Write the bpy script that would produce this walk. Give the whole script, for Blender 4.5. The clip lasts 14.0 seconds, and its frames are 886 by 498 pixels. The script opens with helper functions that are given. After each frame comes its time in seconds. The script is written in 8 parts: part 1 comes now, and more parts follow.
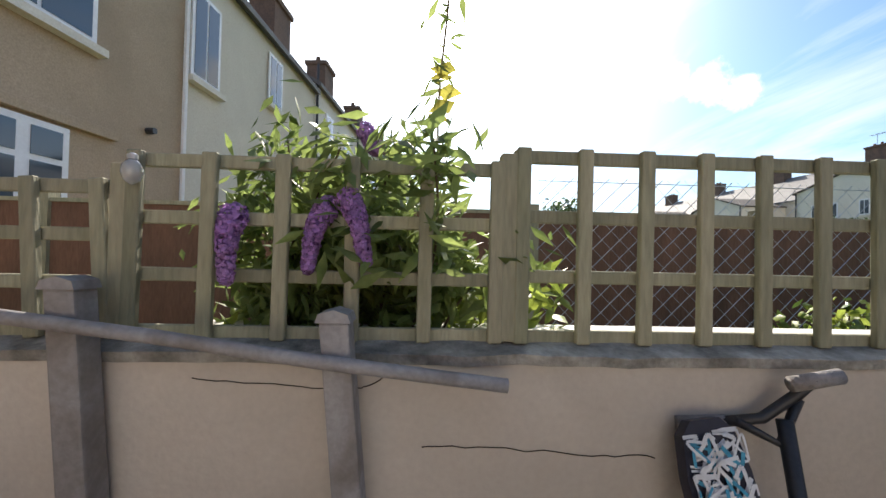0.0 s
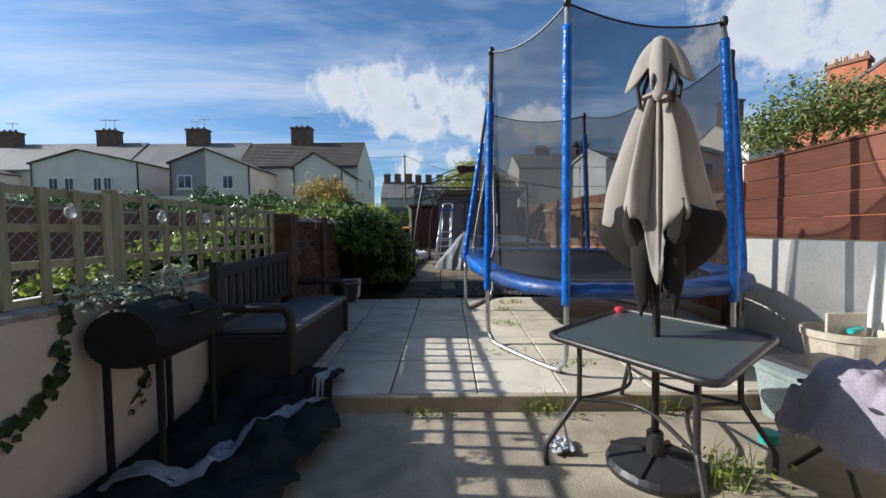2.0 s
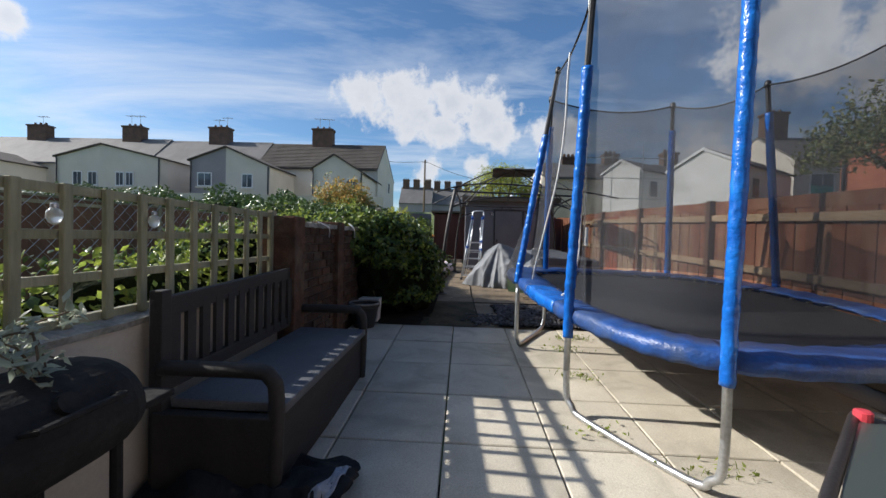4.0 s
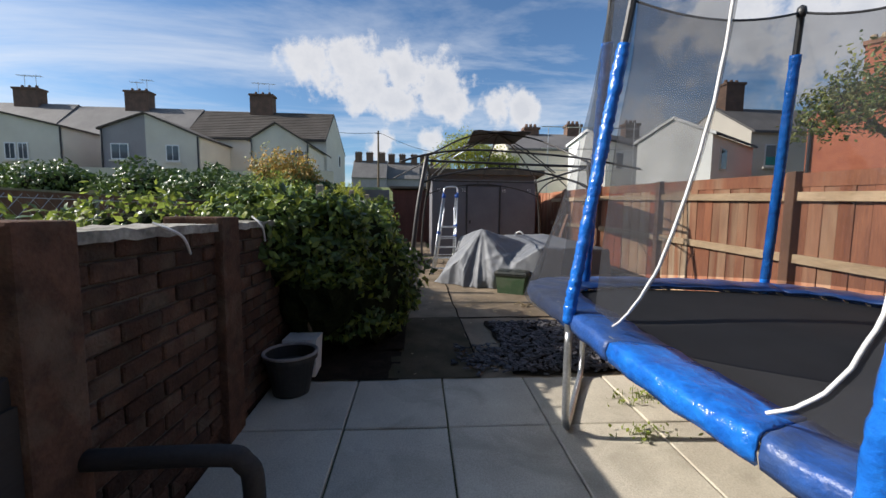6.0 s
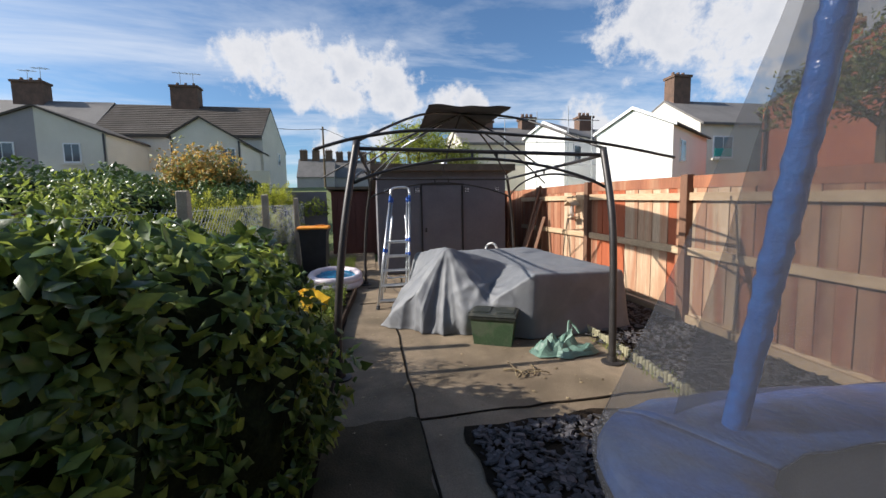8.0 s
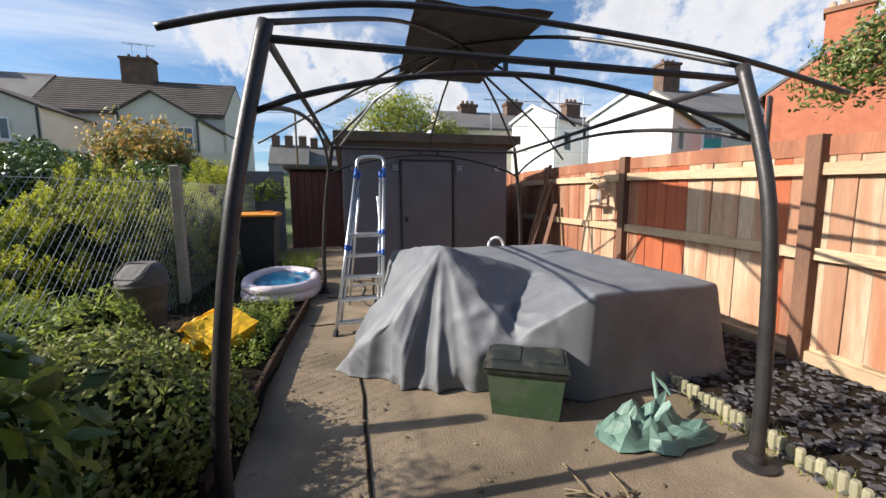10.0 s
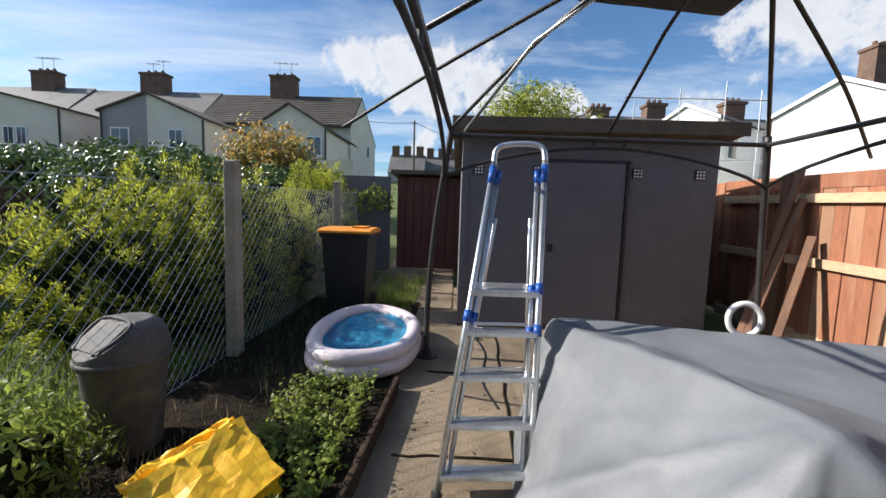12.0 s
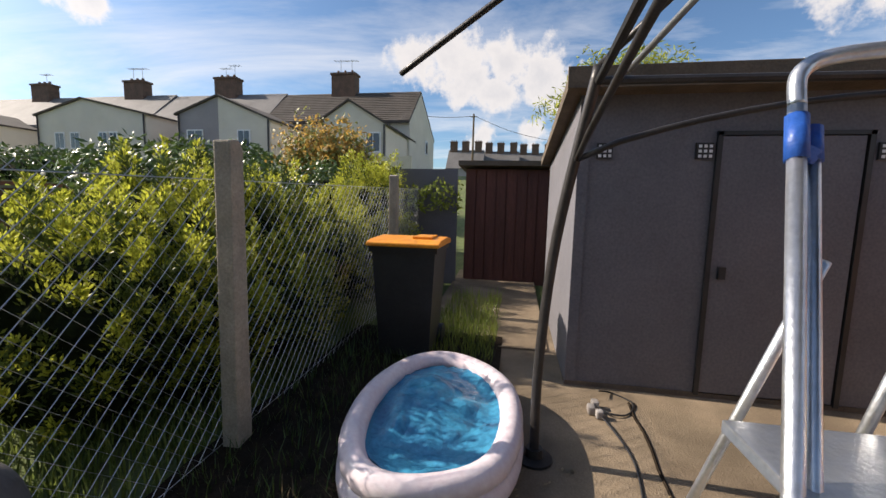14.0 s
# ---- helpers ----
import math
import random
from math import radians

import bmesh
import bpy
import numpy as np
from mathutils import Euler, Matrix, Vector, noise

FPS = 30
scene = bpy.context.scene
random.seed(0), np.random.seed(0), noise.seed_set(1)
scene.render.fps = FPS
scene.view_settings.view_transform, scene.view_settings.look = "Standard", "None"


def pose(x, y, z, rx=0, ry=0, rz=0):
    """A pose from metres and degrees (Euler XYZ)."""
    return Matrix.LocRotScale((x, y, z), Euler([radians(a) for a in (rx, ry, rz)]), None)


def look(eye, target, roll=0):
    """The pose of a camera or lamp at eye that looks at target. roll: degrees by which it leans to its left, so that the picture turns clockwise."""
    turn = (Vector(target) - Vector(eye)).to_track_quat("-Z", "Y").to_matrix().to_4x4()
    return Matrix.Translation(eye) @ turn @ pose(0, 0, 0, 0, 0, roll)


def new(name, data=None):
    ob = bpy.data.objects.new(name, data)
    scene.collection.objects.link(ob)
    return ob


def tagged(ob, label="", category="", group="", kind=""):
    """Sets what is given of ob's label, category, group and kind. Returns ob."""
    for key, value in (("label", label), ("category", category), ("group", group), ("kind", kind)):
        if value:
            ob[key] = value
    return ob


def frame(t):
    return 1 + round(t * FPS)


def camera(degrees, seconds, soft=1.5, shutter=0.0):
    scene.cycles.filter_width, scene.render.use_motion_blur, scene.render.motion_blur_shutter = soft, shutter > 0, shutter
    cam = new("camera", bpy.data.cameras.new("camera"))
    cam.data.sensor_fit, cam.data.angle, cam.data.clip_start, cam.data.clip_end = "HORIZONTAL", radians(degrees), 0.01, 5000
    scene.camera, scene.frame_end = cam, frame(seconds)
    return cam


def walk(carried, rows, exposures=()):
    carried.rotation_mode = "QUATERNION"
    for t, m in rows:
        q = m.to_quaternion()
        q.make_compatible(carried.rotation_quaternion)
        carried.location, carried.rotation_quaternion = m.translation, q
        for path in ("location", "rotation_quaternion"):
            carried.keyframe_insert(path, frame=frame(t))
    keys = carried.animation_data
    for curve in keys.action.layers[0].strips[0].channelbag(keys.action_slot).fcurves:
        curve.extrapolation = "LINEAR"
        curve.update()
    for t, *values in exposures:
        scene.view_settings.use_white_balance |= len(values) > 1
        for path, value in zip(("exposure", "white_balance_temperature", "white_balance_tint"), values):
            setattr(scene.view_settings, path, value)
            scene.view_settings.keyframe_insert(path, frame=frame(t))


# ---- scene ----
cam = camera(96.3, 14.0)
PATH = [
    (0, (0.02, -0.136, 1.181), (0.103, 1.862, 1.212), 1.3),
    (0.5, (0.062, -0.461, 1.249), (0.965, 1.318, 1.104), 0.2),
    (1, (0.004, -0.67, 1.269), (1.539, 0.607, 1.155), -0.4),
    (1.5, (-0.161, -0.833, 1.242), (1.798, -0.45, 1.12), -1.9),
    (2, (-0.301, -0.878, 1.255), (1.696, -0.859, 1.166), -0.7),
    (2.5, (-0.204, -0.847, 1.248), (1.795, -0.883, 1.19), -0.3),
    (3, (0.143, -0.82, 1.266), (2.142, -0.868, 1.224), 0.2),
    (3.5, (0.472, -0.695, 1.264), (2.471, -0.756, 1.226), 0.6),
    (4, (0.827, -0.541, 1.323), (2.824, -0.446, 1.268), 1.6),
    (6.5, (3.289, -0.27, 1.539), (5.269, -0.471, 1.341), 0.3),
    (7, (3.798, -0.321, 1.612), (5.771, -0.581, 1.418), -0.1),
    (7.5, (4.279, -0.404, 1.676), (6.246, -0.712, 1.488), -0.8),
    (10, (6.409, -0.681, 1.556), (8.341, -1.14, 1.317), -0.4),
    (10.5, (6.868, -0.673, 1.573), (8.835, -0.937, 1.328), 1.2),
    (11, (7.276, -0.674, 1.64), (9.253, -0.855, 1.405), 0.9),
    (11.5, (7.766, -0.597, 1.627), (9.748, -0.758, 1.416), 0.7),
    (12, (8.329, -0.59, 1.634), (10.318, -0.522, 1.44), 1.8),
    (12.5, (8.66, -0.517, 1.645), (10.638, -0.324, 1.426), 1.9),
    (13, (9.054, -0.418, 1.659), (11.018, -0.119, 1.43), 1.8),
    (13.5, (9.417, -0.284, 1.658), (11.379, 0.031, 1.431), 2.0),
    (14, (9.6, -0.224, 1.684), (11.557, 0.125, 1.461), 1.4),
]
# ==== end of path
# seconds, stops, kelvin, tint
EXPOSURES = [(0.0, 0.76, 6800, 11), (0.5, 0.45, 6450, 10), (1.0, 0.20, 6250, 10), (1.5, 0.06, 6100, 10), (2.5, 0.13, 6050, 9), (4.0, 0.13, 6350, 10), (7.0, 0.19, 6550, 11), (8.5, 0.28, 6600, 11),
             (10.0, 0.38, 6650, 11), (11.5, 0.33, 6550, 10), (12.0, 0.34, 6450, 10), (13.0, 0.32, 6800, 12), (14.0, 0.34, 7150, 14)]
walk(cam, [(t, look(eye, target, roll)) for t, eye, target, roll in PATH], EXPOSURES)

# ---------------------------------------------------------------- world and sun
SUN_AZ, SUN_EL = radians(87.0), radians(31.8)
TO_SUN = Vector((math.cos(SUN_AZ) * math.cos(SUN_EL), math.sin(SUN_AZ) * math.cos(SUN_EL), math.sin(SUN_EL)))


def build_world():
    w = bpy.data.worlds.new("sky")
    scene.world = w
    w.use_nodes = True
    nt = w.node_tree
    nt.nodes.clear()
    N, L = nt.nodes.new, nt.links.new

    def math_node(op, a, b=None, clamp=False):
        n = N("ShaderNodeMath")
        n.operation, n.use_clamp = op, clamp
        for i, v in enumerate((a, b)):
            if v is None:
                continue
            if isinstance(v, (int, float)):
                n.inputs[i].default_value = v
            else:
                L(v, n.inputs[i])
        return n.outputs[0]

    def dot(vec, d):
        n = N("ShaderNodeVectorMath")
        n.operation = "DOT_PRODUCT"
        L(vec, n.inputs[0])
        n.inputs[1].default_value = d
        return n.outputs["Value"]

    sky = N("ShaderNodeTexSky")
    sky.sky_type = "NISHITA"
    sky.sun_disc = False
    sky.sun_elevation, sky.sun_rotation = SUN_EL, math.pi / 2 - SUN_AZ
    sky.air_density, sky.dust_density, sky.ozone_density = 1.0, 0.6, 2.2
    co = N("ShaderNodeTexCoord").outputs["Generated"]
    sep = N("ShaderNodeSeparateXYZ")
    L(co, sep.inputs[0])
    up = math_node("MAXIMUM", sep.outputs["Z"], 0.0)
    # cirrus: long soft streaks on a plane high above
    div = math_node("ADD", up, 0.12)
    px, py = math_node("DIVIDE", sep.outputs["X"], div), math_node("DIVIDE", sep.outputs["Y"], div)
    comb = N("ShaderNodeCombineXYZ")
    L(px, comb.inputs[0])
    L(py, comb.inputs[1])
    mp = N("ShaderNodeMapping")
    mp.inputs["Rotation"].default_value = (0, 0, radians(24))
    mp.inputs["Scale"].default_value = (0.85, 0.28, 1)
    L(comb.outputs[0], mp.inputs["Vector"])
    n1 = N("ShaderNodeTexNoise")
    n1.inputs["Scale"].default_value, n1.inputs["Detail"].default_value, n1.inputs["Roughness"].default_value = 1.6, 7, 0.62
    n1.inputs["Distortion"].default_value = 0.5
    L(mp.outputs[0], n1.inputs["Vector"])
    r1 = N("ShaderNodeValToRGB")
    r1.color_ramp.elements[0].position, r1.color_ramp.elements[1].position = 0.43, 0.74
    L(n1.outputs["Fac"], r1.inputs[0])
    fade = N("ShaderNodeMapRange")
    fade.inputs["From Min"].default_value, fade.inputs["From Max"].default_value = 0.45, 0.85
    fade.inputs["To Min"].default_value, fade.inputs["To Max"].default_value = 0.85, 0.15
    L(sep.outputs["Z"], fade.inputs["Value"])
    cirrus = math_node("MULTIPLY", r1.outputs[0], fade.outputs[0])
    # cumulus heaps: a few soft discs broken up by noise
    n2 = N("ShaderNodeTexNoise")
    n2.inputs["Scale"].default_value, n2.inputs["Detail"].default_value, n2.inputs["Roughness"].default_value = 15.0, 9, 0.62
    L(co, n2.inputs["Vector"])
    n3 = N("ShaderNodeTexNoise")
    n3.inputs["Scale"].default_value, n3.inputs["Detail"].default_value = 5.0, 3
    L(co, n3.inputs["Vector"])
    wob = math_node("ADD", math_node("MULTIPLY", math_node("SUBTRACT", n2.outputs["Fac"], 0.5), 2.1), math_node("MULTIPLY", math_node("SUBTRACT", n3.outputs["Fac"], 0.5), 0.5))
    heap = None
    for a, e, rad in ((14.5, 18.3, 3.9), (9.6, 19.6, 3.2), (6.4, 17.4, 4.4), (2.2, 18.6, 4.0), (-3.6, 16.9, 4.0), (-5.0, 14.6, 4.0), (-10.5, 14.2, 3.3), (-14.5, 13.8, 2.8), (3.5, 15.0, 3.8), (5.6, 9.2, 2.6), (-2.0, 10.4, 2.4),
                      (58.0, 21.6, 2.4), (54.0, 20.6, 2.6), (50.5, 19.4, 2.2), (-38.0, 21.0, 7.0), (-48.0, 19.0, 8.0), (-60.0, 22.0, 10.0), (-30.0, 9.0, 5.0)):
        a, e = radians(a), radians(e)
        d = dot(co, (math.cos(a) * math.cos(e), math.sin(a) * math.cos(e), math.sin(e)))
        # angular distance over radius, from the chord
        ang = math_node("SQRT", math_node("MAXIMUM", math_node("MULTIPLY", math_node("SUBTRACT", 1.0, d), 2.0), 0.0))
        v = math_node("SUBTRACT", 1.0, math_node("DIVIDE", ang, radians(rad * 1.32)))
        heap = v if heap is None else math_node("MAXIMUM", heap, v)
    dens = N("ShaderNodeMapRange")
    dens.interpolation_type = "SMOOTHSTEP"
    dens.inputs["From Min"].default_value, dens.inputs["From Max"].default_value = 0.22, 0.66
    L(math_node("ADD", heap, wob), dens.inputs["Value"])
    cloud = math_node("MULTIPLY", dens.outputs[0], 0.93)
    # brighter on the upper rim, greyer below
    shade = N("ShaderNodeMapRange")
    shade.inputs["From Min"].default_value, shade.inputs["From Max"].default_value = 0.0, 1.1
    shade.inputs["To Min"].default_value, shade.inputs["To Max"].default_value = 1.0, 0.45
    L(math_node("ADD", heap, wob), shade.inputs["Value"])
    ccol = N("ShaderNodeMix")
    ccol.data_type = "RGBA"
    ccol.inputs["A"].default_value, ccol.inputs["B"].default_value = (3.6, 4.0, 4.7, 1), (7.2, 7.15, 7.2, 1)
    L(shade.outputs[0], ccol.inputs["Factor"])
    m1 = N("ShaderNodeMix")
    m1.data_type = "RGBA"
    m1.inputs["B"].default_value = (6.4, 6.8, 7.4, 1)
    L(cirrus, m1.inputs["Factor"])
    deep = N("ShaderNodeMix")
    deep.data_type, deep.blend_type = "RGBA", "MULTIPLY"
    deep.inputs["Factor"].default_value = 1.0
    deep.inputs["B"].default_value = (0.70, 0.90, 1.06, 1)
    L(sky.outputs[0], deep.inputs["A"])
    L(deep.outputs["Result"], m1.inputs["A"])
    m2 = N("ShaderNodeMix")
    m2.data_type = "RGBA"
    L(cloud, m2.inputs["Factor"])
    L(m1.outputs["Result"], m2.inputs["A"])
    L(ccol.outputs["Result"], m2.inputs["B"])
    # the bright aureole round the sun
    ds = math_node("MAXIMUM", dot(co, tuple(TO_SUN)), 0.0)
    glow = math_node("ADD", math_node("MULTIPLY", math_node("POWER", ds, 26.0), 22.0), math_node("MULTIPLY", math_node("POWER", ds, 7.0), 2.6))
    gc = N("ShaderNodeMix")
    gc.data_type, gc.blend_type = "RGBA", "ADD"
    gc.inputs["Factor"].default_value = 1.0
    gm = N("ShaderNodeCombineColor")
    for i in range(3):
        L(glow, gm.inputs[i])
    L(m2.outputs["Result"], gc.inputs["A"])
    L(gm.outputs[0], gc.inputs["B"])
    bg = N("ShaderNodeBackground")
    bg.inputs["Strength"].default_value = 0.114
    L(gc.outputs["Result"], bg.inputs["Color"])
    out = N("ShaderNodeOutputWorld")
    L(bg.outputs[0], out.inputs["Surface"])


build_world()
sun = new("sun", bpy.data.lights.new("sun", "SUN"))
sun.data.energy, sun.data.angle, sun.data.color = 6.0, radians(0.55), (1.0, 0.94, 0.85)
sun.matrix_world = look(TO_SUN * 60, (0, 0, 0))


# ---------------------------------------------------------------- materials
def hexc(c):
    return tuple(c) + (1,) if len(c) == 3 else tuple(c)


MATS = {}


def surf(name, col, col2=None, rough=0.7, metal=0.0, scale=6.0, detail=60.0, bump=0.25, spots=None, rand=0.0, stretch=(1, 1, 1), spec=0.5, island=False, sheen=0.0, trans=0.0, contrast=(0.3, 0.7), obj=True, grain=0.35):
    """A painted, stony, woody or woven surface: two colours mixed by coarse noise, fine grain, optional dark or light stains, and relief."""
    if name in MATS:
        return MATS[name]
    m = bpy.data.materials.new(name)
    MATS[name] = m
    m.use_nodes = True
    nt = m.node_tree
    N, L = nt.nodes.new, nt.links.new
    b = nt.nodes["Principled BSDF"]
    b.inputs["Roughness"].default_value, b.inputs["Metallic"].default_value = rough, metal
    b.inputs["Specular IOR Level"].default_value = spec
    tc = N("ShaderNodeTexCoord")
    mp = N("ShaderNodeMapping")
    mp.inputs["Scale"].default_value = stretch
    geo = N("ShaderNodeNewGeometry")
    L(geo.outputs["Position"], mp.inputs["Vector"])
    src = mp.outputs[0]
    if rand and not island:
        oi = N("ShaderNodeObjectInfo")
        add = N("ShaderNodeVectorMath")
        add.operation = "MULTIPLY_ADD"
        L(oi.outputs["Random"], add.inputs[0])
        add.inputs[1].default_value = (37.0, 19.0, 11.0)
        L(src, add.inputs[2])
        src = add.outputs[0]
    n1 = N("ShaderNodeTexNoise")
    n1.inputs["Scale"].default_value, n1.inputs["Detail"].default_value, n1.inputs["Roughness"].default_value = scale, 5, 0.6
    L(src, n1.inputs["Vector"])
    n2 = N("ShaderNodeTexNoise")
    n2.inputs["Scale"].default_value, n2.inputs["Detail"].default_value = detail, 3
    L(src, n2.inputs["Vector"])
    ramp = N("ShaderNodeValToRGB")
    ramp.color_ramp.elements[0].position, ramp.color_ramp.elements[1].position = contrast
    col2 = col2 or tuple(c * 0.72 for c in col)
    ramp.color_ramp.elements[0].color, ramp.color_ramp.elements[1].color = hexc(col2), hexc(col)
    L(n1.outputs["Fac"], ramp.inputs[0])
    mix = N("ShaderNodeMix")
    mix.data_type, mix.blend_type = "RGBA", "OVERLAY"
    mix.inputs["Factor"].default_value = grain
    L(ramp.outputs[0], mix.inputs["A"])
    L(n2.outputs["Fac"], mix.inputs["B"])
    colour = mix.outputs["Result"]
    if spots:
        sc, amount, limit = spots
        n3 = N("ShaderNodeTexNoise")
        n3.inputs["Scale"].default_value, n3.inputs["Detail"].default_value, n3.inputs["Distortion"].default_value = limit, 6, 0.8
        L(src, n3.inputs["Vector"])
        r3 = N("ShaderNodeValToRGB")
        r3.color_ramp.elements[0].position, r3.color_ramp.elements[1].position = 0.5, 0.68
        L(n3.outputs["Fac"], r3.inputs[0])
        am = N("ShaderNodeMath")
        am.operation = "MULTIPLY"
        am.inputs[1].default_value = amount
        L(r3.outputs[0], am.inputs[0])
        mx = N("ShaderNodeMix")
        mx.data_type = "RGBA"
        mx.inputs["B"].default_value = hexc(sc)
        L(am.outputs[0], mx.inputs["Factor"])
        L(colour, mx.inputs["A"])
        colour = mx.outputs["Result"]
    if rand:
        hs = N("ShaderNodeHueSaturation")
        mr = N("ShaderNodeMapRange")
        mr.inputs["To Min"].default_value, mr.inputs["To Max"].default_value = 1 - rand, 1 + rand
        if island:
            L(geo.outputs["Random Per Island"], mr.inputs["Value"])
        else:
            L(N("ShaderNodeObjectInfo").outputs["Random"], mr.inputs["Value"])
        L(mr.outputs[0], hs.inputs["Value"])
        L(colour, hs.inputs["Color"])
        colour = hs.outputs[0]
    L(colour, b.inputs["Base Color"])
    if sheen:
        b.inputs["Sheen Weight"].default_value = sheen
    if bump:
        bp = N("ShaderNodeBump")
        bp.inputs["Strength"].default_value, bp.inputs["Distance"].default_value = bump, 0.01
        ad = N("ShaderNodeMath")
        ad.operation = "ADD"
        L(n1.outputs["Fac"], ad.inputs[0])
        L(n2.outputs["Fac"], ad.inputs[1])
        L(ad.outputs[0], bp.inputs["Height"])
        L(bp.outputs[0], b.inputs["Normal"])
    if trans:
        tr = N("ShaderNodeBsdfTranslucent")
        L(colour, tr.inputs["Color"])
        ms = N("ShaderNodeMixShader")
        ms.inputs[0].default_value = trans
        L(b.outputs[0], ms.inputs[1])
        L(tr.outputs[0], ms.inputs[2])
        L(ms.outputs[0], nt.nodes["Material Output"].inputs["Surface"])
    return m


def net_material(name, col, cover):
    """A fine woven net: part dark thread, part open holes."""
    m = bpy.data.materials.new(name)
    m.use_nodes = True
    nt = m.node_tree
    N, L = nt.nodes.new, nt.links.new
    b = nt.nodes["Principled BSDF"]
    b.inputs["Base Color"].default_value, b.inputs["Roughness"].default_value = hexc(col), 0.8
    tr = N("ShaderNodeBsdfTransparent")
    n = N("ShaderNodeTexNoise")
    n.inputs["Scale"].default_value = 3.0
    geo = N("ShaderNodeNewGeometry")
    L(geo.outputs["Position"], n.inputs["Vector"])
    mr = N("ShaderNodeMapRange")
    mr.inputs["To Min"].default_value, mr.inputs["To Max"].default_value = cover - 0.14, cover + 0.14
    L(n.outputs["Fac"], mr.inputs["Value"])
    ms = N("ShaderNodeMixShader")
    L(mr.outputs[0], ms.inputs[0])
    L(tr.outputs[0], ms.inputs[1])
    L(b.outputs[0], ms.inputs[2])
    L(ms.outputs[0], nt.nodes["Material Output"].inputs["Surface"])
    return m


def glass_material(name, tint, rough=0.02, alpha=0.0):
    m = bpy.data.materials.new(name)
    m.use_nodes = True
    b = m.node_tree.nodes["Principled BSDF"]
    b.inputs["Base Color"].default_value, b.inputs["Roughness"].default_value = hexc(tint), rough
    b.inputs["Specular IOR Level"].default_value, b.inputs["IOR"].default_value = 0.8, 1.5
    b.inputs["Transmission Weight"].default_value = alpha
    return m


M_CONC = surf("old_concrete", (0.45, 0.38, 0.28), (0.25, 0.21, 0.155), rough=0.9, scale=2.2, detail=90, bump=0.5, spots=((0.09, 0.085, 0.06), 0.55, 1.6))
M_PATH = surf("worn_path_concrete", (0.31, 0.24, 0.165), (0.15, 0.114, 0.078), rough=0.92, scale=1.6, detail=110, bump=0.55, spots=((0.085, 0.068, 0.046), 0.6, 1.1), spec=0.2)
# path concrete in a darker colour, for the hedge's shade
M_PATHSHADE = surf("shade_dark_concrete", (0.13, 0.10, 0.062), (0.055, 0.045, 0.028), rough=0.95, scale=2.6, detail=90, bump=0.6, spots=((0.035, 0.036, 0.018), 0.6, 2.0), spec=0.15)
M_SLAB = surf("paving_slab", (0.58, 0.53, 0.43), (0.46, 0.41, 0.33), rough=0.88, scale=2.5, detail=120, bump=0.3, spots=((0.24, 0.21, 0.16), 0.45, 2.4), rand=0.10)
M_SOIL = surf("dark_soil", (0.028, 0.020, 0.013), (0.012, 0.009, 0.007), rough=0.95, scale=7, detail=80, bump=1.0, spots=((0.06, 0.044, 0.03), 0.35, 9), spec=0.1)
M_GRASSY = surf("rough_lawn", (0.13, 0.17, 0.045), (0.06, 0.085, 0.025), rough=0.95, scale=3, detail=70, bump=0.8, spots=((0.16, 0.14, 0.07), 0.5, 1.5))
M_RENDER = surf("cream_wall_render", (0.58, 0.51, 0.42), (0.47, 0.41, 0.335), rough=0.85, scale=1.4, detail=55, grain=0.12, bump=0.12, spots=((0.34, 0.30, 0.24), 0.35, 1.3))
M_COPE = surf("mossy_coping", (0.42, 0.40, 0.35), (0.12, 0.11, 0.09), rough=0.95, scale=9, detail=60, bump=0.7)
M_TRELLIS = surf("weathered_trellis_wood", (0.345, 0.312, 0.208), (0.21, 0.206, 0.126), rough=0.85, scale=7, detail=90, stretch=(1, 1, 0.15), bump=0.4, rand=0.18)
M_BRICKDARK = surf("dark_old_brick", (0.105, 0.055, 0.037), (0.042, 0.027, 0.020), rough=0.92, scale=8, detail=70, bump=0.8, rand=0.35, spots=((0.14, 0.12, 0.09), 0.4, 5), spec=0.15)
M_MORTAR = surf("grey_mortar", (0.12, 0.105, 0.085), (0.06, 0.052, 0.043), rough=0.95, scale=6, detail=80, bump=0.6)
M_FENCE = surf("stained_fence_board", (0.36, 0.145, 0.075), (0.22, 0.085, 0.048), rough=0.85, scale=5, detail=70, stretch=(1, 1, 0.12), bump=0.35, rand=0.16, spots=((0.50, 0.36, 0.23), 0.5, 2.6))
M_FENCEBARE = surf("bare_fence_board", (0.55, 0.43, 0.30), (0.38, 0.235, 0.14), rough=0.85, scale=5, detail=70, stretch=(1, 1, 0.12), bump=0.35, rand=0.08, spots=((0.36, 0.12, 0.05), 0.8, 3.4))
M_FENCERED = surf("fresh_red_stain", (0.40, 0.105, 0.04), (0.33, 0.08, 0.032), rough=0.7, scale=5, detail=70, stretch=(1, 1, 0.12), bump=0.25, rand=0.08)
M_FENCEBROWN = surf("brown_fence_stain", (0.23, 0.085, 0.05), (0.17, 0.06, 0.036), rough=0.75, scale=4, detail=70, stretch=(0.12, 1, 1), bump=0.25, rand=0.12)
M_POSTBROWN = surf("fence_post_stain", (0.20, 0.10, 0.06), (0.12, 0.065, 0.04), rough=0.85, scale=6, detail=80, stretch=(1, 1, 0.2), bump=0.4)
M_RAIL = surf("pale_fence_rail", (0.56, 0.42, 0.27), (0.40, 0.27, 0.16), rough=0.85, scale=6, detail=80, stretch=(0.2, 1, 1), bump=0.3, rand=0.15)
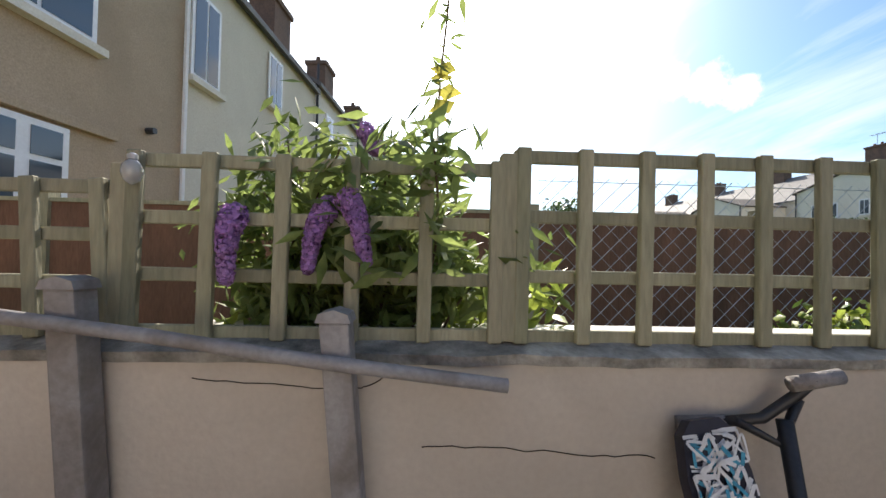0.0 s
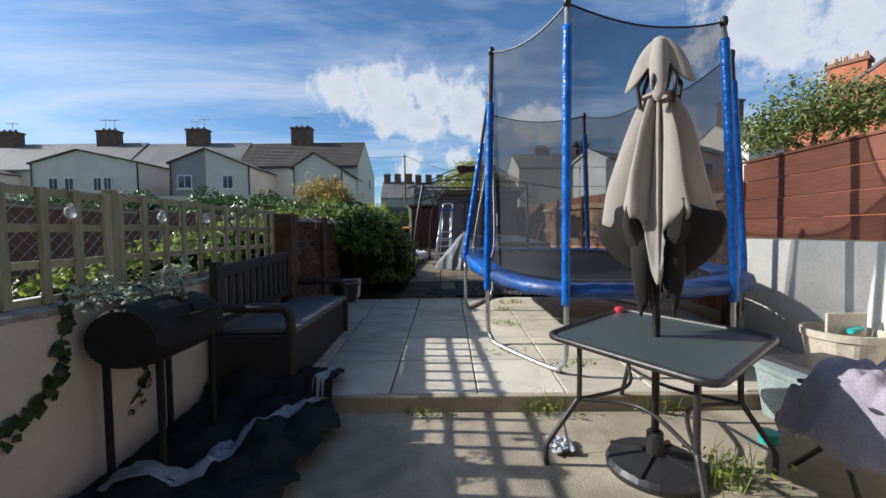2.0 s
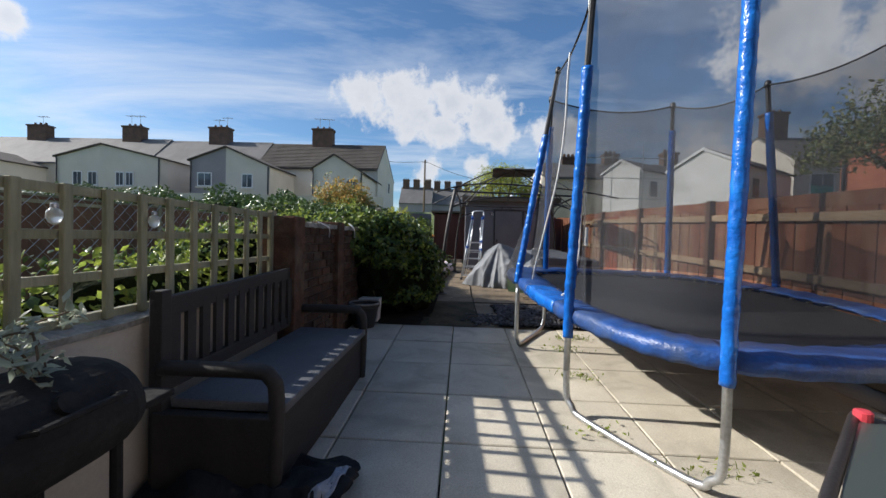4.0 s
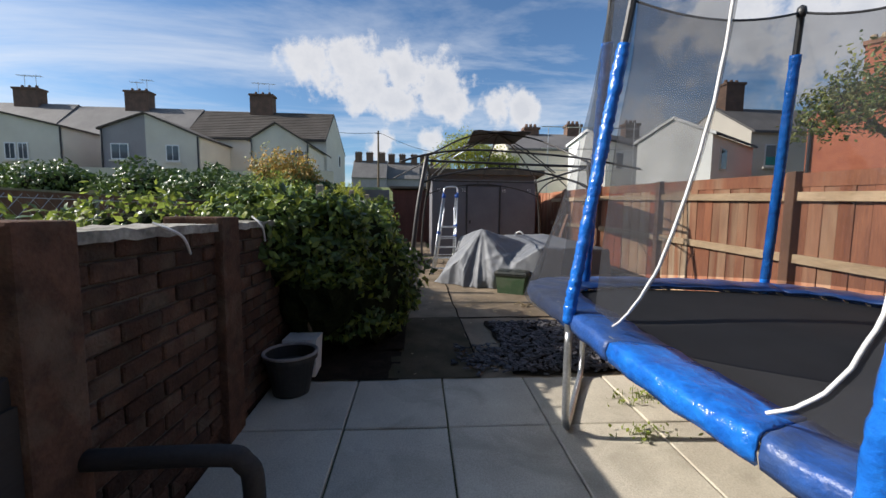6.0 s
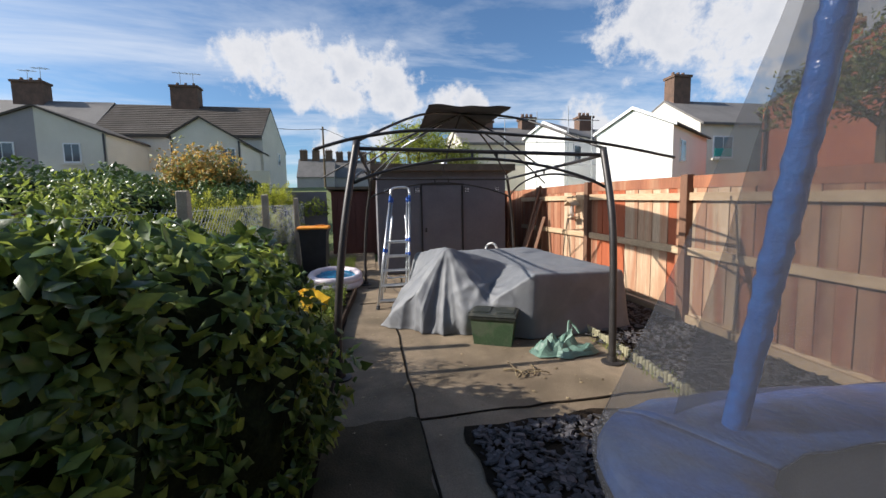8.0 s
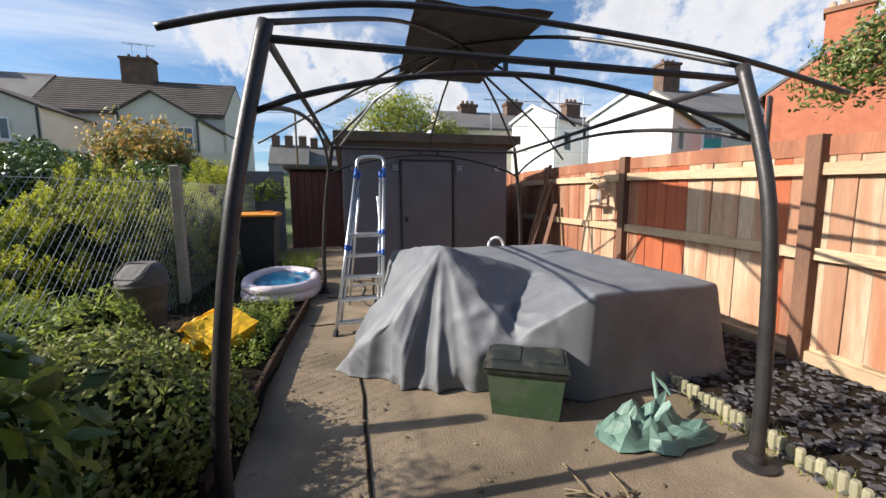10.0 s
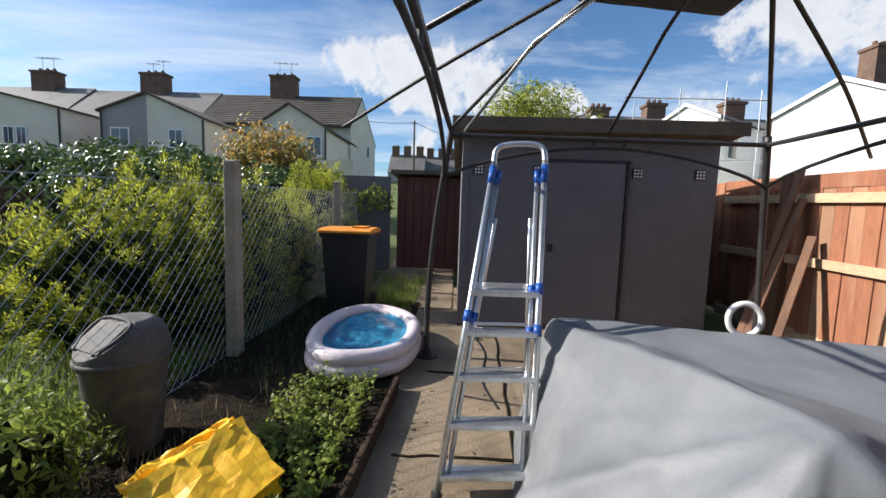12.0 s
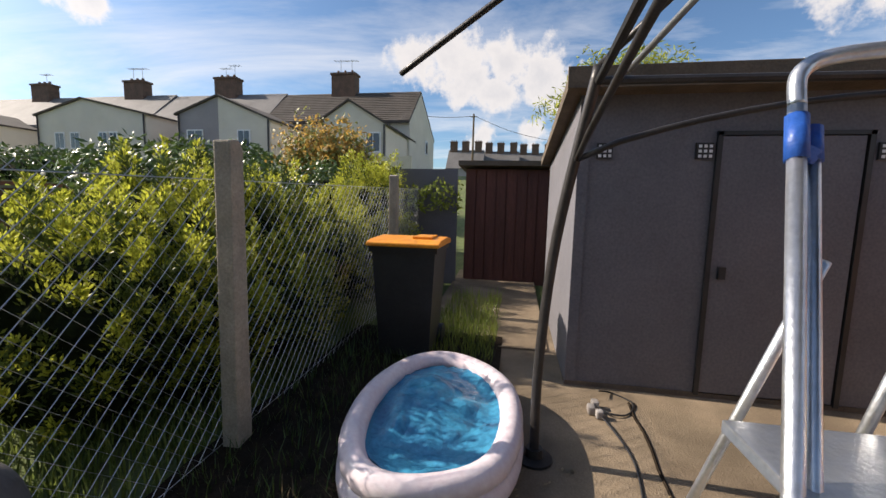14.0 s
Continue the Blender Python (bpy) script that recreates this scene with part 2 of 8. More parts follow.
M_WHITEWALL = surf("white_painted_wall", (0.78, 0.76, 0.70), (0.64, 0.62, 0.56), rough=0.8, scale=1.8, detail=50, bump=0.2, spots=((0.42, 0.38, 0.31), 0.4, 1.4))
M_BLUE = surf("blue_pvc_sleeve", (0.014, 0.17, 0.62), (0.008, 0.085, 0.38), rough=0.25, scale=11, detail=26, bump=0.9)
M_BLUEPAD = surf("worn_blue_pad", (0.020, 0.085, 0.31), (0.014, 0.040, 0.14), rough=0.42, scale=7, detail=50, bump=0.45, spots=((0.07, 0.10, 0.17), 0.6, 4))
M_GALV = surf("galvanised_tube", (0.55, 0.56, 0.57), (0.40, 0.41, 0.42), rough=0.38, metal=0.85, scale=9, detail=70, bump=0.1)
M_BRICKSTACK = surf("weathered_stack_brick", (0.30, 0.15, 0.095), (0.20, 0.10, 0.065), rough=0.9, scale=3, detail=30, bump=0.4)
M_BLACKMAT = surf("black_jump_mat", (0.02, 0.02, 0.022), (0.012, 0.012, 0.013), rough=0.75, scale=4, detail=160, bump=0.2)
M_BLACKMETAL = surf("black_powder_coat", (0.03, 0.03, 0.032), (0.018, 0.018, 0.019), rough=0.45, scale=8, detail=90, bump=0.12)
M_BRONZE = surf("dark_bronze_frame", (0.05, 0.046, 0.045), (0.03, 0.027, 0.026), rough=0.42, metal=0.3, scale=8, detail=90, bump=0.12)
M_NET = net_material("black_safety_net", (0.022, 0.024, 0.030), 0.54)
M_TAUPE = surf("taupe_parasol_cloth", (0.34, 0.305, 0.26), (0.28, 0.25, 0.215), rough=0.9, scale=3, detail=320, grain=0.15, bump=0.06, sheen=0.2)
M_GLASSTOP = glass_material("smoked_table_glass", (0.055, 0.070, 0.066), 0.36)
M_COVER = surf("grey_furniture_cover", (0.165, 0.173, 0.187), (0.125, 0.131, 0.143), rough=0.58, scale=4, detail=120, grain=0.12, bump=0.10, spots=((0.27, 0.27, 0.26), 0.22, 4))
M_SHED = surf("grey_painted_shed", (0.155, 0.15, 0.165), (0.125, 0.122, 0.135), rough=0.7, scale=2.5, detail=60, bump=0.18)
M_SHEDROOF = surf("brown_roof_felt", (0.16, 0.12, 0.085), (0.09, 0.07, 0.05), rough=0.9, scale=5, detail=70, bump=0.5)
M_BROWNSHED = surf("red_brown_shed_boards", (0.16, 0.06, 0.045), (0.10, 0.04, 0.03), rough=0.85, scale=4, detail=60, stretch=(1, 1, 0.2), bump=0.3)
M_ALU = surf("scuffed_aluminium", (0.72, 0.73, 0.74), (0.55, 0.56, 0.57), rough=0.34, metal=0.9, scale=12, detail=80, bump=0.12, spots=((0.75, 0.74, 0.70), 0.5, 14))
M_SLATE = surf("slate_chippings", (0.085, 0.080, 0.086), (0.030, 0.029, 0.032), rough=0.7, scale=12, detail=60, bump=0.4, rand=0.4, island=True)
M_PINK = surf("pale_pink_vinyl", (0.74, 0.66, 0.68), (0.66, 0.56, 0.60), rough=0.35, scale=4, detail=40, bump=0.15)
M_POOLBLUE = surf("blue_pool_sheet", (0.05, 0.31, 0.48), (0.025, 0.17, 0.32), rough=0.25, scale=5, detail=40, bump=0.4)
M_TAN = surf("tan_house_render", (0.42, 0.32, 0.22), (0.35, 0.265, 0.18), rough=0.9, scale=0.7, detail=40, bump=0.25, spots=((0.27, 0.20, 0.13), 0.4, 0.5))
M_CREAM = surf("cream_house_render", (0.62, 0.57, 0.47), (0.54, 0.49, 0.40), rough=0.9, scale=0.6, detail=40, bump=0.2)
M_WHITEHOUSE = surf("white_house_render", (0.70, 0.65, 0.56), (0.60, 0.555, 0.475), rough=0.85, scale=0.5, detail=30, bump=0.15, spots=((0.58, 0.56, 0.52), 0.3, 0.4))
M_GREYHOUSE = surf("grey_pebbledash", (0.34, 0.315, 0.325), (0.28, 0.26, 0.27), rough=0.9, scale=0.6, detail=30, bump=0.2)
M_ROOF = surf("brown_grey_roof_tiles", (0.085, 0.070, 0.058), (0.055, 0.045, 0.037), rough=0.9, scale=0.6, detail=14, bump=0.5, spots=((0.115, 0.10, 0.088), 0.5, 0.35))
M_SLATEROOF = surf("grey_slate_roof", (0.165, 0.155, 0.148), (0.11, 0.104, 0.10), rough=0.75, scale=0.6, detail=14, bump=0.4)
M_CHIM = surf("sooty_chimney_brick", (0.17, 0.10, 0.07), (0.09, 0.06, 0.045), rough=0.92, scale=2.0, detail=16, bump=0.5)
M_REDBRICK = surf("orange_red_brick", (0.50, 0.17, 0.09), (0.40, 0.125, 0.07), rough=0.88, scale=3.0, detail=30, bump=0.4, rand=0.12)
M_UPVC = surf("white_upvc", (0.80, 0.80, 0.80), (0.72, 0.72, 0.72), rough=0.4, scale=3, detail=20, bump=0.05)
M_PANE = glass_material("window_pane", (0.05, 0.07, 0.09), 0.06)
M_ROTTEN = surf("rotten_timber", (0.075, 0.048, 0.032), (0.03, 0.021, 0.016), rough=0.95, scale=8, detail=70, bump=0.6, spec=0.15)
M_DRAIN = surf("black_downpipe", (0.04, 0.04, 0.045), (0.025, 0.025, 0.03), rough=0.5, scale=5, detail=40, bump=0.1)


def leaf(name, a, b, rand=0.35, rough=0.5, trans=0.35):
    return surf(name, a, b, rough=rough, scale=9, detail=40, bump=0.15, rand=rand, island=True, trans=trans, spec=0.4)


L_HEDGE = leaf("hedge_leaf", (0.115, 0.175, 0.042), (0.042, 0.076, 0.018), rough=0.30, trans=0.2)
L_LIGHT = leaf("light_green_leaf", (0.31, 0.36, 0.065), (0.15, 0.21, 0.04), trans=0.5)
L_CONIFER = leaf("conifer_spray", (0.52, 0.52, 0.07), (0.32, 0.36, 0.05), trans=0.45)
# darker copy of the conifer spray, for the parts that lie in shade
L_CONIFERSHADE = leaf("shaded_conifer_spray", (0.115, 0.155, 0.030), (0.05, 0.075, 0.016), trans=0.15)
L_BUDD = leaf("buddleia_leaf", (0.28, 0.34, 0.11), (0.13, 0.19, 0.05), trans=0.55)
L_YELLOW = leaf("yellow_leaf", (0.48, 0.42, 0.08), (0.30, 0.30, 0.06), trans=0.5)
L_IVY = leaf("ivy_leaf", (0.05, 0.08, 0.025), (0.025, 0.045, 0.015), rough=0.4)
L_VARIEG = leaf("variegated_leaf", (0.36, 0.36, 0.12), (0.13, 0.16, 0.05))
L_AUTUMN = leaf("autumn_leaf", (0.52, 0.34, 0.09), (0.32, 0.20, 0.06), trans=0.5)
L_GRASS = leaf("grass_blade", (0.26, 0.31, 0.08), (0.12, 0.17, 0.04), trans=0.5)
L_DRY = leaf("dry_stem", (0.36, 0.29, 0.17), (0.2, 0.15, 0.09))
L_PURPLE = leaf("purple_floret", (0.48, 0.27, 0.56), (0.34, 0.16, 0.42), rough=0.7)
M_TWIG = surf("brown_twig", (0.14, 0.10, 0.06), (0.07, 0.05, 0.03), rough=0.9, scale=10, detail=60, bump=0.4)


# ---------------------------------------------------------------- mesh tools
def thing(name, loc, label, category, group="", kind=""):
    e = new(name)
    e.empty_display_size = 0.1
    e.location = loc
    return tagged(e, label, category, group, kind)


def link(name, mesh, mat, parent=None, label="", m=None):
    ob = new(name, mesh)
    if mat is not None and not mesh.materials:
        mesh.materials.append(mat)
    if parent is not None:
        ob.parent = parent
        base = parent.location if parent.type == "EMPTY" else Vector((0, 0, 0))
        ob.matrix_parent_inverse = Matrix.Translation(-base)
    if m is not None:
        ob.matrix_basis = m
    if label:
        tagged(ob, label)
    return ob


def part(name, bm, mat, parent=None, label="", smooth=False, bevel=0.0, m=None):
    """Links a bmesh as one mesh object under a thing or a part."""
    if bevel:
        bmesh.ops.bevel(bm, geom=[e for e in bm.edges if e.calc_face_angle(0) > 0.6], offset=bevel, segments=2, affect="EDGES", profile=0.6)
    me = bpy.data.meshes.new(name)
    bm.normal_update()
    bm.to_mesh(me)
    bm.free()
    if smooth:
        me.polygons.foreach_set("use_smooth", [True] * len(me.polygons))
    return link(name, me, mat, parent, label, m)


def structure(name, bm, mat, label, category, bevel=0.0, smooth=False):
    return tagged(part(name, bm, mat, None, "", smooth, bevel), label, category, "", "structure")


def box(lo, hi, bm=None, m=None):
    bm = bm or bmesh.new()
    c = [(lo[i] + hi[i]) / 2 for i in range(3)]
    s = [hi[i] - lo[i] for i in range(3)]
    mm = Matrix.Translation(c) @ Matrix.Diagonal((*s, 1))
    bmesh.ops.create_cube(bm, size=1, matrix=(m @ mm) if m else mm)
    return bm


def bar(a, b, w, h, bm=None):
    """A square bar from a to b."""
    bm = bm or bmesh.new()
    a, b = Vector(a), Vector(b)
    d = b - a
    q = d.to_track_quat("Z", "Y").to_matrix().to_4x4()
    mm = Matrix.Translation((a + b) / 2) @ q @ Matrix.Diagonal((w, h, d.length, 1))
    bmesh.ops.create_cube(bm, size=1, matrix=mm)
    return bm


def tube(pts, r, n=8, bm=None, closed=False, cap=True):
    """A round tube along pts; r is a number or one radius a point."""
    bm = bm or bmesh.new()
    pts = [Vector(p) for p in pts]
    k = len(pts)
    rs = [r] * k if isinstance(r, (int, float)) else r
    rings = []
    ref = None
    for i, p in enumerate(pts):
        if closed:
            t = pts[(i + 1) % k] - pts[i - 1]
        else:
            t = pts[min(i + 1, k - 1)] - pts[max(i - 1, 0)]
        t.normalize()
        if ref is None:
            ref = Vector((0, 0, 1)) if abs(t.z) < 0.9 else Vector((1, 0, 0))
        u = (ref - t * ref.dot(t)).normalized()
        v = t.cross(u)
        ref = u
        rings.append([bm.verts.new(p + (u * math.cos(a) + v * math.sin(a)) * rs[i]) for a in (2 * math.pi * j / n for j in range(n))])
    for i in range(k if closed else k - 1):
        a, b = rings[i], rings[(i + 1) % k]
        for j in range(n):
            bm.faces.new((a[j], a[(j + 1) % n], b[(j + 1) % n], b[j]))
    if cap and not closed:
        bm.faces.new(rings[0][::-1])
        bm.faces.new(rings[-1])
    return bm


def smooth_path(pts, n=6, closed=False):
    """Catmull-Rom through pts."""
    P = [Vector(p) for p in pts]
    out = []
    k = len(P)
    for i in range(k if closed else k - 1):
        g = (lambda j: P[j % k]) if closed else (lambda j: P[min(max(j, 0), k - 1)])
        a, b, c, d = g(i - 1), g(i), g(i + 1), g(i + 2)
        for s in range(n):
            t = s / n
            out.append(0.5 * ((2 * b) + (c - a) * t + (2 * a - 5 * b + 4 * c - d) * t * t + (3 * b - a - 3 * c + d) * t ** 3))
    if not closed:
        out.append(P[-1])
    return out


def lathe(profile, at, n=24, bm=None, squash=(1, 1), m=None):
    bm = bm or bmesh.new()
    rings = []
    for r, z in profile:
        ring = []
        for j in range(n):
            a = 2 * math.pi * j / n
            v = Vector((r * math.cos(a) * squash[0], r * math.sin(a) * squash[1], z))
            ring.append(bm.verts.new(Vector(at) + (m @ v if m else v)))
        rings.append(ring)
    for a, b in zip(rings, rings[1:]):
        for j in range(n):
            bm.faces.new((a[j], a[(j + 1) % n], b[(j + 1) % n], b[j]))
    if profile[0][0] > 0.002:
        bm.faces.new(rings[0][::-1])
    if profile[-1][0] > 0.002:
        bm.faces.new(rings[-1])
    return bm


def sheet(fn, nu, nv, thick=0.0, bm=None, wrap=False):
    """A surface fn(u, v) over the unit square; thick gives it a second side."""
    bm = bm or bmesh.new()
    cols = nu if wrap else nu + 1
    P = [[Vector(fn(i / nu, j / nv)) for j in range(nv + 1)] for i in range(cols)]
    V = [[bm.verts.new(p) for p in row] for row in P]
    faces = []
    for i in range(nu):
        for j in range(nv):
            i2 = (i + 1) % cols
            faces.append(bm.faces.new((V[i][j], V[i2][j], V[i2][j + 1], V[i][j + 1])))
    if thick:
        bm.normal_update()
        bmesh.ops.solidify(bm, geom=faces, thickness=thick)
    return bm


def prism(poly, lo, hi, axis="z", bm=None):
    """A polygon pushed along an axis from lo to hi; poly holds the other two coordinates in x, y, z order."""
    bm = bm or bmesh.new()

    def at(p, h):
        return {"x": (h, p[0], p[1]), "y": (p[0], h, p[1]), "z": (p[0], p[1], h)}[axis]
    a = [bm.verts.new(at(p, lo)) for p in poly]
    b = [bm.verts.new(at(p, hi)) for p in poly]
    k = len(poly)
    bm.faces.new(a[::-1])
    bm.faces.new(b)
    for i in range(k):
        bm.faces.new((a[i], a[(i + 1) % k], b[(i + 1) % k], b[i]))
    bmesh.ops.recalc_face_normals(bm, faces=bm.faces[:])
    return bm


def leaf_mesh(name, P, N, length, width, rng, jitter=0.9, fold=0.25, droop=0.0):
    """Many separate folded leaves at the points P facing roughly along N, as one mesh."""
    P, N = np.asarray(P, float), np.asarray(N, float)
    k = len(P)
    D = N + rng.normal(0, jitter, (k, 3))
    D /= np.linalg.norm(D, axis=1)[:, None] + 1e-9
    T = rng.normal(0, 1, (k, 3))
    T[:, 2] -= droop
    T -= D * (T * D).sum(1)[:, None]
    T /= np.linalg.norm(T, axis=1)[:, None] + 1e-9
    B = np.cross(D, T)
    s = rng.uniform(0.6, 1.3, k)[:, None]
    Lh, W = length * s, width * s
    tip, base = P + T * Lh * 0.55, P - T * Lh * 0.45
    mid = P + D * W * fold
    l, r = P + B * W * 0.5 - T * Lh * 0.05, P - B * W * 0.5 - T * Lh * 0.05
    V = np.stack([base, l, tip, r, mid], 1).reshape(-1, 3)
    o = np.arange(k)[:, None] * 5
    Fc = np.concatenate([o + np.array([[0, 4, 1]]), o + np.array([[1, 4, 2]]), o + np.array([[2, 4, 3]]), o + np.array([[3, 4, 0]])], 1).reshape(-1, 3)
    me = bpy.data.meshes.new(name)
    me.vertices.add(len(V))
    me.vertices.foreach_set("co", V.ravel())
    me.loops.add(len(Fc) * 3)
    me.loops.foreach_set("vertex_index", Fc.ravel().astype(np.int32))
    me.polygons.add(len(Fc))
    me.polygons.foreach_set("loop_start", np.arange(len(Fc), dtype=np.int32) * 3)
    me.polygons.foreach_set("loop_total", np.full(len(Fc), 3, np.int32))
    me.update(calc_edges=True)
    return me


def spray_mesh(name, P, T, length, width, rng):
    """Small pointed sprigs at P, each lying along its own T."""
    k = len(P)
    T = T / (np.linalg.norm(T, axis=1)[:, None] + 1e-9)
    B = np.cross(T, rng.normal(0, 1, (k, 3)))
    B /= np.linalg.norm(B, axis=1)[:, None] + 1e-9
    s = rng.uniform(0.6, 1.3, k)[:, None]
    V = np.stack([P, P + T * length * s * 0.45 + B * width * s, P + T * length * s, P + T * length * s * 0.45 - B * width * s], 1).reshape(-1, 3)
    o = np.arange(k)[:, None] * 4
    me = bpy.data.meshes.new(name)
    me.from_pydata(V.tolist(), [], (o + np.array([[0, 1, 2, 3]])).tolist())
    return me


def blade_mesh(name, P, height, width, rng, lean=0.5):
    """Upright grass blades: two quads each, bent."""
    P = np.asarray(P, float)
    k = len(P)
    a = rng.uniform(0, 2 * np.pi, k)
    h = height * rng.uniform(0.4, 1.2, k)
    side = np.stack([np.cos(a), np.sin(a), 0 * a], 1) * width * 0.5
    out = np.stack([-np.sin(a), np.cos(a), 0 * a], 1) * (h * lean * rng.uniform(-1, 1, k))[:, None]
    up = np.stack([0 * a, 0 * a, h], 1)
    V = np.stack([P - side, P + side, P + up * 0.55 + out * 0.3 + side * 0.8, P + up * 0.55 + out * 0.3 - side * 0.8, P + up + out], 1).reshape(-1, 3)
    o = np.arange(k)[:, None] * 5
    Fc = np.concatenate([o + np.array([[0, 1, 2]]), o + np.array([[0, 2, 3]]), o + np.array([[3, 2, 4]])], 1).reshape(-1, 3)
    me = bpy.data.meshes.new(name)
    me.from_pydata(V.tolist(), [], Fc.tolist())
    return me


def blob_points(rng, k, centre, radii, low=-1.0, lump=0.25, freq=2.0, shell=0.55):
    """Points and outward normals in the outer shell of an uneven rounded mass."""
    d = rng.normal(0, 1, (k, 3))
    d /= np.linalg.norm(d, axis=1)[:, None]
    d = d[d[:, 2] > low]
    f = np.array([1 + lump * noise.noise(Vector((v * freq + np.array(centre)).tolist())) * 1.6 for v in d])
    rr = (shell + (1 - shell) * rng.uniform(0, 1, len(d)) ** 0.5) * f
    P = np.array(centre) + d * rr[:, None] * np.array(radii)
    return P, d


def gz(x):
    """Height of the trodden ground along the garden."""
    return float(np.interp(x, (2.42, 2.43, 5.6, 8.5, 11.0, 14.0, 20.0, 36.0, 60.0, 130.0), (0.0, 0.12, 0.24, 0.34, 0.42, 0.46, 0.8, 3.6, 4.6, 5.0)))


# ---------------------------------------------------------------- ground
def build_ground():
    rng = np.random.default_rng(3)
    xs = [-140, -60, -30, -14, -8, -5] + [round(-4 + 0.4 * i, 2) for i in range(62)] + [22, 25, 28, 32, 36, 45, 60, 90, 160, 320]
    ys = [-300, -120, -60, -30, -16, -9, -6] + [round(-5 + 0.4 * i, 2) for i in range(28)] + [7.5, 10, 14, 20, 30, 60, 120, 300]
    bm = bmesh.new()

    def h(x, y):
        z = gz(x) - 0.03
        if x < 2.6:
            z = -0.03
        if y > 1.0 and x < 6:
            z = max(z, 0.02) + (0.55 if 1.0 < y < 8 and x > -3 else 0.0)
        return z + 0.012 * noise.noise((x * 1.3, y * 1.3, 0))
    V = [[bm.verts.new((x, y, h(x, y))) for y in ys] for x in xs]
    for i in range(len(xs) - 1):
        for j in range(len(ys) - 1):
            bm.faces.new((V[i][j], V[i + 1][j], V[i + 1][j + 1], V[i][j + 1]))
    structure("ground", bm, M_GRASSY, "rough grassy ground that runs on under the gardens", "ground", smooth=True)
    # lower yard concrete
    bm = sheet(lambda u, v: (-4.6 + 7.02 * u, -3.95 + 4.85 * v, 0.004 * noise.noise((u * 9, v * 7, 2))), 40, 30)
    structure("yard_floor", bm, M_CONC, "worn grey-brown concrete of the lower yard", "floor", smooth=True)
    # path concrete beyond the patio
    bm = sheet(lambda u, v: (5.66 + 8.6 * u, -2.95 + 2.85 * v + (0.06 * noise.noise((u * 7, 3, 0)) if v in (0, 1) else 0), gz(5.66 + 8.6 * u) + 0.006 * noise.noise((u * 20, v * 7, 5))), 60, 20)
    structure("garden_path", bm, M_PATH, "dusty worn concrete path and hardstanding", "path", smooth=True)
    bm = sheet(lambda u, v: (13.0 + 3.2 * u, -0.55 + 1.2 * v, gz(13 + 3.2 * u) + 0.012), 8, 4)
    structure("side_path", bm, M_PATH, "cracked concrete beside the grey shed", "path")
    # cracks across the hardstanding
    crack = thing("path_joint", (7, -0.75, gz(7)), "dark open joints in the concrete path", "joint", kind="structure")
    for a, b in (((5.8, -0.78), (9.3, -0.72)), ((7.2, -0.74), (7.25, -2.9)), ((9.9, -0.9), (12.2, -1.0)), ((10.2, -0.3), (10.25, -1.6)), ((11.2, -0.4), (11.22, -1.6))):
        k = 14
        pts = [(a[0] + (b[0] - a[0]) * i / k + 0.012 * random.uniform(-1, 1), a[1] + (b[1] - a[1]) * i / k + 0.012 * random.uniform(-1, 1)) for i in range(k + 1)]
        part("joint", tube([(x, y, gz(x) + 0.004) for x, y in pts], 0.009, 5), M_SOIL, crack)
    # kerb of the patio
    bm = box((2.40, -3.95, -0.02), (2.47, 0.85, 0.112))
    structure("patio_kerb", bm, M_CONC, "rough concrete riser at the patio's edge", "kerb", bevel=0.012)
    # bed soil
    bm = sheet(lambda u, v: (6.2 + 7.0 * u, -0.16 + 1.4 * v, gz(6.2 + 7 * u) + 0.03 + 0.05 * noise.noise((u * 14, v * 5, 1))), 60, 14)
    structure("bed_soil", bm, M_SOIL, "dark weedy soil of the planting bed", "soil", smooth=True)
    bm = sheet(lambda u, v: (5.64 + 0.75 * u, -0.14 + 1.0 * v, gz(5.64 + 0.75 * u) + 0.012 + 0.012 * noise.noise((u * 5, v * 6, 1))), 12, 14)
    structure("hedge_soil", bm, M_SOIL, "trodden dark earth at the foot of the hedge", "soil", smooth=True)
    # darker strip on the path: deepens the hedge's shade by colour
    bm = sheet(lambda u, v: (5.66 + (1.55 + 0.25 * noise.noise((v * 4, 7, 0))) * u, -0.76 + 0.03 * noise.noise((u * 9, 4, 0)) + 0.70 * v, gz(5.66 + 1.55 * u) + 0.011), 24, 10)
    structure("path_edge", bm, M_PATHSHADE, "strip of concrete coloured darker for the hedge's shade", "path")
    # slate bed along the wooden fence
    bm = sheet(lambda u, v: (5.9 + 6.2 * u, -3.93 + 1.2 * v, gz(6 + 6.2 * u) + 0.015), 20, 4)
    structure("slate_bed", bm, M_SOIL, "dark ground under the slate chippings", "soil")
    bm = sheet(lambda u, v: (5.70 + 1.35 * u + 0.1 * noise.noise((v * 5, 1, 0)), -2.8 + 1.78 * v + 0.08 * noise.noise((u * 5, 2, 0)), gz(5.7 + 1.35 * u) + 0.014), 16, 16)
    structure("rubble_patch", bm, M_SOIL, "dark loose rubble ground beside the patio", "soil")
    k = 6500
    V, Fc = [], []
    for i in range(k):
        x, y = rng.uniform(6.0, 11.6), rng.uniform(-3.88, -2.62)
        if i % 5 < 2:
            x, y = rng.uniform(5.72, 7.0), rng.uniform(-2.7, -1.05)
        elif i % 25 == 3:
            x, y = 6.02 + rng.normal(0, 0.13), -0.88 + rng.normal(0, 0.13)
        s, a = rng.uniform(0.010, 0.036), rng.uniform(0, 6.28)
        t, n = rng.uniform(-0.6, 0.6, 2)
        c, sn = math.cos(a), math.sin(a)
        o = len(V)
        zz = gz(x) + 0.02 + rng.uniform(0, 0.02)
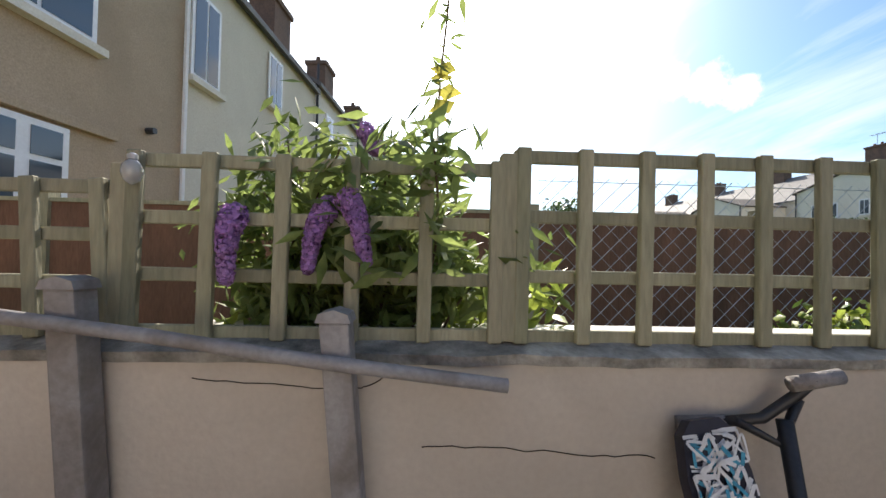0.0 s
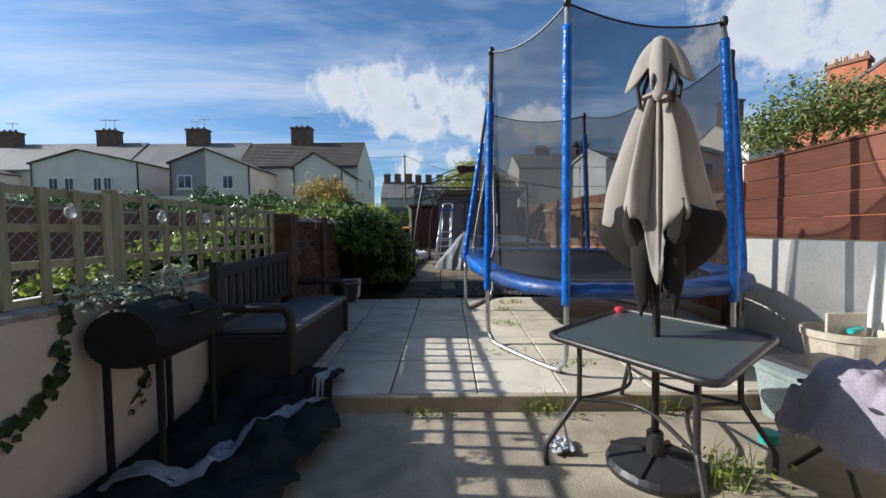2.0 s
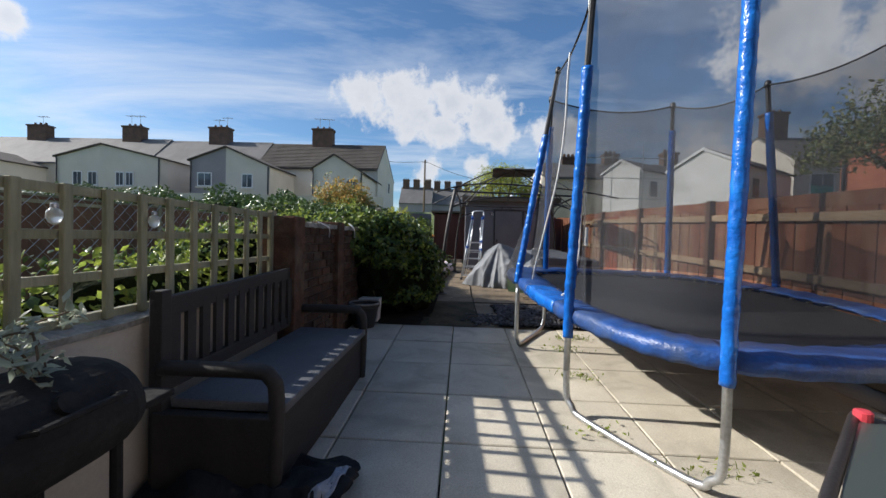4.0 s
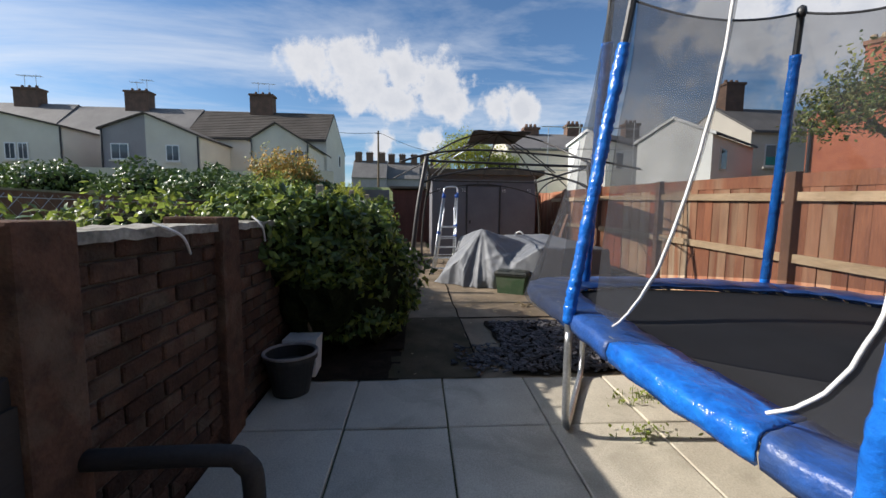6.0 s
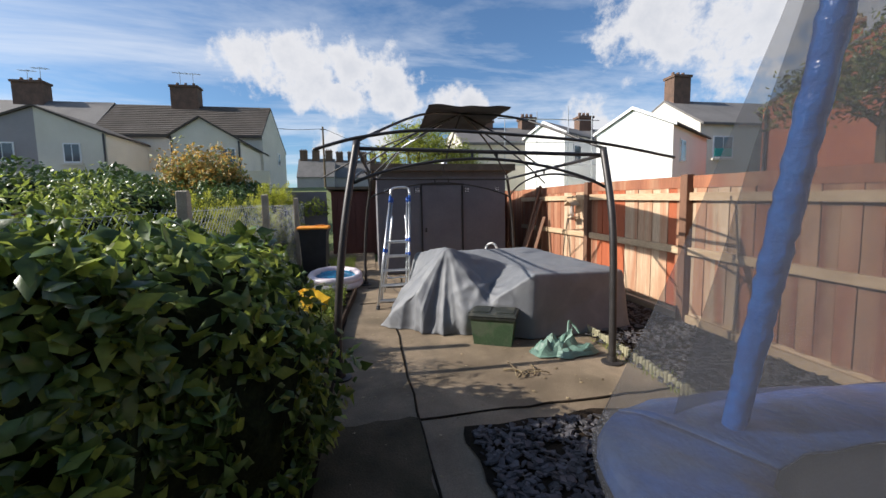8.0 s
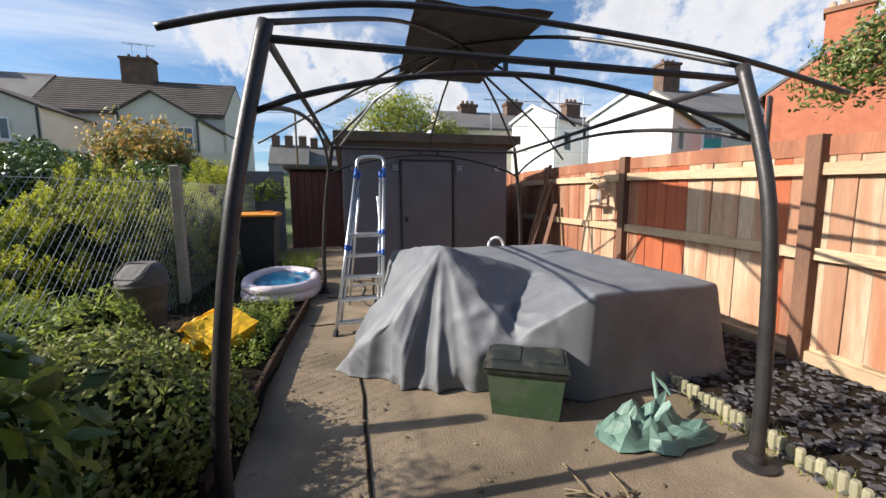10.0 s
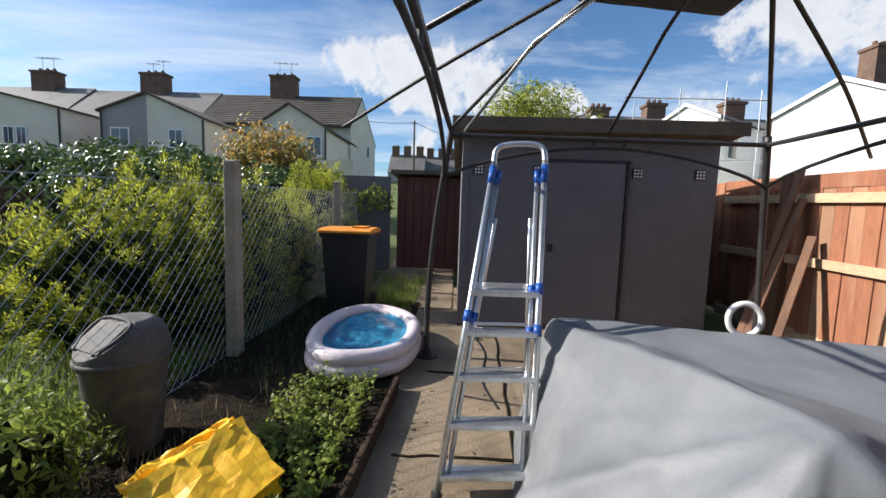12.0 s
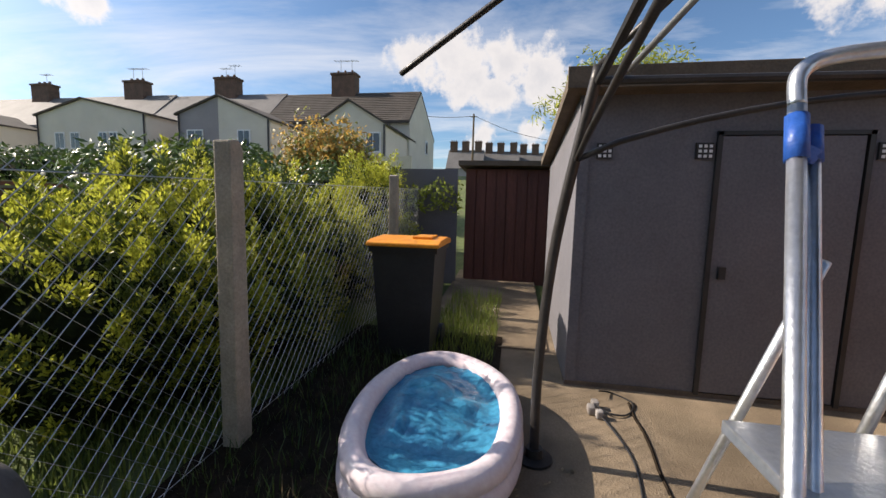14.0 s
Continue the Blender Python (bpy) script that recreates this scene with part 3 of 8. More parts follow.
        for px, py, pz in ((-1, -0.55, 0), (1, -0.4, 0), (0.8, 0.6, 0), (-0.7, 0.5, 0), (-0.8, -0.45, 0.3), (0.85, -0.3, 0.3), (0.6, 0.5, 0.3), (-0.6, 0.35, 0.3)):
            V.append((x + s * (px * c - py * sn), y + s * (px * sn + py * c), zz + s * (pz + px * t * 0.5 + py * n * 0.5)))
        Fc += [(o + 4, o + 5, o + 6, o + 7), (o, o + 1, o + 5, o + 4), (o + 1, o + 2, o + 6, o + 5), (o + 2, o + 3, o + 7, o + 6), (o + 3, o, o + 4, o + 7)]
    me = bpy.data.meshes.new("slate_chippings")
    me.from_pydata(V, [], Fc)
    tagged(link("slate_chippings", me, M_SLATE), "blue-grey slate chippings beside the wooden fence", "gravel", "", "stuff")


build_ground()


# ---------------------------------------------------------------- left boundary: rendered wall, trellis, brick wall
def build_left_wall():
    bm = box((-4.6, 0.87, -0.05), (3.86, 1.08, 0.925))
    structure("wall_left", bm, M_RENDER, "cream rendered garden wall with hairline cracks", "wall", bevel=0.008)
    bm = sheet(lambda u, v: (-4.6 + 8.46 * u, 0.855 + 0.24 * v, 0.952 + 0.008 * noise.noise((u * 60, v * 3, 0)) - 0.02 * (v < 0.01)), 120, 3, thick=0.028)
    structure("wall_coping", bm, M_COPE, "mossy stained coping along the wall's top", "coping")
    crack = thing("wall_crack", (0, 0.868, 0.8), "thin dark cracks in the wall render", "crack", kind="structure")
    for pts in (((-0.55, 0.862), (-0.35, 0.853), (-0.18, 0.842), (-0.12, 0.85), (-0.07, 0.88)), ((0.02, 0.70), (0.2, 0.695), (0.45, 0.68), (0.62, 0.675))):
        p = [(x + random.uniform(-.006, .006), 0.868, z + random.uniform(-.004, .004)) for x, z in smooth2(pts)]
        part("crack", tube(p, 0.0013, 4), M_SOIL, crack)


def smooth2(pts):
    return [(v.x, v.y) for v in smooth_path([(a, b, 0) for a, b in pts], 6)]


build_left_wall()
# added strip: its white imitates sunlight on the wall's coping
structure("sunlit_coping_strip", box((-0.7, 1.10, 0.86), (1.75, 1.25, 0.945)), M_WHITEWALL, "white strip added behind the trellis for the coping's sunlit top", "ledge", bevel=0.006)


def build_trellis(x0, x1, z0, z1, y=0.93, lean=0.0, label=""):
    t = thing("garden_trellis", ((x0 + x1) / 2, y, z0), label or "weathered square wooden trellis panel on the wall", "trellis", "trellis panels")
    n = max(2, round((x1 - x0) / 0.178))
    h = z1 - z0
    slat = bpy.data.meshes.new("slat")
    bm = box((-0.019, -0.011, 0), (0.019, 0.011, h))
    bmesh.ops.bevel(bm, geom=bm.edges[:], offset=0.003, segments=1, affect="EDGES")
    bm.to_mesh(slat)
    bm.free()
    for i in range(n + 1):
        x = x0 + (x1 - x0) * i / n
        link("slat", slat, M_TRELLIS, t, m=Matrix.Translation((x, y - 0.012, z0)) @ Matrix.Rotation(random.uniform(-.012, .012) + lean, 4, "Y"))
    rail = bpy.data.meshes.new("rail")
    bm = box((x0 - 0.02 - (x0 + x1) / 2, -0.010, -0.018), (x1 + 0.02 - (x0 + x1) / 2, 0.010, 0.018))
    bmesh.ops.bevel(bm, geom=bm.edges[:], offset=0.003, segments=1, affect="EDGES")
    bm.to_mesh(rail)
    bm.free()
    for i in range(4):
        z = z0 + 0.015 + (h - 0.035) * i / 3
        link("rail", rail, M_TRELLIS, t, m=Matrix.Translation(((x0 + x1) / 2, y + 0.011, z)))
    return t


build_trellis(-3.05, -0.80, 0.950, 1.36, lean=-0.07)
build_trellis(-0.74, 0.205, 0.950, 1.435)
build_trellis(0.275, 1.79, 0.950, 1.475)
build_trellis(1.87, 3.80, 0.950, 1.485)
for px, top in ((-0.77, 1.40), (0.24, 1.458), (1.83, 1.50), (3.84, 1.50)):
    bm = box((px - 0.024, 0.91, 0.955), (px + 0.024, 0.96, top))
    tagged(part("trellis_post", bm, M_TRELLIS, None, bevel=0.005), "square weathered wooden post between trellis panels", "post", "trellis posts")


def build_brick_wall():
    w = structure("wall_brick", box((3.88, 0.80, 0.0), (6.35, 1.02, 1.42)), M_MORTAR, "dark old brick garden wall with uneven mortar", "wall")
    bm = box((-0.108, -0.012, -0.034), (0.108, 0.012, 0.034))
    bmesh.ops.bevel(bm, geom=bm.edges[:], offset=0.006, segments=1, affect="EDGES")
    me = bpy.data.meshes.new("brick")
    bm.to_mesh(me)
    bm.free()
    for r in range(16):
        for c in range(12):
            x = 3.88 + 0.115 + 0.228 * c + (0.114 if r % 2 else 0)
            if x > 6.3:
                continue
            link("brick", me, M_BRICKDARK, w, m=Matrix.Translation((x, 0.796 + random.uniform(-.006, .006), 0.20 + 0.077 * r)) @ Matrix.Rotation(random.uniform(-.02, .02), 4, "Y"))
    for px in (3.92, 5.0):
        structure("wall_pier", box((px - 0.10, 0.74, 0.1), (px + 0.10, 1.04, 1.46)), M_BRICKDARK, "brick pier at the garden wall", "pier", bevel=0.012)
    bm = sheet(lambda u, v: (3.86 + 2.5 * u, 0.76 + 0.30 * v, 1.425 + 0.012 * noise.noise((u * 30, v * 3, 4))), 40, 3, thick=0.04)
    structure("wall_brick_coping", bm, M_COPE, "crumbling mossy top of the brick wall", "coping")


build_brick_wall()


# ---------------------------------------------------------------- right boundary
def build_right_fence():
    y = -3.95
    structure("wall_right", box((-4.6, y - 0.2, -0.05), (3.85, y, 1.14)), M_WHITEWALL, "white painted low wall under the brown panels", "wall", bevel=0.008)
    f = thing("brown_fence", (0, y - 0.06, 1.14), "brown-stained horizontal board fence on the white wall", "fence", kind="structure")
    me = bpy.data.meshes.new("board")
    bm = box((-0.90, -0.012, -0.093), (0.90, 0.012, 0.093))
    bmesh.ops.bevel(bm, geom=bm.edges[:], offset=0.005, segments=1, affect="EDGES")
    bm.to_mesh(me)
    bm.free()
    for b in range(5):
        xc = 3.0 - 1.9 * b
        for r in range(4):
            link("board", me, M_FENCEBROWN, f, m=Matrix.Translation((xc, y - 0.05 + 0.005 * (r % 2), 1.245 + 0.191 * r)) @ Matrix.Rotation(0.003 * (r - 1.5), 4, "Y"))
        part("post", box((xc - 0.985, y - 0.09, 1.14), (xc - 0.90, y + 0.03, 1.985)), M_FENCEBROWN, f, bevel=0.006)
        part("capping", box((xc - 0.90, y - 0.075, 1.915), (xc + 0.90, y - 0.02, 1.94)), M_FENCEBROWN, f, bevel=0.004)
    # white-painted foot of the fence post, bolted to the wall
    tagged(part("white_post", box((2.02, y + 0.002, 0.52), (2.10, y + 0.05, 1.14)), M_WHITEWALL, None, bevel=0.008), "white-painted foot of a fence post on the wall", "post")
    # wooden fence down the garden
    f = thing("wood_fence", (8, y, 0.3), "patchy red-stained wooden board fence with pale bare boards", "fence", kind="structure")
    me = bpy.data.meshes.new("fence_board")
    bm = box((-0.066, -0.009, -0.72), (0.066, 0.009, 0.72))
    bmesh.ops.bevel(bm, geom=bm.edges[:], offset=0.003, segments=1, affect="EDGES")
    bm.to_mesh(me)
    bm.free()
    mats = {}
    for nm, mt in (("a", M_FENCE), ("b", M_FENCEBARE), ("c", M_FENCERED)):
        mats[nm] = me.copy()
        mats[nm].materials.append(mt)
    rnd = random.Random(8)
    x, i = 3.93, 0
    while x < 13.4:
        kind = "a" if x < 7.9 else ("b" if rnd.random() < 0.55 else "a")
        if 8.72 < x < 8.9 or 9.75 < x < 10.42:
            kind = "c"
        if x > 11.6:
            kind = "a"
        z = gz(x) + 0.12 + 0.72
        link("fence_board", mats[kind], None, f, m=Matrix.Translation((x, y - 0.02 + (0.006 if i % 2 else 0), z + rnd.uniform(-.008, .008))) @ Matrix.Rotation(rnd.uniform(-.008, .008), 4, "Y"))
        x += 0.136
        i += 1
    for px in (4.0, 6.43, 8.58, 10.60, 12.5):
        part("post", box((px - 0.05, y - 0.02, 0.1), (px + 0.05, y + 0.075, gz(px) + 1.66)), M_POSTBROWN, f, bevel=0.008)
    cuts = (4.0, 6.43, 8.58, 10.60, 12.5, 13.5)
    for a, b in zip(cuts, cuts[1:]):
        for hh in (0.06, 0.82, 1.42):
            part("rail", bar((a + 0.05, y + 0.018, gz(a) + hh), (b - 0.05, y + 0.018, gz(b) + hh), 0.045, 0.085), M_RAIL, f, bevel=0.004)
        part("top_board", bar((a, y - 0.01, gz(a) + 1.58), (b, y - 0.01, gz(b) + 1.58), 0.02, 0.13), M_FENCE, f)
        part("gravel_board", bar((a, y - 0.02, gz(a) + 0.06), (b, y - 0.02, gz(b) + 0.06), 0.03, 0.15), M_RAIL, f)
    # closing walls behind the camera and far end
    structure("wall_behind", box((-4.75, -3.95, -0.05), (-4.6, 0.87, 1.4)), M_TAN, "plain rendered wall behind the yard", "wall")


build_right_fence()


def build_back_fence():
    f = thing("back_fence", (15.6, -2.6, gz(15.6)), "dark red-brown board fence closing the garden behind the shed", "fence", kind="structure")
    bm = box((-0.011, -0.073, 0.0), (0.011, 0.073, 1.62))
    me = bpy.data.meshes.new("board")
    bm.to_mesh(me)
    bm.free()
    for i in range(34):
        y = -3.88 + 0.15 * i
        if y < 0.2:
            link("board", me, M_BROWNSHED, f, m=Matrix.Translation((15.6 + 0.012 * (i % 2), y, gz(15.6) + 0.02)))
    side = bpy.data.meshes.new("board")
    bm = box((-0.073, -0.011, 0.0), (0.073, 0.011, 1.62))
    bm.to_mesh(side)
    bm.free()
    for i in range(19):
        x = 12.75 + 0.15 * i
        link("board", side, M_FENCE, f, m=Matrix.Translation((x, -4.0 - 0.012 * (i % 2), gz(x) + 0.02)))
    for z in (0.35, 1.25):
        part("rail", box((15.63, -3.93, gz(15.6) + z), (15.68, 0.2, gz(15.6) + z + 0.08)), M_POSTBROWN, f)


build_back_fence()


# ---------------------------------------------------------------- houses
def house_window(parent, x, y, z, w, h, facing="-x", name="window"):
    """A framed window with sill and panes, standing just proud of its wall. facing: -x, +x or -y."""
    d = {"-x": -1, "+x": 1}[facing]
    def bx(y0, y1, z0, z1, d0, d1):
        a, b = sorted((x + d * d0, x + d * d1))
        return box((a, y0, z0), (b, y1, z1))
    fr = part(name, bx(y - w / 2, y + w / 2, z - h / 2, z + h / 2, 0.01, 0.05), M_UPVC, parent, "white-framed window")
    t = 0.09
    part("pane", bx(y - w / 2 + t, y - t / 3, z - h / 2 + t, z + h / 2 - t, 0.055, 0.06), M_PANE, fr)
    part("pane", bx(y + t / 3, y + w / 2 - t, z - h / 2 + t, z + h / 2 - t, 0.055, 0.06), M_PANE, fr)
    part("sill", bx(y - w / 2 - 0.1, y + w / 2 + 0.1, z - h / 2 - 0.14, z - h / 2 - 0.02, 0.0, 0.16), M_WHITEHOUSE, fr)


def chimney(parent, x, y, z, w=1.1, d=0.7, h=1.5):
    c = part("chimney", box((x - d / 2, y - w / 2, z - 1.0), (x + d / 2, y + w / 2, z + h - 0.25)), M_CHIM, parent)
    part("chimney_cap", box((x - d / 2 - 0.08, y - w / 2 - 0.08, z + h - 0.25), (x + d / 2 + 0.08, y + w / 2 + 0.08, z + h - 0.08)), M_CHIM, c)
    for i in range(3):
        yy = y + (i - 1) * w * 0.3
        part("chimney_pot", lathe([(0.11, 0), (0.13, 0.1), (0.10, 0.3)], (x, yy, z + h - 0.08), 8), M_CHIM, c)


def aerial(x, y, z, h=1.6):
    t = thing("tv_aerial", (x, y, z), "thin metal television aerial on the chimney", "aerial", "roof aerials")
    part("mast", tube([(x, y, z - 0.4), (x, y, z + h)], 0.025, 5), M_GALV, t)
    part("boom", tube([(x, y - 0.6, z + h * 0.9), (x, y + 0.6, z + h * 0.95)], 0.02, 5), M_GALV, t)
    for i in range(5):
        yy = y - 0.5 + 0.25 * i
        part("element", tube([(x - 0.25, yy, z + h * 0.92), (x + 0.25, yy, z + h * 0.92)], 0.015, 4), M_GALV, t)


def gable_roof_y(y0, y1, xf, xb, ze, xr, zr, over=0.25, thick=0.16):
    """A pitched roof whose ridge runs along y."""
    sl = (zr - ze) / (xr - xf)
    return prism([(xf - over, ze - over * sl), (xr, zr), (xb + over, ze - over * sl), (xb + over, ze - over * sl + thick), (xr, zr + thick), (xf - over, ze - over * sl + thick)], y0, y1, "y")


def roof_courses(parent, y0, y1, xf, ze, xr, zr):
    """Rows of tiles on the slope that faces the garden."""
    n = 16
    for i in range(n):
        a, b = i / n, (i + 1) / n
        x0, z0, x1, z1 = xf + (xr - xf) * a, ze + (zr - ze) * a, xf + (xr - xf) * b, ze + (zr - ze) * b
        bm = prism([(x0 - 0.03, z0 + 0.17), (x1, z1 + 0.165), (x1, z1 + 0.19), (x0 - 0.03, z0 + 0.225)], y0, y1, "y")
        part("tile_course", bm, M_ROOF, parent)


def terrace_house(y0, y1, xf, xr, xb, zb, ze, zr, wall_mat, roof_mat, label, name="terraced_house", courses=True):
    h = thing(name, ((xf + xb) / 2, (y0 + y1) / 2, zb), label, "house", "terraced houses")
    part("wall", prism([(xf, zb - 1.5), (xb, zb - 1.5), (xb, ze), (xr, zr - 0.02), (xf, ze)], y0, y1, "y"), wall_mat, h)
    rf = part("roof", gable_roof_y(y0 - 0.02, y1 + 0.02, xf, xb, ze, xr, zr), roof_mat, h)
    if courses:
        roof_courses(rf, y0 - 0.02, y1 + 0.02, xf - 0.2, ze - 0.17, xr, zr)
    return h


def outrigger(h, yc, half_l, half_r, xf, xb, zb, zl, zr_, za, mats, windows):
    """A gabled rear wing: apex at yc, eaves zl (towards +y) and zr_ (towards -y). mats: wall colours of the two halves."""
    part("wing_wall", prism([(yc, zb - 1.5), (yc + half_l, zb - 1.5), (yc + half_l, zl), (yc, za)], xf, xb, "x"), mats[0], h)
    part("wing_wall", prism([(yc - half_r, zb - 1.5), (yc, zb - 1.5), (yc, za), (yc - half_r, zr_)], xf, xb, "x"), mats[1], h)
    for s, hw, ze in ((1, half_l, zl), (-1, half_r, zr_)):
        y1 = yc + s * (hw + 0.2)
        e = ze - (za - ze) / hw * 0.2
        part("wing_roof", prism([(yc, za), (y1, e), (y1, e + 0.14), (yc, za + 0.14)], xf - 0.15, xb, "x"), M_ROOF, h)
    for s, hw, ze in ((1, half_l, zl), (-1, half_r, zr_)):
        part("downpipe", tube([(xf - 0.08, yc + s * (hw - 0.1), zb), (xf - 0.08, yc + s * (hw - 0.1), ze)], 0.06, 6), M_DRAIN, h)
    for yw, zw, w, hh in windows:
        house_window(h, xf, yw, zw, w, hh)


def build_far_terrace():
    zb = 3.6
    A = terrace_house(7.9, 20.1, 39.5, 43.0, 48.5, zb, 7.9, 10.8, M_WHITEHOUSE, M_ROOF, "white rendered terraced house with brown tiled roof")
    B = terrace_house(20.1, 31.4, 39.5, 43.0, 48.5, zb, 7.95, 10.95, M_WHITEHOUSE, M_SLATEROOF, "cream terraced house with a patched tiled roof", courses=False)
    C = terrace_house(31.4, 44.0, 39.5, 43.0, 48.5, zb, 8.0, 11.1, M_CREAM, M_SLATEROOF, "pale terraced house with grey roof", courses=False)
    D = terrace_house(44.0, 75.0, 39.5, 43.0, 48.5, zb, 8.0, 11.1, M_CREAM, M_SLATEROOF, "more terraced houses further along the row", courses=False)
    outrigger(A, 10.6, 1.9, 2.5, 34.5, 41.5, zb, 6.95, 6.65, 8.15, (M_WHITEHOUSE, M_WHITEHOUSE), ((8.95, 5.55, 1.05, 1.3),))
    outrigger(B, 20.13, 3.2, 3.9, 34.5, 41.5, zb, 7.5, 7.05, 8.65, (M_GREYHOUSE, M_WHITEHOUSE), ((22.0, 5.86, 1.3, 1.2), (18.2, 5.8, 1.0, 1.25)))
    outrigger(C, 31.4, 4.2, 5.4, 34.5, 41.5, zb, 7.6, 7.55, 8.72, (M_WHITEHOUSE, M_WHITEHOUSE), ((29.7, 5.75, 0.8, 1.25), (28.8, 5.75, 0.75, 1.25), (33.6, 5.75, 0.9, 1.25), (32.2, 5.75, 0.9, 1.25)))
    outrigger(D, 46.0, 4.0, 4.0, 34.5, 41.5, zb, 7.3, 7.3, 8.6, (M_CREAM, M_WHITEHOUSE), ((44.5, 5.75, 1.0, 1.2), (47.5, 5.75, 1.0, 1.2)))
    outrigger(D, 60.0, 4.0, 4.0, 34.5, 41.5, zb, 7.3, 7.3, 8.6, (M_CREAM, M_WHITEHOUSE), ((58.5, 5.75, 1.0, 1.2), (61.5, 5.75, 1.0, 1.2)))
    for h, y in ((A, 14.6), (B, 25.9), (C, 35.6), (D, 46.5), (D, 57.0), (D, 68)):
        chimney(h, 43.0, y, 10.95, 2.1, 1.0, 1.7)
    for y in (14.0, 15.0, 25.2, 26.1, 35.0, 36.0, 46.2):
        aerial(43.0, y, 12.4, random.Random(int(y * 10)).uniform(0.8, 1.5))
    # gable end windows
    w = part("window", box((44.8, 7.84, 6.1), (45.6, 7.9, 7.3)), M_UPVC, A, "small white-framed window")
    part("pane", box((44.88, 7.83, 6.18), (45.52, 7.84, 7.22)), M_PANE, w)
    # garden walls and low roofs in between
    structure("lane_wall", box((33.0, 6.0, 2.2), (33.2, 70.0, 4.5)), M_CREAM, "pale garden wall behind the terraced houses", "wall")
    # roofs further off, down the street
    for i, (x, y) in enumerate(((88, 10.0), (90, 3.0), (92, -4.0))):
        h = terrace_house(y - 3.6, y + 3.6, x, x + 3.5, x + 8, 5, 8.9, 12.6, M_GREYHOUSE, M_SLATEROOF, "distant terraced house with slate roof", courses=False)
        for k in (-2.4, 0.2, 2.6):
            chimney(h, x + 3.5, y + k, 12.6, 1.4, 0.9, 1.9)


build_far_terrace()


M_WHITEPAINT = surf("fresh_white_render", (0.86, 0.86, 0.84), (0.79, 0.79, 0.77), rough=0.8, scale=0.6, detail=30, bump=0.12)


def turned(bm, m):
    bmesh.ops.transform(bm, matrix=m, verts=bm.verts[:])
    return bm


def build_right_houses():
    zb = 2.6
    H = terrace_house(-22.5, -6.5, 30.5, 33.5, 39, zb, 6.0, 7.5, M_WHITEHOUSE, M_SLATEROOF, "white terraced houses with grey slate roof", courses=False)
    # gabled white cottages set askew to the row, so that their gables face the sun
    def cottage(x, y, w, ze, za, depth, label):
        t = thing("white_house", (x, y, zb), label, "house")
        m = Matrix.Translation((x, y, 0)) @ Matrix.Rotation(math.atan2(0.563, 0.826), 4, "Z")
        part("wall", turned(prism([(0, 1.0), (w, 1.0), (w, ze), (w / 2, za), (0, ze)], -depth, 0, "y"), m), M_WHITEPAINT, t)
        rf = part("roof", turned(prism([(-0.15, ze - 0.05), (w / 2, za + 0.03), (w + 0.15, ze - 0.05), (w + 0.15, ze + 0.08), (w / 2, za + 0.17), (-0.15, ze + 0.08)], -depth - 0.1, 0.08, "y"), m), M_SLATEROOF, t)
        part("bargeboard", turned(prism([(-0.16, ze - 0.07), (w / 2, za + 0.01), (w + 0.16, ze - 0.07), (w + 0.16, ze + 0.07), (w / 2, za + 0.16), (-0.16, ze + 0.07)], 0.085, 0.11, "y"), m), M_UPVC, rf)
        wn = part("window", turned(box((-0.05, -1.9, ze - 1.6), (-0.003, -1.0, ze - 0.5)), m), M_UPVC, t, "white-framed window")
        part("pane", turned(box((-0.06, -1.82, ze - 1.52), (-0.05, -1.08, ze - 0.58)), m), M_PANE, wn)
        part("gutter", turned(tube([(-0.17, -depth, ze), (-0.17, 0, ze)], 0.05, 6), m), M_DRAIN, rf)
        return t
    cottage(20.7, -13.9, 3.5, 5.3, 6.22, 6.0, "white painted house with a sunlit gable")
    cottage(25.6, -11.2, 2.55, 5.8, 6.48, 4.5, "smaller white gabled house with grey roof")
    for y, z in ((-8.9, 7.0), (-12.2, 7.3), (-16.8, 7.5)):
        chimney(H, 33.5, y, z, 1.1, 0.8, 1.15)
    J = terrace_house(-34, -22.5, 28.5, 32, 38, zb, 7.2, 9.4, M_WHITEHOUSE, M_SLATEROOF, "white rendered house with grey roof", courses=False)
    chimney(J, 32, -23.6, 9.4, 1.4, 1.0, 2.0)
    house_window(J, 28.5, -24.3, 5.6, 1.6, 1.5)
    part("blind", box((28.425, -24.98, 4.97), (28.437, -23.62, 5.5)), surf("turquoise_blind", (0.03, 0.36, 0.32), (0.02, 0.27, 0.25), rough=0.6), J, "turquoise blind across the lower window")
    # scaffolding beside the white wing
    s = thing("scaffolding", (25, -11.6, 2), "thin metal scaffolding poles against the white house", "scaffolding")
    for y in (-7.6, -9.4, -11.2, -12.6):
        part("pole", tube([(25.2, y, 1.8), (25.2, y, 7.2 - 0.25 * abs(y + 11))], 0.025, 5), M_GALV, s)
    for z in (4.0, 5.2, 6.4):
        part("ledger", tube([(25.15, -7.2, z), (25.15, -13.0, z)], 0.025, 5), M_GALV, s)
    # red brick house
    R = thing("brick_house", (20, -17.8, 1), "orange-red brick house with a steep gable and chimney", "house")
    m = Matrix.Translation((20.0, -17.8, 0)) @ Matrix.Rotation(radians(-57), 4, "Z")
    part("wall", turned(prism([(0, 0.5), (-9.2, 0.5), (-9.2, 5.9), (-4.6, 9.1), (0, 5.9)], 0, 7.0, "x"), m), M_REDBRICK, R)
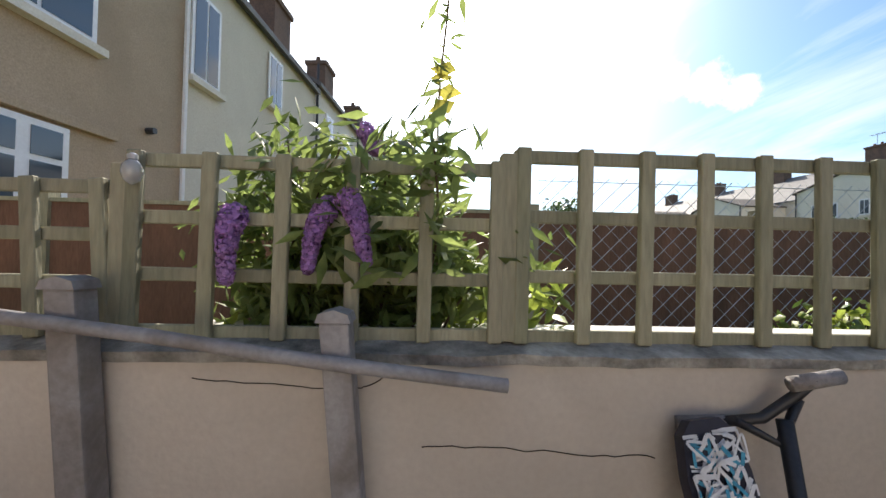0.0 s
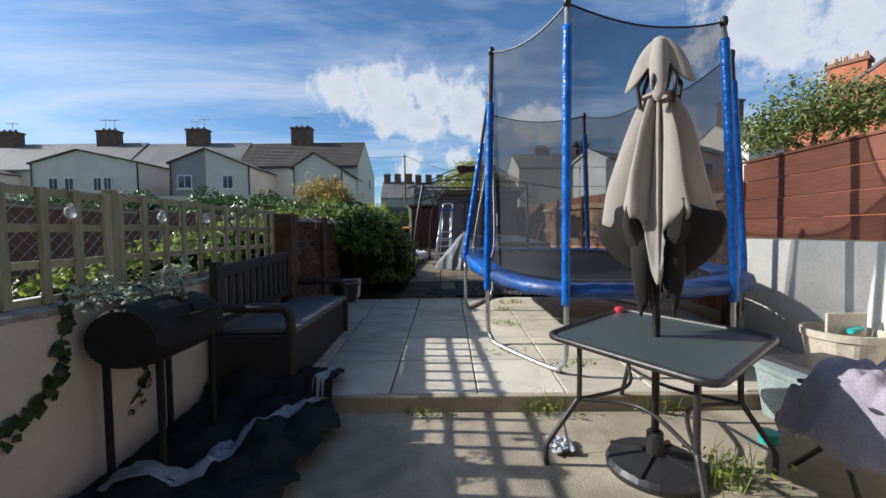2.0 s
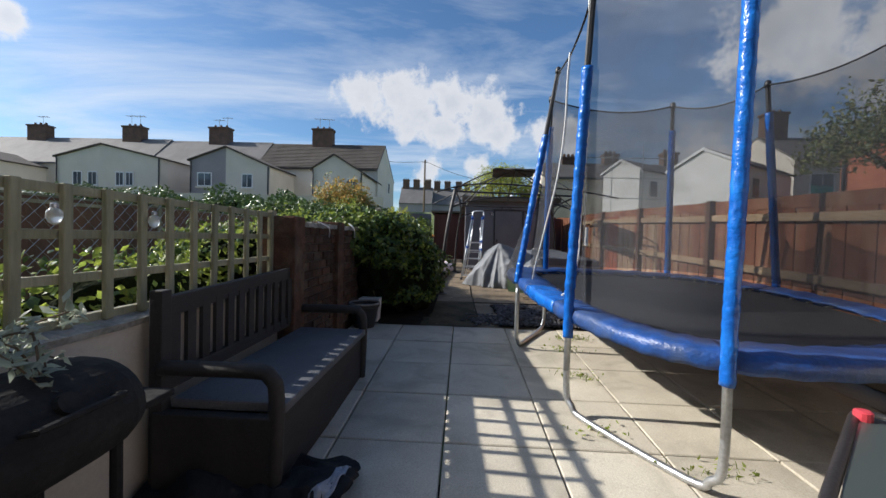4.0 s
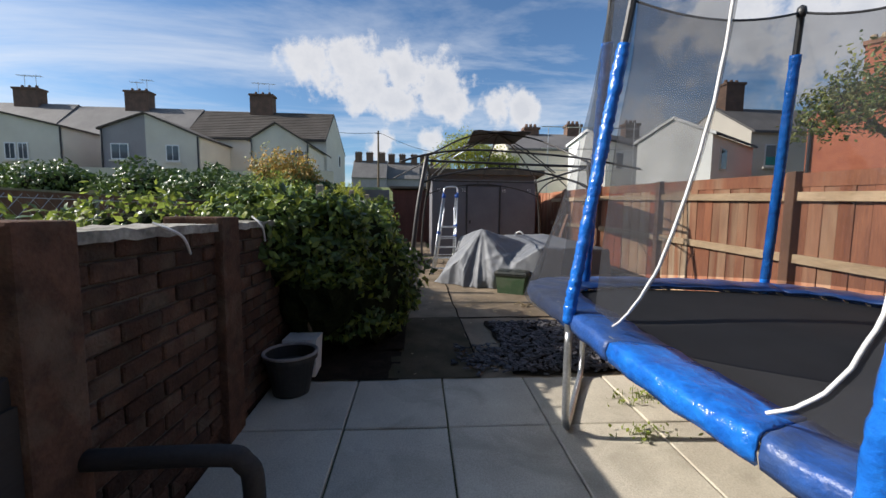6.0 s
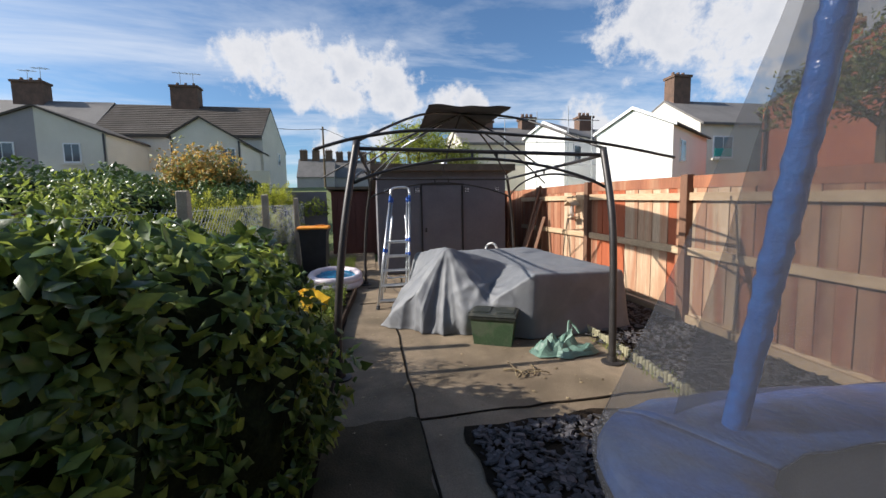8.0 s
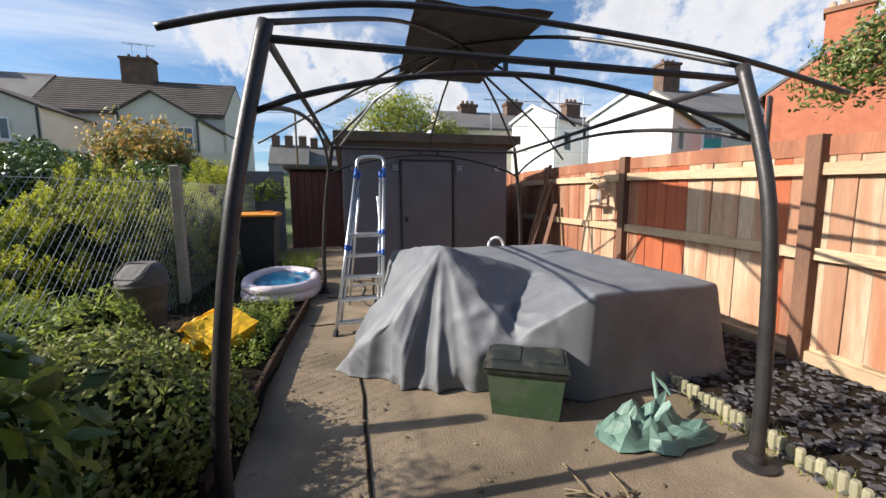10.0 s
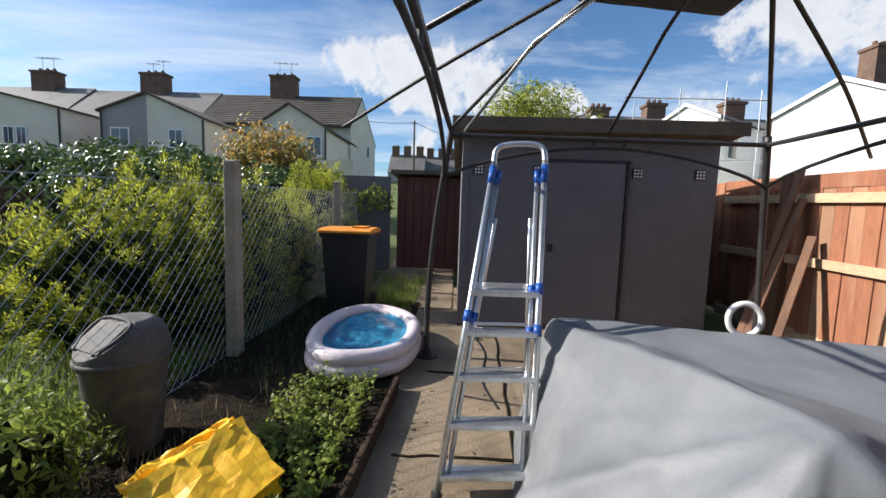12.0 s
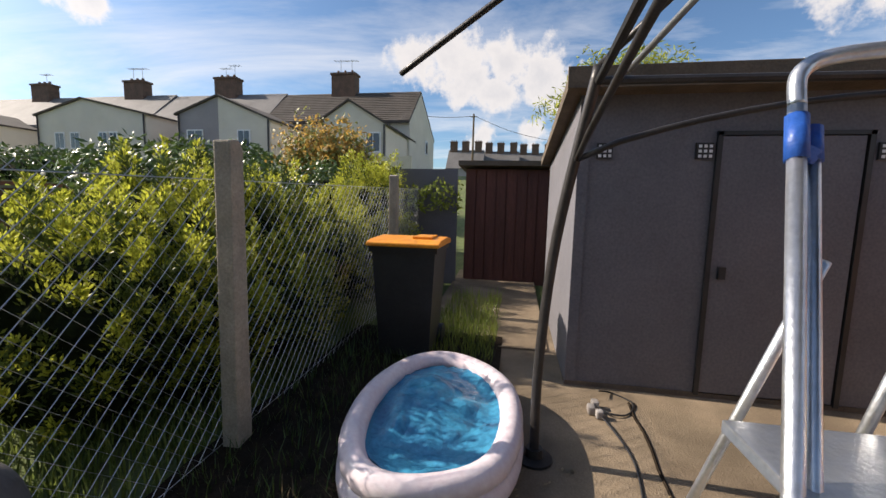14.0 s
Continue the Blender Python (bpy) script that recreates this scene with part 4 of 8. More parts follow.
    part("roof", turned(prism([(0.25, 5.72), (-4.6, 9.12), (-9.45, 5.72), (-9.45, 5.86), (-4.6, 9.27), (0.25, 5.86)], -0.04, 7.1, "x"), m), M_SLATEROOF, R)
    c = part("chimney", turned(box((-0.03, -2.9, 6.6), (0.7, -1.6, 8.55)), m), M_REDBRICK, R)
    part("chimney_cap", turned(box((-0.1, -2.98, 8.55), (0.78, -1.52, 8.72)), m), M_BRICKSTACK, c)
    for i in range(4):
        part("chimney_pot", turned(lathe([(0.12, 0), (0.14, 0.1), (0.11, 0.28)], (0.33, -2.75 + 0.33 * i, 8.72), 8), m), M_TAN, c)
    part("downpipe", turned(tube([(-0.06, -0.12, 1.0), (-0.06, -0.12, 5.8)], 0.07, 6), m), M_DRAIN, R)
    part("gutter", turned(tube([(0, 0.2, 5.72), (7.0, 0.2, 5.72)], 0.07, 6), m), M_DRAIN, R)


build_right_houses()


def build_own_row():
    x = -5.0
    T = terrace_house(3.6, 8.1, -12.5, -8.5, x, 0, 8.0, 9.8, M_TAN, M_SLATEROOF, "tan rendered terraced house with patio doors", courses=False)
    w = house_window
    w(T, x, 5.25, 5.0, 1.7, 1.5, "+x")
    d = part("patio_door", box((x, 3.9, 0.5), (x + 0.06, 5.72, 2.85)), M_UPVC, T, "white patio doors with glazed panes")
    for y0 in (4.0, 4.6, 5.2):
        part("pane", box((x + 0.062, y0, 0.7), (x + 0.07, y0 + 0.42, 2.3)), M_PANE, d)
        part("pane", box((x + 0.062, y0, 2.38), (x + 0.07, y0 + 0.42, 2.76)), M_PANE, d)
    part("lintel", box((x, 3.7, 2.9), (x + 0.10, 6.5, 3.05)), M_TAN, T, "painted concrete lintel", bevel=0.01)
    part("vent_pipe", tube([(x, 7.2, 3.3), (x + 0.15, 7.2, 3.3)], 0.06, 8), M_DRAIN, T)
    part("downpipe", tube([(x + 0.08, 8.05, 0.2), (x + 0.08, 8.05, 8.6)], 0.05, 6), M_UPVC, T)
    C = terrace_house(8.1, 15.5, -12.5, -8.5, x - 0.02, 0, 7.45, 9.4, M_CREAM, M_SLATEROOF, "cream rendered terraced house with sash windows", courses=False)
    w(C, x, 8.75, 5.75, 1.0, 1.9, "+x")
    w(C, x, 12.1, 6.3, 0.9, 1.5, "+x")
    chimney(C, -6.2, 14.2, 8.6, 1.3, 0.9, 1.5)
    part("gutter", tube([(x + 0.1, 8.1, 7.4), (x + 0.1, 15.5, 7.4)], 0.07, 6), M_DRAIN, C)
    y = 15.5
    for i in range(9):
        mt = (M_WHITEHOUSE, M_CREAM, M_WHITEHOUSE, M_CREAM)[i % 4]
        h = terrace_house(y, y + 6.5, -12.5, -8.5, x, 0, 7.8 + 0.28 * i, 9.7 + 0.28 * i, mt, M_SLATEROOF, "pale rendered terraced house further up the row", courses=False)
        w(h, x, y + 1.8, 6.2, 1.0, 1.8, "+x")
        w(h, x, y + 4.6, 6.2, 1.0, 1.8, "+x")
        chimney(h, -6.2, y + 4, 8.9 + 0.28 * i, 1.3, 0.9, 1.5)
        part("downpipe", tube([(x + 0.08, y + 0.1, 0.2), (x + 0.08, y + 0.1, 8.6)], 0.05, 6), M_DRAIN, h)
        y += 6.5
    O = terrace_house(-12.0, 3.6, -12.5, -8.5, x, 0, 8.9, 10.6, M_TAN, M_SLATEROOF, "plain tan rendered house behind the yard", courses=False)
    chimney(O, -8.5, -2, 10.5)
    # low rear wings and outhouses in the neighbouring gardens
    for x0, y0, x1, y1, z, mt in ((-4.9, 16.5, -2.5, 19.0, 2.9, M_WHITEHOUSE), (-4.9, 24, -2.0, 27, 3.2, M_WHITEHOUSE), (6, 22, 10, 26, 2.6, M_CREAM), (0.0, 27, 4, 30, 2.6, M_GREYHOUSE)):
        h = thing("outhouse", ((x0 + x1) / 2, (y0 + y1) / 2, 0), "low flat-roofed outhouse in a neighbouring garden", "outhouse", "garden outhouses")
        part("wall", box((x0, y0, -0.2), (x1, y1, z)), mt, h)
        part("roof", box((x0 - 0.15, y0 - 0.15, z), (x1 + 0.15, y1 + 0.15, z + 0.15)), M_SHEDROOF, h)
    # neighbour's brown board fences, parallel to our wall
    for y0, h0, mt, count in ((3.0, 1.52, M_POSTBROWN, 5), (5.4, 1.75, M_POSTBROWN, 12), (10.5, 1.95, M_FENCEBROWN, 12)):
        f = thing("neighbour_fence", (8, y0, 0.4), "dark brown boarded fence between neighbouring gardens", "fence", "neighbouring fences", "structure")
        me = bpy.data.meshes.new("fence_panel")
        bm = box((-0.9, -0.02, 0), (0.9, 0.02, h0 - 0.5))
        bm.to_mesh(me)
        bm.free()
        part("capping", box((-4.76, y0 - 0.035, h0), (-4.7 + 1.86 * count, y0 + 0.035, h0 + 0.03)), M_TRELLIS, f)
        for i in range(count):
            link("fence_panel", me, mt, f, m=Matrix.Translation((-3.8 + 1.86 * i, y0, 0.5)))
            part("post", box((-4.76 + 1.86 * i, y0 - 0.05, 0.3), (-4.68 + 1.86 * i, y0 + 0.05, h0 + 0.08)), M_TRELLIS, f)


before = set(bpy.data.objects)
build_own_row()
turn = Matrix.Translation((-5, 8.1, 0)) @ Matrix.Rotation(radians(-4.0), 4, "Z") @ Matrix.Translation((5, -8.1, 0))
for ob in set(bpy.data.objects) - before:
    if ob.parent is None and not ob.name.startswith("neighbour"):
        ob.matrix_basis = turn @ ob.matrix_basis


# ---------------------------------------------------------------- things of the lower yard
def build_rail_posts():
    t = thing("handrail", (-0.4, 0.8, 0.0), "grey-painted capped posts with a loose sloping rail", "handrail")
    for px, top in ((-0.19, 1.02), (-0.80, 1.085), (-1.6, 1.12)):
        # the posts have tilted away from the wall's scooter end
        p = part("post", prism([(px - 0.034 + 0.10, 0.0), (px + 0.034 + 0.10, 0.0), (px + 0.034, top), (px - 0.034, top)], 0.785, 0.853, "y"), M_GREYPOST, t, bevel=0.006)
        part("cap", prism([(px - 0.041, top), (px + 0.041, top), (px + 0.034, top + 0.02), (px, top + 0.03), (px - 0.034, top + 0.02)], 0.778, 0.856, "y"), M_GREYPOST, p)
    part("rail", tube([(-2.2, 0.76, 1.16), (-0.93, 0.765, 1.03), (-0.56, 0.765, 0.985), (-0.23, 0.765, 0.938), (0.212, 0.77, 0.885)], 0.017, 10), M_GREYPOST, t, "worn grey rail with bare scuffed patches", smooth=True)
    d = thing("deck", (-2.6, 0.2, 0.0), "brown decking boards on a raised platform by the back door", "deck", kind="structure")
    part("base", box((-4.5, -0.9, 0.0), (-0.95, 0.64, 0.52)), M_POSTBROWN, d)
    for i in range(10):
        part("plank", box((-4.5, -0.88 + 0.152 * i, 0.522), (-0.93, -0.74 + 0.152 * i, 0.55)), M_POSTBROWN, d, bevel=0.004)
    part("fascia_board", box((-4.5, 0.645, 0.42), (-0.93, 0.665, 0.552)), M_POSTBROWN, d)


M_GREYPOST = surf("grey_painted_post", (0.36, 0.34, 0.33), (0.25, 0.235, 0.225), rough=0.7, scale=5, detail=60, bump=0.25, spots=((0.14, 0.11, 0.085), 0.7, 4))
build_rail_posts()

M_WHITEP = surf("white_print", (0.78, 0.78, 0.76), (0.62, 0.62, 0.60), rough=0.5, scale=8, detail=40, bump=0.1)
M_TEALP = surf("turquoise_print", (0.06, 0.36, 0.48), (0.04, 0.24, 0.36), rough=0.5, scale=8, detail=40, bump=0.1)
M_INKP = surf("black_print", (0.03, 0.03, 0.045), (0.02, 0.02, 0.03), rough=0.5, scale=8, detail=40, bump=0.1)
M_RUBBER = surf("grey_rubber_grip", (0.30, 0.27, 0.25), (0.20, 0.18, 0.17), rough=0.8, scale=30, detail=90, bump=0.5)


def build_scooter():
    t = thing("stunt_scooter", (0.80, 0.62, 0.0), "upright stunt scooter with a black, white and turquoise graffiti deck", "scooter")
    # deck stands on end, its printed underside towards the yard
    a, b = Vector((0.79, 0.56, 0.03)), Vector((0.70, 0.80, 0.80))
    up = (b - a).normalized()
    side = Vector((1, 0.1, 0)).normalized()
    side = (side - up * side.dot(up)).normalized()
    face = side.cross(up)
    if face.y > 0:
        face = -face

    def P(s, h, d=0.0):
        return a + up * h + side * s + face * d
    L = (b - a).length
    rng = random.Random(5)
    outline = [(-0.075, 0), (0.075, 0), (0.085, 0.06), (0.085, L - 0.12), (0.07, L - 0.03), (0.04, L), (-0.04, L), (-0.07, L - 0.03), (-0.085, L - 0.12), (-0.085, 0.06)]
    bm = bmesh.new()
    A = [bm.verts.new(P(s, h, 0.0)) for s, h in outline]
    B = [bm.verts.new(P(s, h, -0.03)) for s, h in outline]
    bm.faces.new(A)
    bm.faces.new(B[::-1])
    for i in range(len(A)):
        bm.faces.new((A[i], B[i], B[(i + 1) % len(A)], A[(i + 1) % len(A)]))
    bmesh.ops.recalc_face_normals(bm, faces=bm.faces[:])
    deck = part("deck", bm, M_INKP, t, "deck printed with graffiti shapes")
    for i in range(150):
        s, h = rng.uniform(-0.068, 0.06), rng.uniform(0.03, L - 0.05) if i % 3 else rng.uniform(0.7 * L, L - 0.04)
        mt = M_TEALP if (0.36 < h / L < 0.62 and rng.random() < 0.6) or rng.random() < 0.15 else M_WHITEP
        w = rng.uniform(0.005, 0.011)
        pts = [(max(-.075, min(.075, s + rng.uniform(-.05, .05))), max(.02, min(L - .03, h + rng.uniform(-.05, .05)))) for _ in range(3)]
        pts = smooth2(pts)
        bm = bmesh.new()
        for (s0, h0), (s1, h1) in zip(pts, pts[1:]):
            dx, dy = s1 - s0, h1 - h0
            ln = math.hypot(dx, dy) + 1e-6
            nx, ny = -dy / ln * w / 2, dx / ln * w / 2
            dd = 0.002 + 0.00012 * i
            bm.faces.new([bm.verts.new(P(x, y, dd)) for x, y in ((s0 + nx, h0 + ny), (s1 + nx, h1 + ny), (s1 - nx, h1 - ny), (s0 - nx, h0 - ny))])
        part("print_mark", bm, mt, deck)
    # stem, bars and wheels
    foot, head = P(0.12, 0.05, -0.05), Vector((0.90, 0.80, 0.80))
    part("stem", tube([foot, head], 0.018, 10), M_BLACKMETAL, t, smooth=True)
    g2, g1 = Vector((0.69, 0.86, 0.765)), Vector((1.005, 0.78, 0.91))
    part("handlebar", tube([g2 + Vector((0.05, 0, 0)), (0.86, 0.82, 0.795), (0.93, 0.80, 0.86), g1 - Vector((0.05, 0, 0.005))], 0.014, 8), M_BLACKMETAL, t, smooth=True)
    part("brace", tube([(0.80, 0.83, 0.785), (0.89, 0.80, 0.74), (0.935, 0.80, 0.85)], 0.012, 8), M_BLACKMETAL, t, smooth=True)
    for p, q in ((g2 - Vector((0.02, 0, 0)), g2 + Vector((0.10, -0.01, 0.008))), (g1 - Vector((0.10, -0.01, 0.022)), g1 + Vector((0.015, 0, 0.002)))):
        part("grip", tube([p, q], 0.019, 10), M_RUBBER, t, "grey-brown rubber grip", smooth=True)
    for c in (P(0, -0.005, 0.02), P(0.13, 0.02, -0.05)):
        w = part("wheel", lathe([(0.02, -0.012), (0.05, -0.012), (0.055, 0), (0.05, 0.012), (0.02, 0.012)], c + Vector((0, 0, 0.03)), 18, m=Matrix.Rotation(radians(90), 4, "Y")), M_INKP, t, smooth=True)


build_scooter()


def build_ivy():
    rng = np.random.default_rng(11)
    t = thing("ivy", (1.3, 0.86, 0.4), "dark ivy trailing down the cream wall", "ivy plant")
    path = smooth_path([(1.47, 0.865, 0.95), (1.455, 0.865, 0.80), (1.43, 0.865, 0.66), (1.35, 0.865, 0.55), (1.24, 0.865, 0.49), (1.10, 0.865, 0.44)], 10)
    part("stem", tube(path, 0.004, 5), M_TWIG, t)
    P = [p + Vector((rng.normal(0, 0.020), -0.012, rng.normal(0, 0.020))) for p in path]
    link("leaves", leaf_mesh("leaves", P, np.tile((0, -1, 0.2), (len(P), 1)), 0.055, 0.06, rng, 0.35), L_IVY, t)
    path2 = smooth_path([(1.95, 0.86, 0.75), (1.9, 0.86, 0.6), (1.95, 0.86, 0.45), (1.82, 0.86, 0.33)], 10)
    part("stem", tube(path2, 0.004, 5), M_TWIG, t)
    P = [p + Vector((rng.normal(0, 0.05), -0.012, rng.normal(0, 0.03))) for p in path2]
    link("leaves", leaf_mesh("leaves", P, np.tile((0, -1, 0.2), (len(P), 1)), 0.05, 0.055, rng, 0.35), L_IVY, t)
    # pale leaves tumbling over the top of the wall
    u = thing("trailing_plant", (1.7, 0.8, 0.95), "pale silvery leaves spilling over the wall by the barbecue", "plant")
    P, S = [], []
    for i in range(15):
        a = Vector((rng.uniform(1.4, 2.0), 0.86, 0.97))
        b = a + Vector((rng.uniform(-.25, .25), rng.uniform(-.28, -.05), rng.uniform(-.06, .1)))
        c = b + Vector((rng.uniform(-.1, .1), rng.uniform(-.1, .02), rng.uniform(-.16, -.02)))
        sp = smooth_path([a, b, c], 5)
        part("stem", tube(sp, 0.003, 4), M_TWIG, u)
        for p in sp[2:]:
            for _ in range(3):
                P.append(p + Vector(rng.normal(0, 0.018, 3)))
    link("leaves", leaf_mesh("leaves", P, np.tile((0, -0.3, 1), (len(P), 1)), 0.05, 0.02, rng, 0.7), L_SILVER, u)


L_SILVER = leaf("silver_leaf", (0.42, 0.46, 0.38), (0.25, 0.30, 0.20))
build_ivy()

M_SOOT = surf("sooty_black_steel", (0.025, 0.024, 0.023), (0.013, 0.012, 0.012), rough=0.85, scale=7, detail=60, bump=0.25, spec=0.25)
M_RUST = surf("rusty_leg", (0.075, 0.045, 0.032), (0.03, 0.022, 0.018), rough=0.75, scale=12, detail=60, bump=0.3)


def build_barbecue():
    x0, x1, y, z = 1.50, 2.06, 0.64, 0.76
    t = thing("barrel_barbecue", (1.78, y, 0.0), "black lidded barrel barbecue on thin legs by the wall", "barbecue")

    def half(top):
        bm = bmesh.new()
        rings = []
        for i in range(11):
            u = i / 10
            x = x0 + (x1 - x0) * u
            k = 1 - 0.16 * abs(2 * u - 1) ** 6
            rings.append([bm.verts.new((x, y + 0.20 * k * math.cos(a), z + (0.17 if top else -0.15) * k * math.sin(a))) for a in (math.pi * j / 14 for j in range(15))])
        for a, b in zip(rings, rings[1:]):
            for j in range(14):
                bm.faces.new((a[j], a[j + 1], b[j + 1], b[j]))
        bm.faces.new(rings[0])
        bm.faces.new(rings[-1][::-1])
        for a, b in zip(rings, rings[1:]):
            bm.faces.new((a[0], b[0], b[-1], a[-1]))
        bmesh.ops.recalc_face_normals(bm, faces=bm.faces[:])
        return bm
    part("bowl", half(False), M_SOOT, t, smooth=False)
    lid = part("lid", half(True), M_SOOT, t)
    part("handle", tube([(1.68, y - 0.18, z + 0.08), (1.68, y - 0.22, z + 0.09), (1.92, y - 0.22, z + 0.09), (1.92, y - 0.18, z + 0.08)], 0.009, 6), M_SOOT, lid, "sooty lid handle")
    part("thermometer", lathe([(0.03, 0), (0.03, 0.02), (0.0, 0.022)], (1.80, y - 0.16, z + 0.10), 12, m=Matrix.Rotation(radians(60), 4, "X")), M_SOOT, lid)
    for px, py in ((x0 + 0.07, y - 0.13), (x0 + 0.07, y + 0.13), (x1 - 0.07, y - 0.13), (x1 - 0.07, y + 0.13)):
        part("leg", tube([(px, py, 0.0 if px < 2.4 else 0.12), (px, py, z - 0.05)], 0.017, 8), M_SOOT, t)
    part("side_shelf", box((x1 + 0.01, y - 0.16, z - 0.03), (x1 + 0.14, y + 0.16, z - 0.005)), M_SOOT, t, bevel=0.005)


build_barbecue()

M_DARKWOOD = surf("dark_stained_bench_wood", (0.032, 0.028, 0.026), (0.018, 0.016, 0.015), rough=0.75, scale=5, detail=70, stretch=(0.2, 1, 1), bump=0.25)
M_CUSHION = surf("grey_seat_board", (0.11, 0.113, 0.125), (0.075, 0.078, 0.085), rough=0.65, scale=4, detail=90, bump=0.2)


def build_bench():
    x0, x1, y0, y1 = 2.46, 4.02, 0.22, 0.80
    zf = lambda x: gz(x)
    t = thing("storage_bench", (3.25, 0.5, gz(3.2)), "dark wooden storage bench with slatted back and grey seat", "bench")
    part("box_front", box((x0 + 0.04, y0 + 0.03, 0.15), (x1 - 0.04, y0 + 0.06, 0.53)), M_DARKWOOD, t, bevel=0.005)
    part("box_back", box((x0 + 0.04, y1 - 0.06, 0.15), (x1 - 0.04, y1 - 0.03, 0.53)), M_DARKWOOD, t)
    for x in (x0, x1 - 0.06):
        part("arm_panel", box((x, y0 + 0.02, 0.14), (x + 0.06, y1 - 0.02, 0.53)), M_DARKWOOD, t, bevel=0.008)
        arch = smooth_path([(x + 0.03, y0 + 0.03, 0.15), (x + 0.03, y0 + 0.02, 0.60), (x + 0.03, y0 + 0.05, 0.70), (x + 0.03, y0 + 0.13, 0.725), (x + 0.03, y1 - 0.04, 0.72)], 6)
        part("armrest", tube(arch, 0.034, 10), M_DARKWOOD, t, "rounded arm bent down into a front post", smooth=True)
    part("seat", box((x0 + 0.06, y0 - 0.01, 0.53), (x1 - 0.06, y1 - 0.06, 0.575)), M_CUSHION, t, "grey seat lid", bevel=0.012)
    part("back_rail", bar((x0 + 0.02, y1 - 0.02, 0.98), (x1 - 0.02, y1 + 0.0, 1.02), 0.045, 0.09), M_DARKWOOD, t, bevel=0.008)
    part("back_rail", bar((x0 + 0.02, y1 - 0.03, 0.64), (x1 - 0.02, y1 - 0.01, 0.65), 0.04, 0.07), M_DARKWOOD, t, bevel=0.006)
    n = 13
    for i in range(n):
        x = x0 + 0.12 + (x1 - x0 - 0.24) * i / (n - 1)
        part("back_slat", box((x - 0.03, y1 - 0.04, 0.64), (x + 0.03, y1 - 0.02, 0.98)), M_DARKWOOD, t)
    for x in (x0 + 0.02, x1 - 0.08):
        part("back_post", box((x, y1 - 0.05, 0.14), (x + 0.06, y1 + 0.01, 1.06)), M_DARKWOOD, t, bevel=0.006)


build_bench()

M_TARP = surf("black_plastic_sheet", (0.02, 0.02, 0.022), (0.012, 0.012, 0.013), rough=0.75, scale=6, detail=40, bump=0.5, spec=0.2)
M_PALEPLASTIC = surf("pale_plastic_film", (0.36, 0.37, 0.41), (0.17, 0.18, 0.22), rough=0.35, scale=9, detail=40, bump=0.5)


def build_sacks():
    def heap(x, y):
        """Height of the crumpled sheet over the yard floor."""
        e = max(0.0, 1 - ((x - 1.95) / 0.95) ** 2) ** 0.5 * max(0.0, 1 - ((y - 0.36) / 0.62) ** 2) ** 0.5
        lumps = 0.5 + 1.1 * abs(noise.noise((x * 3.1, y * 3.7, 0.4))) + 0.6 * abs(noise.noise((x * 8, y * 8, 2)))
        return 0.014 + (0.12 if x > 2.42 else 0.0) + 0.13 * e * lumps + 0.012 * noise.noise((x * 19, y * 19, 3))

    def blanket(u, v):
        x = 1.08 + 1.72 * u
        edge = 0.12 * noise.noise((u * 7, 1.7, 0)) + 0.06 * noise.noise((u * 19, 4.0, 0))
        y = 0.83 - (0.90 + edge + 0.10 * math.sin(3.1 * u)) * v
        x += 0.07 * noise.noise((v * 6, 8.0, round(u))) * (1 - math.sin(math.pi * u))
        return x, y, heap(x, y)
    tagged(part("ground_sheet", sheet(blanket, 60, 40, thick=0.006), M_TARP, None, smooth=True), "crumpled black plastic sheet on the yard floor", "plastic sheet")
    pts = smooth_path([(1.52, 0.74, 0), (1.50, 0.50, 0), (1.56, 0.34, 0), (1.80, 0.30, 0), (2.05, 0.22, 0), (2.30, 0.10, 0), (2.48, 0.0, 0), (2.66, -0.03, 0)], 9)

    def strip(u, v):
        i = min(len(pts) - 1, int(round(u * (len(pts) - 1))))
        p = pts[i]
        q = pts[min(len(pts) - 1, i + 1)] - pts[max(0, i - 1)]
        n = Vector((-q.y, q.x, 0)).normalized() * (v - 0.5) * (0.13 + 0.05 * noise.noise((u * 9, 0, 0)) - 0.09 * u)
        return p.x + n.x, p.y + n.y, heap(p.x + n.x, p.y + n.y) + 0.010 + 0.020 * abs(noise.noise((u * 24, v * 4, 9)))
    tagged(part("plastic_film", sheet(strip, len(pts) - 1, 12, thick=0.004), M_PALEPLASTIC, None, smooth=True), "strip of pale crumpled plastic film along the black sheet", "plastic film")


build_sacks()


